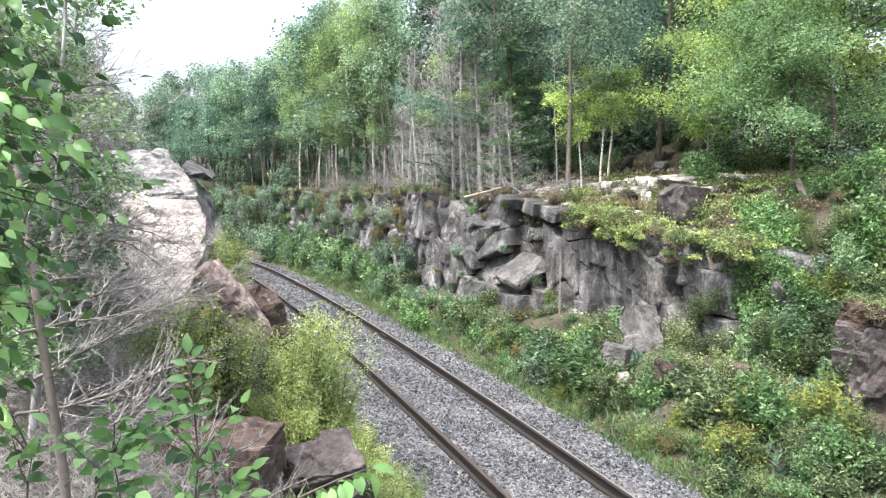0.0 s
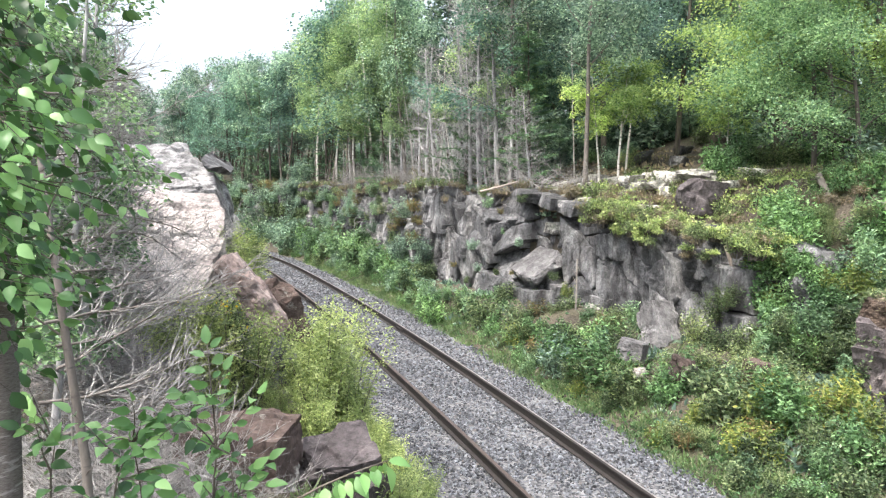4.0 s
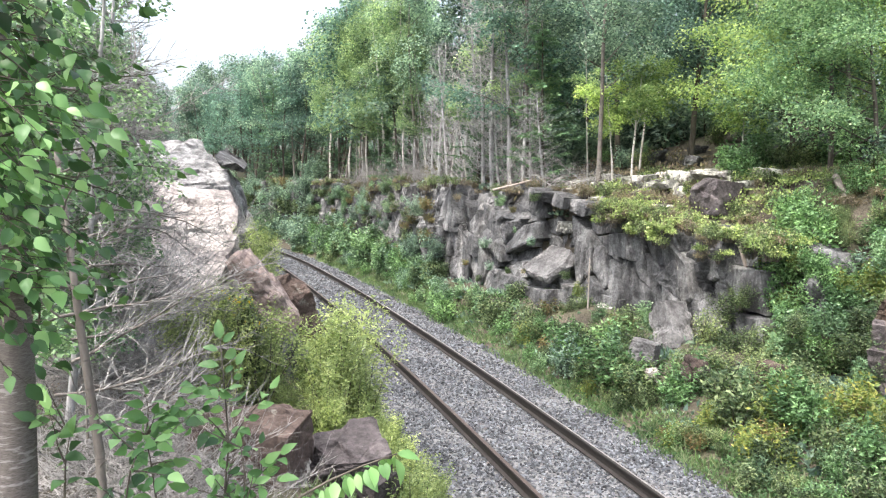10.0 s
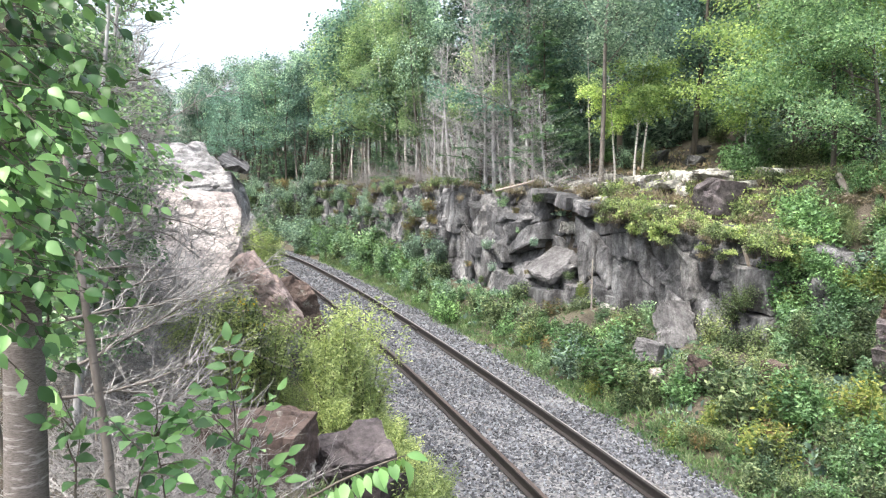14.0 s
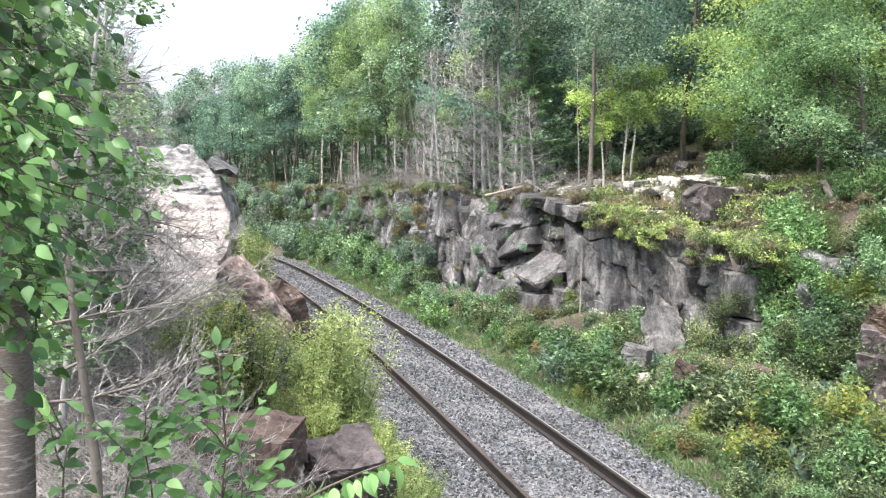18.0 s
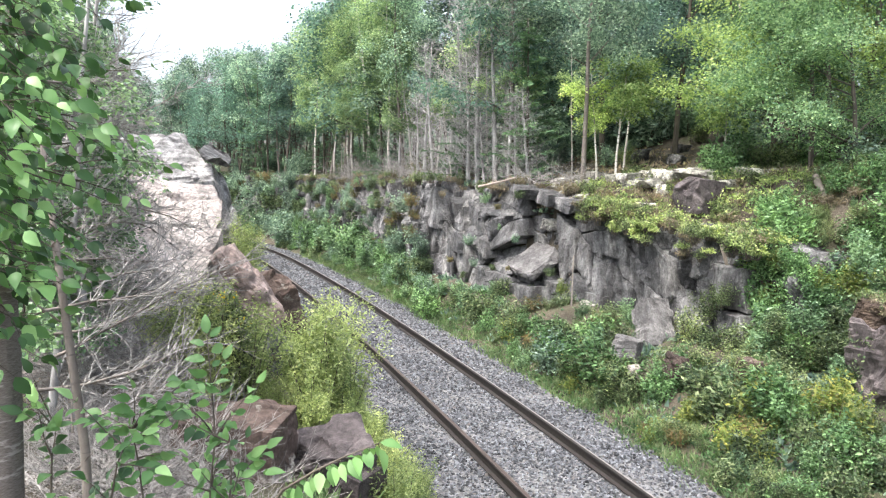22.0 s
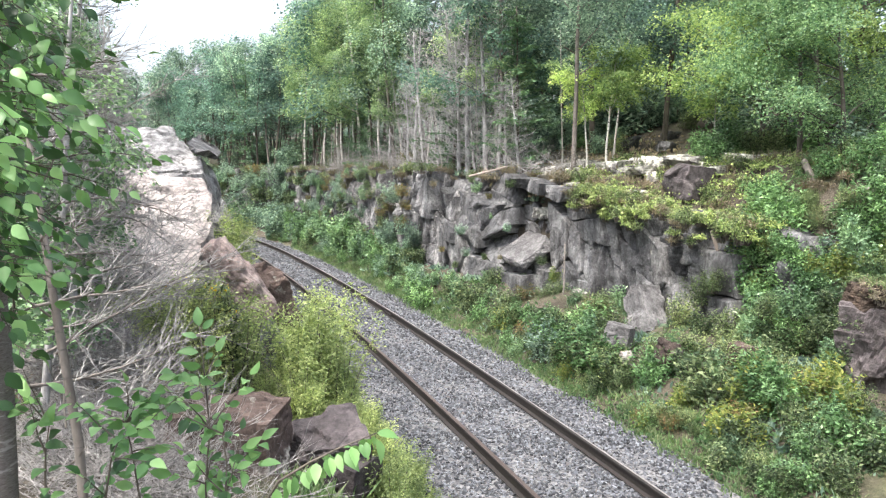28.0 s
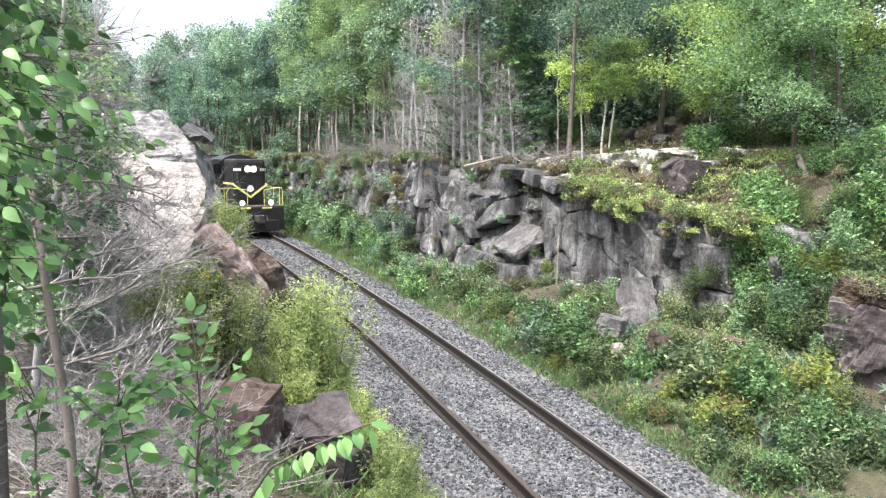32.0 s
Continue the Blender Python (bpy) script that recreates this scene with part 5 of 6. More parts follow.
def far_verge_places():
    rng = random.Random(71)
    out = []
    for i in range(70):
        s = rng.uniform(33, 72)
        p = at(s, rng.choice((1, 1, -1)) * rng.uniform(2.5, 3.3))
        out.append((p.x, p.y, rng.choice((0, 4, 5, 5)), rng.uniform(1.0, 1.8)))
    return out


def shelf_places():
    """Low growth on the shelf above the cliff and under the trees."""
    rng = random.Random(65)
    out = []
    for i in range(110):
        s = rng.uniform(-2, 40)
        c = float(cliff_foot(s))
        d = c + rng.uniform(1.2, 4.5) if s < 4 else c + rng.uniform(4.2, 13)
        p = at(s, d)
        if p.y < 8 or (2.5 < s < 4.8 and d < 9.0):
            continue
        out.append((p.x, p.y, rng.choice((0, 1, 2, 4, 5, 5)), rng.uniform(0.5, 1.0)))
    return out


USED_SHRUBS = set()
scatter(SHRUBS, slope_places(), 62, 0.85, 1.15, first_used=USED_SHRUBS)
scatter(SHRUBS, bank_places(), 66, 0.85, 1.15, first_used=USED_SHRUBS)
scatter(SHRUBS, ledge_places(), 59, 0.85, 1.15, first_used=USED_SHRUBS)
scatter(SHRUBS, far_verge_places(), 58, 0.85, 1.15, first_used=USED_SHRUBS)
scatter(SHRUBS, shelf_places(), 67, 0.85, 1.15, first_used=USED_SHRUBS)
# thickets under the trees
rng_ = random.Random(68)
thick = []
for i in range(120):
    s_ = rng_.uniform(8, 80)
    p_ = at(s_, float(cliff_foot(s_)) + rng_.uniform(9, 32))
    thick.append((p_.x, p_.y, rng_.choice((5, 5, 0, 4)), rng_.uniform(1.1, 2.0)))
for i in range(30):
    p_ = at(rng_.uniform(32, 85), -rng_.uniform(4.5, 20))
    thick.append((p_.x, p_.y, 5, rng_.uniform(1.2, 2.0)))
for i in range(26):
    s_ = rng_.uniform(38, 90)
    p_ = at(s_, rng_.choice((1, 1, -1)) * rng_.uniform(4.4, 8.5))
    thick.append((p_.x, p_.y, 5, rng_.uniform(1.3, 2.2)))
for i in range(34):
    s_ = rng_.uniform(12, 36)
    p_ = at(s_, float(cliff_foot(s_)) + rng_.uniform(1.8, 4.2))
    thick.append((p_.x, p_.y, rng_.choice((5, 5, 0, 6)), rng_.uniform(0.7, 1.4)))
for i in range(60):
    s_ = rng_.uniform(35, 58)
    z_ = rng_.uniform(0.8, 3.8)
    p_ = at(s_, float(cliff_foot(s_)) - 0.15 + 0.1 * z_)
    thick.append((p_.x, p_.y, rng_.choice((5, 5, 0, 6)), rng_.uniform(0.7, 1.4), z_ - float(ground_height(p_.x, p_.y))))
for i in range(30):
    y_ = rng_.uniform(27, 35)
    thick.append((rng_.uniform(0.1, 0.5) * y_, y_, 5, rng_.uniform(1.6, 2.4)))
scatter(SHRUBS, thick, 69, 0.9, 1.1, first_used=USED_SHRUBS)
# single shrubs: olive clumps on the bank, bright ones across the line, seedlings on ledges
scatter(FERNS, [(-2.41, 7.60, 0, 0.95), (-2.74, 7.80, 0, 0.9), (-2.19, 7.70, 0, 0.8), (-2.84, 8.40, 1, 1.0), (-1.30, 8.00, 0, 1.2), (-1.08, 8.10, 0, 1.05), (-1.51, 8.60, 0, 1.15), (-1.25, 8.60, 1, 1.1), (-0.96, 8.00, 1, 0.95), (-0.77, 7.70, 1, 0.8), (-1.35, 7.20, 1, 0.8), (-1.11, 7.20, 1, 0.7),
                (-0.60, 7.60, 1, 0.75), (-0.42, 7.30, 1, 0.7), (-0.29, 7.10, 1, 0.6), (-0.54, 8.20, 1, 0.6), (-0.89, 8.60, 1, 0.75), (-0.19, 6.80, 1, 0.55), (-0.36, 6.70, 1, 0.7), (-0.55, 7.00, 1, 0.7), (-0.26, 6.30, 1, 0.6), (-0.70, 8.00, 1, 0.7), (-3.7, 13.80, 0, 1.05, 0.5), (-3.35, 13.40, 1, 1.2, 0.35), (-4.0, 14.20, 0, 1.0, 0.6), (-3.1, 12.9, 1, 1.0, 0.2), (-3.26, 8.20, 1, 0.8), (-3.91, 9.00, 1, 0.8), (-1.81, 7.60, 1, 0.5), (-2.09, 8.20, 1, 0.7)], 60, 0.95, 1.05)
scatter(SHRUBS, [(-3.1, 31.6, 1, 1.4), (-2.6, 30.4, 1, 1.2), (-3.67, 31.50, 4, 1.9), (-4.88, 34.50, 4, 1.9), (-6.33, 38.00, 4, 1.6), (0.10, 20.50, 1, 0.9), (-0.29, 21.30, 1, 0.9),
                 (7.5, 14.30, 1, 0.7, 0.1), (7.4, 14.60, 1, 0.6), (7.3, 13.70, 1, 0.6, 0.1), (8.71, 13.40, 1, 0.8), (7.35, 13.20, 1, 0.9), (7.45, 12.80, 1, 0.85), (7.1, 12.90, 1, 0.75), (7.96, 12.40, 1, 0.9), (7.62, 12.70, 1, 0.7), (7.93, 13.60, 2, 0.35), (7.99, 13.90, 6, 0.4), (8.28, 13.80, 6, 0.4), (3.14, 13.60, 3, 0.9), (2.69, 14.20, 5, 0.8), (3.22, 16.30, 3, 0.45, 0.9), (2.87, 14.50, 1, 0.9)], 63, 0.95, 1.05, first_used=USED_SHRUBS)


rng_ = random.Random(77)
edge_ferns = []
for i in range(46):
    p_ = at(rng_.uniform(-1.6, 6.5), -rng_.uniform(2.05, 3.0))
    edge_ferns.append((p_.x, p_.y, 1, rng_.uniform(0.4, 0.75)))
scatter(FERNS, edge_ferns, 78, first_used={(id(FERNS), 0), (id(FERNS), 1)})
# low heath on the mossy shelf and over its brink
HEATH = [shrub("heath_plant", 85, 0.32, 0.42, MOSS, 12, 11, 0.055, "yellow-green mossy heath cushion on the ledge", 0.5, None, 0.35),
         shrub("heath_plant", 86, 0.36, 0.4, LEAF_OLIVE, 12, 11, 0.05, "olive low heath cushion on the ledge", 0.45, None, 0.4),
         shrub("dry_heath", 87, 0.3, 0.4, DRY_GRASS, 12, 11, 0.07, "rusty dry heath cushion on the ledge", 0.25, None, 0.4)]
rng_ = random.Random(83)
heath = []
for i in range(190):
    s_ = rng_.uniform(0.5, 9.5)
    d_ = float(cliff_foot(s_)) + rng_.uniform(0.9, 4.4)
    p_ = at(s_, d_)
    heath.append((p_.x, p_.y, rng_.choice((0, 0, 0, 1, 1, 2) if s_ > 4.2 else (1, 2, 2)), rng_.uniform(0.6, 1.25)))
for i in range(170):
    s_ = rng_.uniform(3.0, 7.9)
    d_ = float(cliff_foot(s_)) + rng_.uniform(-0.15, 0.9)
    p_ = at(s_, d_)
    z_ = float(cliff_top(s_)) + 0.02 - (rng_.uniform(0, 0.5) if d_ < float(cliff_foot(s_)) + 0.2 else 0.0)
    heath.append((p_.x, p_.y, rng_.choice((0, 0, 1, 2)), rng_.uniform(0.6, 1.1), z_ - float(ground_height(p_.x, p_.y))))
for i in range(120):
    s_ = rng_.uniform(8.0, 36.0)
    p_ = at(s_, float(cliff_foot(s_)) + (rng_.uniform(0.1, 1.6) if s_ > 11 else rng_.uniform(1.0, 2.2)))
    z_ = float(cliff_top(s_)) - 0.02
    heath.append((p_.x, p_.y, rng_.choice((1, 1, 2, 2, 2)), rng_.uniform(0.7, 1.5), z_ - float(ground_height(p_.x, p_.y))))
for i in range(40):
    x_, y_ = rng_.uniform(6.85, 8.0), rng_.uniform(9.8, 10.85)
    heath.append((x_, y_, rng_.choice((2, 2, 2, 1)), rng_.uniform(0.7, 1.1), 2.0 - float(ground_height(x_, y_))))
scatter(HEATH, heath, 84)
# ---- moss and grass ----


def tufts(name, places, mat, length, label, category, width=0.12, per=40, spread=0.1, up=0.9, seed=1):
    nr = np.random.RandomState(seed)
    pts, axes = [], []
    for x, y, z in places:
        n = max(4, int(per * nr.uniform(0.6, 1.4)))
        q = nr.normal(size=(n, 3)) * np.array([spread, spread, 0.01])
        pts.append(q + np.array([x, y, z]))
        a = nr.normal(size=(n, 3)) * 0.55
        a[:, 2] = np.abs(a[:, 2]) + up
        axes.append(a)
    v, f = leaf_quads(np.concatenate(pts), length, nr, width, 0.1, 0.0, 0.5, np.concatenate(axes))
    ob = new(name, mesh_of(name, v, f, mat))
    return tagged(ob, label, category, kind="stuff")


def verge_points(n, s0, s1, d0, d1, seed, lift=0.0):
    rng = random.Random(seed)
    out = []
    for i in range(n):
        p = at(rng.uniform(s0, s1), rng.uniform(d0, d1))
        out.append((p.x, p.y, float(ground_height(p.x, p.y)) - 0.02 + lift))
    return out


tufts("verge_grass", verge_points(760, -4, 30, 1.85, 2.9, 71), GRASS, 0.17, "green grass tufts along the ballast edge", "grass", seed=72)
tufts("bank_grass", verge_points(420, -5, 14, -3.3, -1.9, 73), LEAF_FERN, 0.24, "green and yellow grass along the ballast edge", "grass", seed=74)
tufts("rock_grass", verge_points(70, -4.2, -1.2, -3.9, -2.6, 89), GRASS, 0.2, "green grass tufts round the near rocks", "grass", seed=90)
tufts("slope_groundcover", verge_points(1700, -6, 12, 1.85, 4.4, 95), LEAF_BRIGHT, 0.06, "small-leaved bright ground cover on the slope", "undergrowth", 0.6, 34, 0.13, 0.5, 96)
tufts("slope_undergrowth", verge_points(300, -4, 30, 2.6, 5.2, 75), LEAF_TREE, 0.16, "low green undergrowth on the slope", "undergrowth", 0.45, 30, 0.16, 0.4, 76)
tufts("shelf_moss", verge_points(360, 4.2, 9.5, 5.6, 9.2, 77, 0.0), MOSS, 0.07, "yellow-green moss and low plants on the ledge", "moss", 0.5, 50, 0.22, 0.5, 78)
tufts("shelf_dry_grass", verge_points(60, 3.5, 8.5, 5.0, 9.0, 79, 0.05), DRY_GRASS, 0.26, "rusty brown dry grass on the ledge", "grass", 0.06, 50, 0.1, 1.0, 80)
tufts("wood_litter", verge_points(600, 8, 40, 4.4, 12.0, 81), DRY_GRASS, 0.16, "brown leaf litter and dead stalks under the trees", "leaf litter", 0.4, 16, 0.25, 0.25, 82)


tufts("bank_straw", verge_points(200, 0.5, 7, -7.5, -3.9, 93), DRY_GRASS, 0.2, "pale dry stalks and litter among the dead twigs", "grass", 0.06, 26, 0.14, 0.5, 94)


# ---- locomotive: its origin lies on the rail head under the front pilot, its tail runs along +y ----
loco = thing("locomotive", Matrix(), "black diesel locomotive with yellow handrails and lit headlights", "locomotive")


def loco_part(name, mat, boxes, label="", parent=None):
    bm = bmesh.new()
    for b in boxes:
        box(bm, *b)
    return part(name, bm, mat, parent or loco, label)


def loco_rods(name, mat, rods, label="", parent=None, sides=8):
    bm = bmesh.new()
    for a, b, r in rods:
        rod(bm, a, b, r, sides)
    return part(name, bm, mat, parent or loco, label)


LENGTH = 16.8
# frame and running boards
loco_part("frame", BLACK_PAINT, [(0, LENGTH / 2, 1.22, 1.7, LENGTH - 0.4, 0.4, 0.03)])
loco_part("deck", GREY_STEEL, [(0, LENGTH / 2, 1.44, 2.9, LENGTH - 0.1, 0.1, 0.015)])
for y in (0.12, LENGTH - 0.12):
    loco_part("pilot", BLACK_PAINT, [(0, y, 0.86, 2.85, 0.14, 1.1, 0.03), (0, y + (-0.12 if y < 1 else 0.12), 0.5, 2.3, 0.16, 0.55, 0.05)], "black steel pilot plate")
    e = -1 if y < 1 else 1
    bm = bmesh.new()
    box(bm, 0, y + e * 0.3, 0.88, 0.26, 0.5, 0.3, 0.05)
    box(bm, 0.06, y + e * 0.58, 0.88, 0.34, 0.2, 0.42, 0.06)
    part("coupler", bm, GREY_STEEL, loco, "knuckle coupler")
    for x in (-1.1, 1.1):
        loco_part("step", GREY_STEEL, [(x, y - e * 0.35, 0.42, 0.5, 0.34, 0.05, 0.01), (x, y - e * 0.35, 0.8, 0.5, 0.34, 0.05, 0.01), (x, y - e * 0.35, 1.15, 0.5, 0.34, 0.05, 0.01)])
    for x in (-0.45, -0.3, 0.35, 0.5):
        loco_rods("air_hose", BLACK_PAINT, [((x, y + e * 0.08, 1.0), (x, y + e * 0.25, 0.75), 0.025), ((x, y + e * 0.25, 0.75), (x + 0.05, y + e * 0.3, 0.4), 0.025)])
# high short hood with its yellow chevron
hood = loco_part("short_hood", BLACK_PAINT, [(0, 1.95, 2.66, 1.62, 2.0, 2.32, 0.17)])
bm = bmesh.new()
for x in (-1, 1):
    a, b = Vector((0.0, 0.93, 1.9)), Vector((x * 0.84, 0.93, 2.53))
    m = Matrix.Translation((a + b) / 2) @ Matrix.Rotation(math.atan2(b.z - a.z, b.x - a.x), 4, Vector((0, -1, 0)))
    box(bm, 0, 0, 0, (b - a).length + 0.06, 0.03, 0.095, 0.0, m)
part("chevron", bm, YELLOW_PAINT, hood, "yellow chevron on the nose")
for x in (-0.825, 0.825):
    loco_part("stripe", YELLOW_PAINT, [(x, 2.05, 2.56, 0.02, 2.0, 0.1)], "yellow stripe", hood)
loco_rods("emblem", WHITE_PAINT, [((0, 0.945, 2.33), (0, 0.93, 2.33), 0.17)], "round pale grey emblem", hood, 20)
loco_part("hood_door", BLACK_PAINT, [(0.35, 0.945, 2.95, 0.5, 0.03, 0.9, 0.01)], "", hood)
headlight = loco_part("headlight", GREY_STEEL, [(0, 0.93, 3.32, 0.62, 0.1, 0.36, 0.04)], "twin headlight housing")
for x in (-0.15, 0.15):
    loco_rods("lens", LAMP_ON, [((x, 0.86, 3.32), (x, 0.89, 3.32), 0.125)], "lit headlight lens", headlight, 18)
for x in (-1, 1):
    board = loco_part("number_board", BLACK_PAINT, [(x * 0.68, 1.02, 3.3, 0.5, 0.1, 0.28, 0.02, Matrix.Translation((x * 0.68, 1.02, 0)) @ Matrix.Rotation(x * 0.5, 4, "Z") @ Matrix.Translation((-x * 0.68, -1.02, 0)))], "number board with white bars")
    bm = bmesh.new()
    m = Matrix.Translation((x * 0.66, 0.95, 3.29)) @ Matrix.Rotation(x * 0.5, 4, "Z")
    for k in range(4):
        box(bm, -0.15 + 0.1 * k, 0.0, 0, 0.06, 0.03, 0.14, 0.0, m)
    part("number_bars", bm, WHITE_PAINT, board)
# cab
cab = loco_part("cab", BLACK_PAINT, [(0, 3.95, 2.65, 2.85, 2.0, 2.3, 0.12)])
bm = bmesh.new()
bmesh.ops.create_cone(bm, cap_ends=True, segments=28, radius1=1.62, radius2=1.62, depth=2.2, matrix=Matrix.Translation((0, 3.95, 2.42)) @ Matrix.Rotation(radians(90), 4, "X"))
bmesh.ops.bisect_plane(bm, geom=bm.verts[:] + bm.edges[:] + bm.faces[:], plane_co=(0, 0, 3.6), plane_no=(0, 0, -1), clear_outer=True)
bmesh.ops.holes_fill(bm, edges=[e for e in bm.edges if e.is_boundary])
part("cab_roof", bm, BLACK_PAINT, loco)
for x in (-1.12, 1.12):
    w = loco_part("window", GREY_STEEL, [(x, 2.94, 3.3, 0.5, 0.04, 0.62, 0.02)], "", cab)
for x in (-1.43, 1.43):
    for y in (3.5, 4.3):
        loco_part("window", GLASS_DARK, [(x, y, 3.3, 0.03, 0.66, 0.62, 0.01)], "dark side window", cab)
    loco_part("lettering", WHITE_PAINT, [(x, 3.9, 2.55, 0.02, 1.1, 0.16)], "white lettering bar", cab)
for x in (-1.12, 1.12):
    loco_part("pane", GLASS_DARK, [(x, 2.91, 3.3, 0.42, 0.02, 0.52)], "dark windscreen pane", cab)
# long hood with doors, grilles, fans and stacks
lhood = loco_part("long_hood", BLACK_PAINT, [(0, 10.5, 2.62, 1.62, 11.2, 2.3, 0.14)])
for x in (-0.825, 0.825):
    loco_part("stripe", YELLOW_PAINT, [(x, 10.5, 2.72, 0.02, 11.0, 0.1)], "yellow stripe", lhood)
    for i in range(9):
        loco_part("hood_door", BLACK_PAINT, [(x, 5.8 + 1.05 * i, 2.2, 0.035, 0.96, 0.9, 0.01)], "", lhood)
        loco_part("grille", GREY_STEEL, [(x, 5.8 + 1.05 * i, 3.4, 0.035, 0.9, 0.5, 0.01)] + [(x * 1.02, 5.8 + 1.05 * i, 3.2 + 0.1 * k, 0.03, 0.86, 0.02) for k in range(5)], "louvred grille", lhood)
    loco_part("lettering", WHITE_PAINT, [(x * 1.005, 7.4 + 0.5 * k, 3.0, 0.02, 0.34, 0.3) for k in range(6)], "white lettering bars", lhood)
for y in (6.5, 10.5, 12.2, 13.9):
    loco_rods("roof_fan", GREY_STEEL, [((0, y, 3.7), (0, y, 3.92), 0.5)], "round roof fan", lhood, 24)
for y in (8.0, 8.9):
    loco_part("exhaust_stack", BLACK_PAINT, [(0, y, 3.88, 0.5, 0.3, 0.3, 0.03)], "", lhood)
loco_rods("bell", GREY_STEEL, [((0.5, 1.6, 3.8), (0.5, 1.6, 3.95), 0.1)], "steel bell")
loco_rods("horn", GREY_STEEL, [((-0.4, 4.0, 4.08), (-0.4, 3.5, 4.12), 0.06), ((-0.2, 4.0, 4.08), (-0.2, 3.6, 4.12), 0.05)], "air horn")
# ditch lights
for x in (-0.72, 0.72):
    lamp = loco_part("ditch_light", GREY_STEEL, [(x, 0.05, 1.66, 0.28, 0.16, 0.28, 0.03)], "ditch light box")
    loco_rods("lens", LAMP_ON, [((x, -0.05, 1.66), (x, -0.03, 1.66), 0.1)], "lit ditch light lens", lamp, 18)
    loco_part("step_plate", YELLOW_PAINT, [(x * 0.75, 0.03, 1.4, 0.5, 0.05, 0.08, 0.01)], "yellow edge plate")
# handrails
for x in (-1, 1):
    loco_rods("handrail", YELLOW_PAINT, [((x * 1.4, 0.25, 0.7), (x * 1.42, 0.2, 2.2), 0.016), ((x * 1.42, 0.2, 2.2), (x * 1.32, 0.12, 2.42), 0.016), ((x * 1.32, 0.12, 2.42), (x * 0.42, 0.1, 2.3), 0.016), ((x * 0.42, 0.1, 2.3), (x * 0.42, 0.1, 1.5), 0.014), ((x * 1.38, 0.62, 0.7), (x * 1.42, 0.66, 2.35), 0.016), ((x * 1.42, 0.66, 2.35), (x * 1.32, 0.12, 2.42), 0.014)], "yellow front handrail")
    loco_rods("handrail", YELLOW_PAINT, [((x * 1.42, 0.66, 2.35), (x * 1.42, 2.8, 2.35), 0.014), ((x * 1.42, 5.1, 2.35), (x * 1.42, LENGTH - 0.3, 2.35), 0.014)], "yellow side handrail")
    for i in range(9):
        y = 1.6 if i == 0 else 3.9 + 1.4 * i
        if y < LENGTH - 0.2:
            loco_rods("stanchion", YELLOW_PAINT, [((x * 1.42, y, 1.45), (x * 1.42, y, 2.35), 0.013)])
# fuel tank and trucks
loco_part("fuel_tank", BLACK_PAINT, [(0, 8.4, 0.68, 2.6, 3.6, 0.8, 0.16)])
WHEELSETS = []
for y in (3.2, 13.6):
    truck = loco_part("truck", GREY_STEEL, [(-1.0, y, 0.62, 0.14, 3.4, 0.3, 0.04), (1.0, y, 0.62, 0.14, 3.4, 0.3, 0.04), (0, y, 0.72, 2.1, 0.5, 0.3, 0.04)], "steel truck frame")
    for dy in (-1.37, 1.37):
        bm = bmesh.new()
        rod(bm, (-0.95, 0, 0), (0.95, 0, 0), 0.08, 12)
        for x in (-1, 1):
            rod(bm, (x * 0.70, 0, 0), (x * 0.83, 0, 0), 0.508, 28)
            rod(bm, (x * 0.675, 0, 0), (x * 0.71, 0, 0), 0.535, 28)
        w = part("wheelset", bm, GREY_STEEL, loco, "pair of steel wheels on an axle")
        w.location = (0, y + dy, 0.508)
        WHEELSETS.append(w)


# ---- the bank beside the camera ----


def dead_brush(seed, label="tangle of bare grey dead branches"):
    rng = random.Random(seed)
    brush = thing("brushwood", Matrix(), label + " on the bank", "brushwood", "brushwood on the bank")
    paths = []
    for i in range(34):
        a = rng.uniform(0, 6.3)
        base = Vector((rng.gauss(0, 0.28), rng.gauss(0, 0.28), rng.uniform(-0.02, 0.12)))
        main = limb(base, (math.cos(a), math.sin(a), rng.uniform(0.0, 0.75)), rng.uniform(0.5, 1.15), rng.uniform(0.004, 0.009), rng, 0.26, 5, -0.04)
        paths.append(main)
        for k in range(1, 5):
            for w in range(2):
                p, q = main[k][0], (main[k][0] - main[k - 1][0]).normalized()
                d = (q * 0.6 + Vector((rng.uniform(-1, 1), rng.uniform(-1, 1), rng.uniform(-0.3, 0.9))) * 0.8).normalized()
                paths.append(limb(p, d, rng.uniform(0.12, 0.42), 0.003, rng, 0.3, 3))
    v, f = tubes(paths, 3)
    part("branchwork", mesh_of("branchwork", v, f, TWIG_BROWN), None, brush)
    return brush


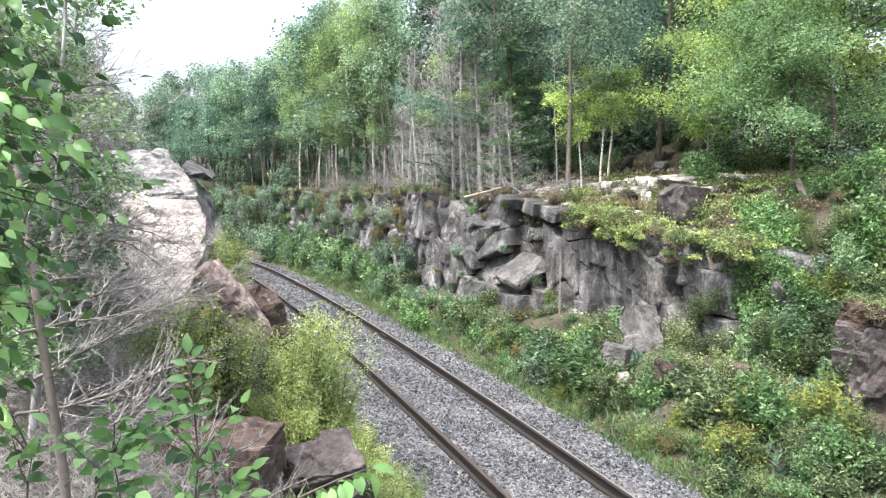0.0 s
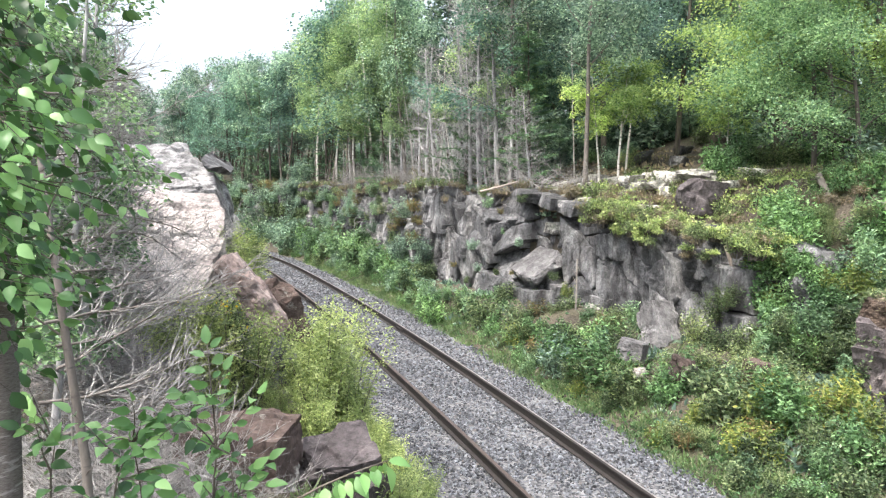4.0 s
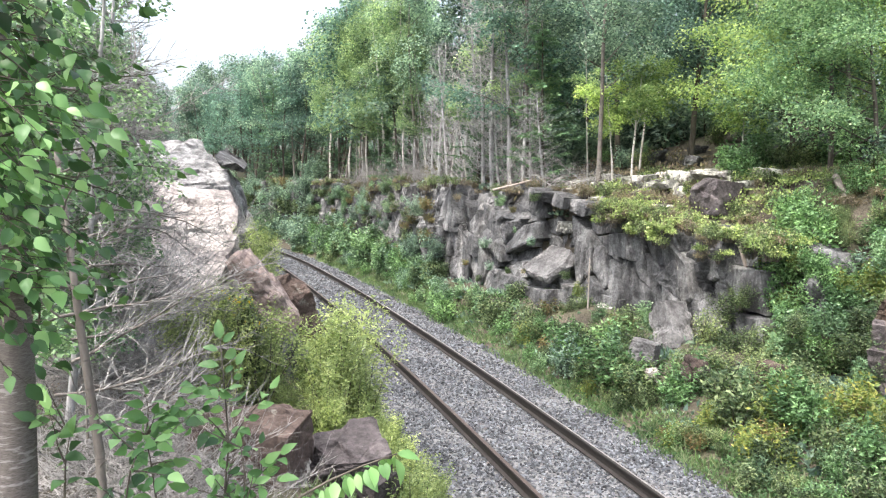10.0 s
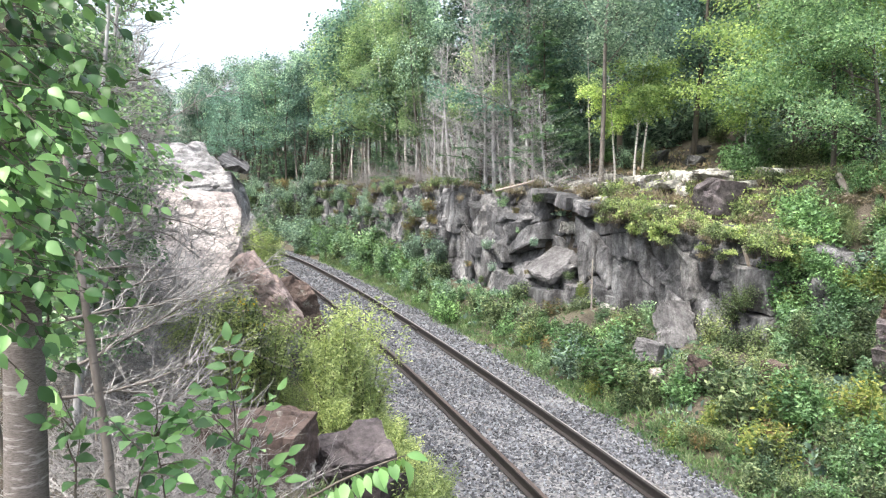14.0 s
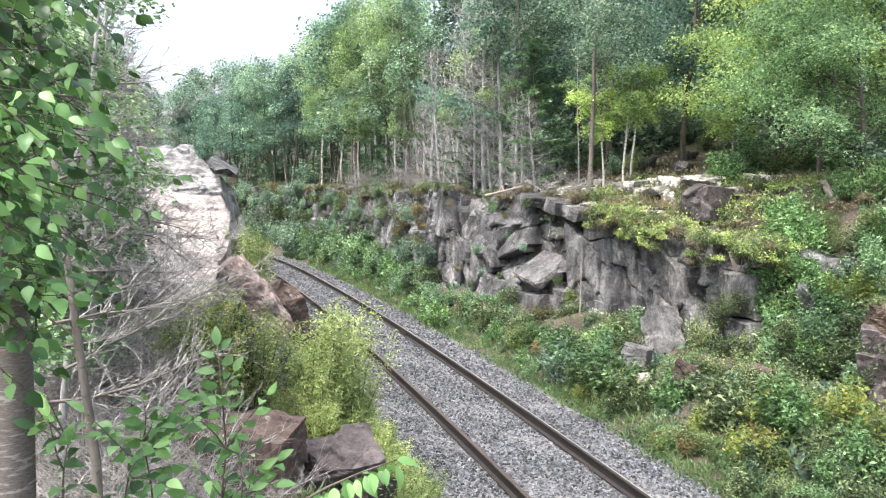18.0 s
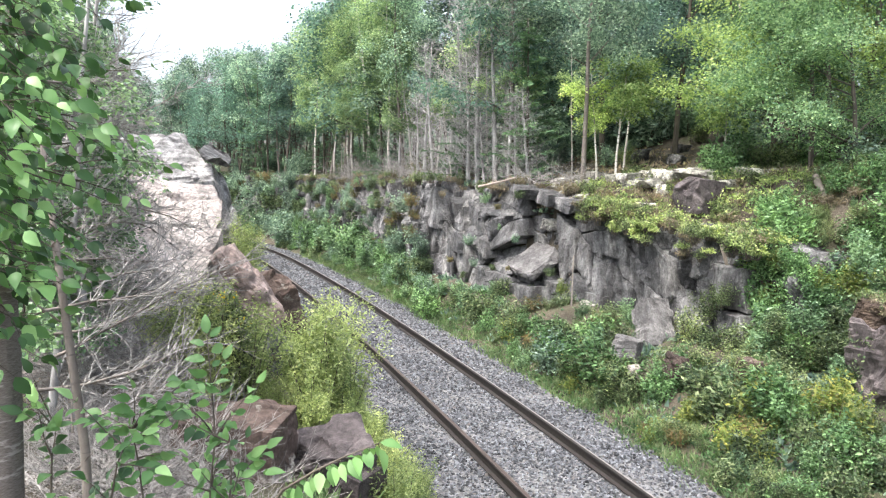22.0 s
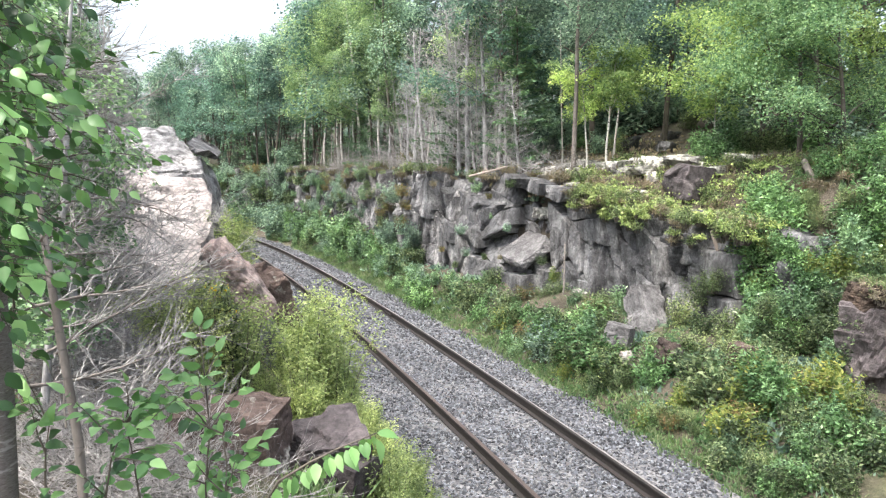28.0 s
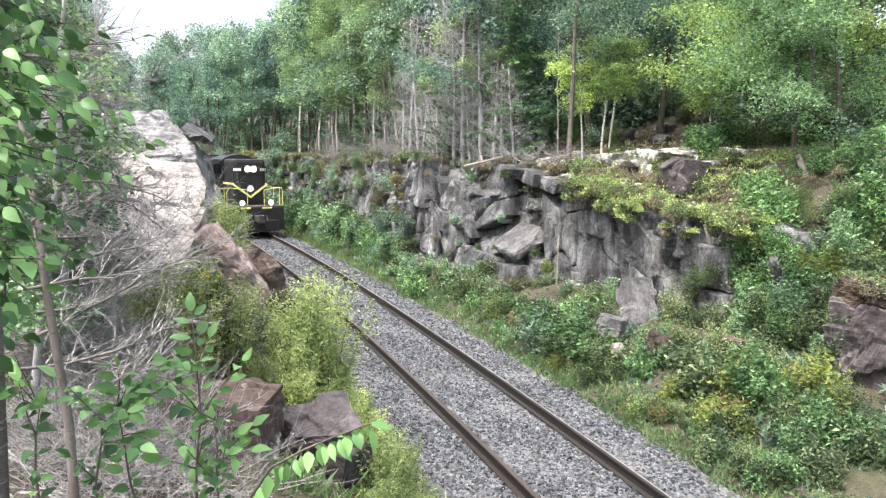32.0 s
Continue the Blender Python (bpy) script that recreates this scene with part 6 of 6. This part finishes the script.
BRUSH = [dead_brush(101), dead_brush(102, "tangle of bleached dead twigs")]
brush_places = []
rng_ = random.Random(103)
for i in range(56):
    y_ = rng_.uniform(4.4, 11.0)
    px_ = rng_.uniform(-0.58, -0.3 if y_ < 6 else -0.36)
    brush_places.append((px_ * y_, y_, rng_.randrange(2), rng_.uniform(0.6, 1.0), rng_.uniform(0.0, 0.15)))
brush_places += [(-5.13, 13.50, 0, 1.4, 0.6), (-5.07, 12.50, 1, 1.5, 0.6), (-7.4, 17.50, 0, 1.2, 1.4), (-7.3, 16.50, 1, 1.1, 1.2), (-8.6, 20.50, 0, 1.1, 2.4), (-9.0, 20.00, 1, 1.2, 2.4), (-9.0, 19.00, 0, 1.2, 2.2), (-6.6, 14.00, 1, 1.1, 1.1), (-5.05, 11.50, 1, 1.2, 0.9), (-3.72, 7.00, 0, 1.1, 0.5), (-3.52, 7.20, 1, 1.1, 0.4), (-3.31, 7.40, 0, 1.1, 0.3), (-4.11, 8.00, 1, 1.3, 0.9), (-3.78, 8.30, 0, 1.2, 0.8), (-2.81, 6.00, 0, 0.8, 0.3), (-2.55, 5.80, 1, 0.8, 0.2)]
for i in range(34):
    s_ = rng_.uniform(9.5, 30)
    p_ = at(s_, float(cliff_foot(s_)) + rng_.uniform(0.9, 2.8))
    brush_places.append((p_.x, p_.y, rng_.randrange(2), rng_.uniform(1.1, 1.9), 0.1))
scatter(BRUSH, brush_places, 104)

def dead_bough(seed, a, b, label):
    """A long bare bough with many side twigs, reaching from a to b."""
    rng = random.Random(seed)
    a, b = Vector(a), Vector(b)
    ob = thing("dead_bough", Matrix.Translation(a), label, "branch", "dead boughs on the bank")
    main = limb((0, 0, 0), b - a, (b - a).length, 0.012, rng, 0.14, 8)
    v, f = tubes([main], 6)
    part("bough", mesh_of("bough", v, f, BARK_GREY, True), None, ob)
    paths = []
    for k in range(1, 9):
        for w in range(4):
            p, q = main[k][0], (main[k][0] - main[k - 1][0]).normalized()
            d = (q * 0.9 + Vector((rng.uniform(-1, 1), rng.uniform(-1, 1), rng.uniform(-0.6, 1.0))) * 0.7).normalized()
            side = limb(p, d, rng.uniform(0.2, 0.6), 0.005, rng, 0.32, 5)
            paths.append(side)
            for j in (2, 3):
                e = (d + Vector((rng.uniform(-1, 1), rng.uniform(-1, 1), rng.uniform(-0.5, 0.8))) * 0.8).normalized()
                paths.append(limb(side[j][0], e, rng.uniform(0.08, 0.22), 0.003, rng, 0.2, 2))
    v, f = tubes(paths, 4)
    part("branchwork", mesh_of("branchwork", v, f, TWIG_BROWN, True), None, ob)
    return ob


for i, (a_, b_) in enumerate((((-2.60, 4.60, 2.78), (-1.67, 5.60, 3.09)), ((-2.55, 4.40, 3.14), (-2.04, 5.60, 3.32)), ((-2.50, 4.20, 2.67), (-1.88, 5.20, 2.62)), ((-2.75, 5.00, 3.36), (-2.65, 7.00, 3.56)), ((-2.32, 4.00, 2.52), (-1.87, 4.80, 2.32)), ((-3.02, 5.60, 3.56), (-2.88, 8.00, 3.96)), ((-3.11, 6.00, 3.98), (-3.18, 8.50, 4.51)), ((-2.93, 5.20, 2.80), (-2.02, 6.20, 2.56)), ((-2.85, 5.40, 3.76), (-2.54, 7.40, 4.15)), ((-2.65, 4.80, 3.22), (-2.11, 6.40, 3.39)), ((-3.19, 6.40, 4.34), (-3.12, 8.40, 5.19)), ((-2.38, 4.40, 2.68), (-1.78, 5.40, 2.28)), ((-3.56, 7.00, 4.14), (-3.24, 8.60, 3.95)), ((-3.35, 7.00, 4.82), (-3.31, 8.40, 5.59)))):
    dead_bough(151 + i, a_, b_, "long bare grey bough with many twigs")

rng_ = random.Random(171)
for i in range(16):
    y_ = rng_.uniform(4.8, 8.0)
    a_ = Vector((-0.56 * y_, y_, 4.0 + rng_.uniform(-0.16, 0.2) * y_))
    dead_bough(172 + i, a_, Vector((-rng_.uniform(0.43, 0.49) * (y_ + 0.6), y_ + 0.6 + rng_.uniform(-0.4, 0.5), a_.z + rng_.uniform(-0.35, 0.45))), "long bare grey bough with many twigs")

# thicket of alder and dead spruce by the bank
ALDER = [broadleaf_tree("alder_tree", 111, 5.6, 1.0, TWIG_GREY, LEAF_TEAL, 0.12, 120, 60, 0.05, 0.045, "grey-green alder thicket with many bare twigs")]
scatter(ALDER, [(-3.55, 7.00, 0, 1.0), (-3.5, 6.00, 0, 0.95), (-3.9, 7.8, 0, 1.0), (-4.1, 6.6, 0, 1.1), (-5.25, 8.00, 0, 1.1), (-4.93, 8.60, 0, 1.1), (-6.10, 10.50, 0, 1.2), (-6.77, 12.00, 0, 1.1)], 112, 0.95, 1.05)
scatter(DEAD, [(-5.23, 9.40, 1, 1.2), (-5.12, 9.80, 1, 1.2), (-4.08, 8.20, 1, 0.85), (-4.83, 10.50, 1, 0.9), (-4.42, 9.20, 1, 0.8), (-3.72, 7.00, 1, 0.8), (-6.07, 12.00, 0, 0.9)], 113, first_used={(id(DEAD), 0), (id(DEAD), 1)})


def leafy_branch(paths, pts, axes, path, rng, every, droop, spread=0.6):
    """Leaves set by turns on both sides of a twig."""
    paths.append(path)
    side = 1
    for k in range(1, len(path)):
        a, b = path[k - 1][0], path[k][0]
        q = (b - a).normalized()
        n = max(1, int((b - a).length / every))
        for j in range(n):
            p = a.lerp(b, (j + rng.random() * 0.6) / n)
            w = q.cross(Vector((0, 0, 1))).normalized() * side
            d = (q * 0.45 + w * spread + Vector((rng.uniform(-0.3, 0.3), rng.uniform(-0.3, 0.3), -droop * rng.uniform(0.5, 1.4)))).normalized()
            stalk = p + d * 0.015
            paths.append([(p, 0.0012), (stalk, 0.0009)])
            pts.append(tuple(stalk))
            axes.append(tuple(d))
            side = -side
    q = (path[-1][0] - path[-2][0]).normalized()
    pts.append(tuple(path[-1][0]))
    axes.append(tuple(q + Vector((0, 0, -droop * 0.6))))


near_tree = thing("birch_tree", pose(-1.5, 2.3, 2.0), "young birch with banded bark and fresh green leaves", "tree", "trees of the bank")
rng_ = random.Random(121)
trunk = [(Vector((-0.03, -0.08, -0.15)), 0.085), (Vector((-0.02, -0.03, 0.6)), 0.075), (Vector((0.0, 0.0, 1.4)), 0.066), (Vector((-0.02, 0.03, 2.3)), 0.055), (Vector((-0.05, 0.05, 3.6)), 0.035)]
v_, f_ = tubes([trunk], 14)
part("trunk", mesh_of("trunk", v_, f_, BARK_NEAR, True), None, near_tree, "grey-brown trunk with pale bands")
paths_, pts_, axes_ = [], [], []
for i in range(175):
    z0 = rng_.uniform(1.62, 3.0)
    start = Vector((rng_.uniform(-0.05, 0.05), rng_.uniform(-0.5, 0.1), z0))
    reach = rng_.uniform(0.14, 0.52) * (1.0 if z0 > 1.95 else 0.75)
    goal = Vector((1.0, rng_.uniform(-0.75, 0.35), rng_.uniform(-0.45, 0.25)))
    leafy_branch(paths_, pts_, axes_, limb(start, goal, reach, 0.005, rng_, 0.16, 5, -0.05), rng_, 0.036, 0.55)
v_, f_ = tubes(paths_, 4)
part("branchwork", mesh_of("branchwork", v_, f_, BARK_DARK, True), None, near_tree)
nr_ = np.random.RandomState(122)
v_, f_ = broad_leaves(pts_, axes_, 0.056, nr_, 0.62, 0.35, (0.2, -0.6, 0.8), 0.75)
part("crown", mesh_of("crown", v_, f_, LEAF_NEAR, True), None, near_tree)

# leafy alder shoots behind the birch, their shade coloured into darker leaves
back = thing("alder_shrub", pose(-2.0, 3.1, 1.9), "alder shrub with green leaves darkened as if in shade", "shrub", "shrubs of the bank")
paths_, pts_, axes_ = [], [], []
for i in range(130):
    start = Vector((rng_.uniform(-0.35, 0.15), rng_.uniform(-0.4, 0.5), rng_.uniform(1.2, 3.6)))
    goal = Vector((rng_.uniform(-0.3, 1.0), rng_.uniform(-0.7, 0.5), rng_.uniform(-0.2, 0.6)))
    leafy_branch(paths_, pts_, axes_, limb(start, goal, rng_.uniform(0.2, 0.6), 0.006, rng_, 0.2, 5), rng_, 0.045, 0.4)
for i in range(2):
    paths_.append(limb((rng_.uniform(-0.2, 0.0), rng_.uniform(-0.2, 0.2), -0.2), (rng_.uniform(-0.1, 0.12), 0, 1), rng_.uniform(2.5, 3.8), 0.016, rng_, 0.06, 7))
v_, f_ = tubes(paths_, 4)
part("branchwork", mesh_of("branchwork", v_, f_, BARK_DARK, True), None, back)
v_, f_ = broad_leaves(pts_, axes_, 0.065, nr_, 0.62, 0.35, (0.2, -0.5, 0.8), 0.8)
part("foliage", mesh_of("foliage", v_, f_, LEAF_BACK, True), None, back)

stem = thing("bare_sapling", pose(-1.62, 2.95, 2.0), "thin bare grey sapling on the bank", "sapling", "saplings on the bank")
v_, f_ = tubes([[(Vector((0.12, -0.1, -0.2)), 0.024), (Vector((0.06, 0.0, 0.8)), 0.021), (Vector((-0.01, 0.02, 1.4)), 0.018), (Vector((-0.1, 0.05, 2.3)), 0.01)]], 9)
part("trunk", mesh_of("trunk", v_, f_, BARK_GREY, True), None, stem)
rng_ = random.Random(128)
for i in range(9):
    z_ = 0.7 + 0.17 * i
    twig_ = limb((0.05 - 0.06 * z_, 0.02, z_), (rng_.uniform(-1, 1), rng_.uniform(-0.6, 0.6), rng_.uniform(0.2, 0.8)), rng_.uniform(0.2, 0.5), 0.006, rng_, 0.2, 4)
    v_, f_ = tubes([twig_], 5)
    part("branch", mesh_of("branch", v_, f_, BARK_GREY, True), None, stem)


def sapling(seed, path, every, length, label, droop=0.35, forks=3, mat=None):
    rng, nr = random.Random(seed), np.random.RandomState(seed)
    base = Vector(path[0])
    ob = thing("sapling", Matrix.Translation(base), label, "sapling", "saplings on the bank")
    line = [(Vector(p) - base, 0.006 * (1 - 0.7 * i / (len(path) - 1))) for i, p in enumerate(path)]
    paths, pts, axes = [], [], []
    leafy_branch(paths, pts, axes, line, rng, every, droop)
    for i in range(forks):
        k = rng.randrange(1, len(line))
        d = Vector((rng.uniform(-1, 1), rng.uniform(-0.6, 0.6), rng.uniform(0.2, 0.9)))
        leafy_branch(paths, pts, axes, limb(line[k][0], d, rng.uniform(0.12, 0.3), 0.004, rng, 0.15, 3), rng, every, droop)
    v, f = tubes(paths, 5)
    part("stem", mesh_of("stem", v, f, BARK_DARK, True), None, ob)
    v, f = broad_leaves(pts, axes, length, nr, 0.5, 0.3, (0.1, -0.75, 0.7), 0.5)
    part("foliage", mesh_of("foliage", v, f, mat or LEAF_NEAR, True), None, ob)
    return ob


sapling(131, ((-0.93, 2.70, 2.42), (-0.92, 2.70, 2.72), (-0.90, 2.72, 2.95), (-0.92, 2.75, 3.16), (-0.95, 2.80, 3.37)), 0.03, 0.072, "upright young sapling with broad green leaves", 0.3, 9, LEAF_SAPLING)
sapling(132, ((-1.06, 2.50, 2.54), (-1.11, 2.50, 2.77), (-1.15, 2.55, 2.93), (-1.19, 2.60, 3.03)), 0.022, 0.07, "small leafy sapling low on the bank", 0.3, 6, LEAF_SAPLING)
sapling(133, ((-1.20, 2.40, 2.60), (-1.19, 2.40, 2.82), (-1.16, 2.40, 2.97), (-1.13, 2.40, 3.04)), 0.022, 0.07, "small leafy sapling low on the bank", 0.3, 5)
sapling(134, ((-1.34, 2.30, 2.66), (-1.35, 2.30, 2.91), (-1.34, 2.30, 3.04), (-1.32, 2.30, 3.14)), 0.028, 0.065, "small leafy sapling low on the bank", 0.4, 4)
sapling(136, ((-0.79, 2.60, 2.48), (-0.81, 2.60, 2.72), (-0.80, 2.60, 2.86), (-0.82, 2.62, 2.97)), 0.03, 0.065, "small leafy sapling low on the bank", 0.4, 3)
sprig = sapling(135, ((-0.58, 2.10, 2.86), (-0.48, 2.10, 3.01), (-0.37, 2.08, 3.08), (-0.26, 2.05, 3.14), (-0.15, 2.05, 3.18)), 0.013, 0.066, "arching twig with drooping bright green leaves", 0.9, 0, LEAF_SAPLING)

GOLDENROD = [shrub("goldenrod_plant", 141, 0.75, 0.4, LEAF_OLIVE, 5, 22, 0.07, "goldenrod plant with yellow flower heads", 0.3, FLOWER_YELLOW, 0.9)]
scatter(GOLDENROD, [(-2.29, 7.60, 0, 1.3, 0.35), (-3.27, 8.60, 0, 1.0, 0.3)], 142)

# ---- dead wood across the line ----


def dead_log(name, a, b, r, mat, label, stubs=3, group="dead wood"):
    a, b = Vector(a), Vector(b)
    ob = thing(name, Matrix.Translation(a), label, "log", group)
    rng = random.Random(int(abs(a.x) * 100))
    path = limb((0, 0, 0), b - a, (b - a).length, r, rng, 0.03, 6)
    path = [(p, r * (1 - 0.3 * i / 6)) for i, (p, q) in enumerate(path)]
    v, f = tubes([path], 9)
    part("trunk", mesh_of("trunk", v, f, mat, True), None, ob)
    for i in range(stubs):
        q = path[2 + i][0]
        v, f = tubes([[(q, r * 0.35), (q + Vector((rng.uniform(-0.2, 0.2), rng.uniform(-0.2, 0.2), 0.15)), r * 0.2)]], 5)
        part("branch_stub", mesh_of("branch_stub", v, f, mat, True), None, ob)
    return ob


dead_log("dead_log", (8.2, 14.40, 4.15), (8.25, 13.10, 2.75), 0.072, BARK_GREY, "bleached dead log leaning down the slope")
dead_log("dead_branch", (6.05, 13.90, 2.72), (6.28, 13.70, 1.81), 0.045, WOOD_DEAD, "pale broken branch against the rock", 0)
dead_log("dead_branch", (1.31, 18.80, 3.80), (2.34, 18.60, 4.05), 0.035, WOOD_DEAD, "pale dead branch on the brink")
dead_log("dead_branch", (3.27, 15.40, 1.11), (3.42, 15.80, 2.24), 0.022, BARK_GREY, "slim dead stem before the hollow")
stump = dead_log("tree_stump", (8.87, 13.00, 2.61), (8.76, 13.00, 3.63), 0.19, BARK_GREY, "weathered grey tree stump on the slope")


# ---- what moves: the train comes round the bend, the near twig sways ----
SPEED = 5.5


def train_place(t):
    return 27.95 + SPEED * (32.0 - t)


def motions():
    times = [0.0, 6.0, 12.0, 18.0, 22.0, 24.0, 25.0, 26.0, 27.0, 28.0, 28.5, 29.0, 29.5, 30.0, 30.5, 31.0, 31.5, 32.0]
    walk(loco, [(t, pose(*at(train_place(t), 0.0, 0.0), 0, 0, heading(train_place(t) + LENGTH / 2))) for t in times])
    rest = sprig.matrix_basis.copy()
    sway = [(0.0, 0.0), (6.0, 1.0), (9.0, -0.5), (13.0, 0.0), (18.5, 0.0), (20.5, -1.0), (21.5, -2.0), (22.5, -3.0), (23.0, -5.0), (23.5, -7.0), (24.0, -13.0), (24.5, -15.0), (25.0, -13.0), (25.5, -12.0), (27.0, -3.0), (28.0, -1.5), (30.0, -1.0), (32.0, 0.0)]
    walk(sprig, [(t, rest @ Matrix.Rotation(radians(a), 4, "Y")) for t, a in sway])
    for w in WHEELSETS:
        m = w.matrix_basis.copy()
        rows = [(0.0, m)]
        turn, t = 0.0, 29.0
        while t < 32.001:
            rows.append((t, m @ Matrix.Rotation(turn, 4, "X")))
            turn += SPEED * 0.1 / 0.508
            t += 0.1
        walk(w, rows)


motions()
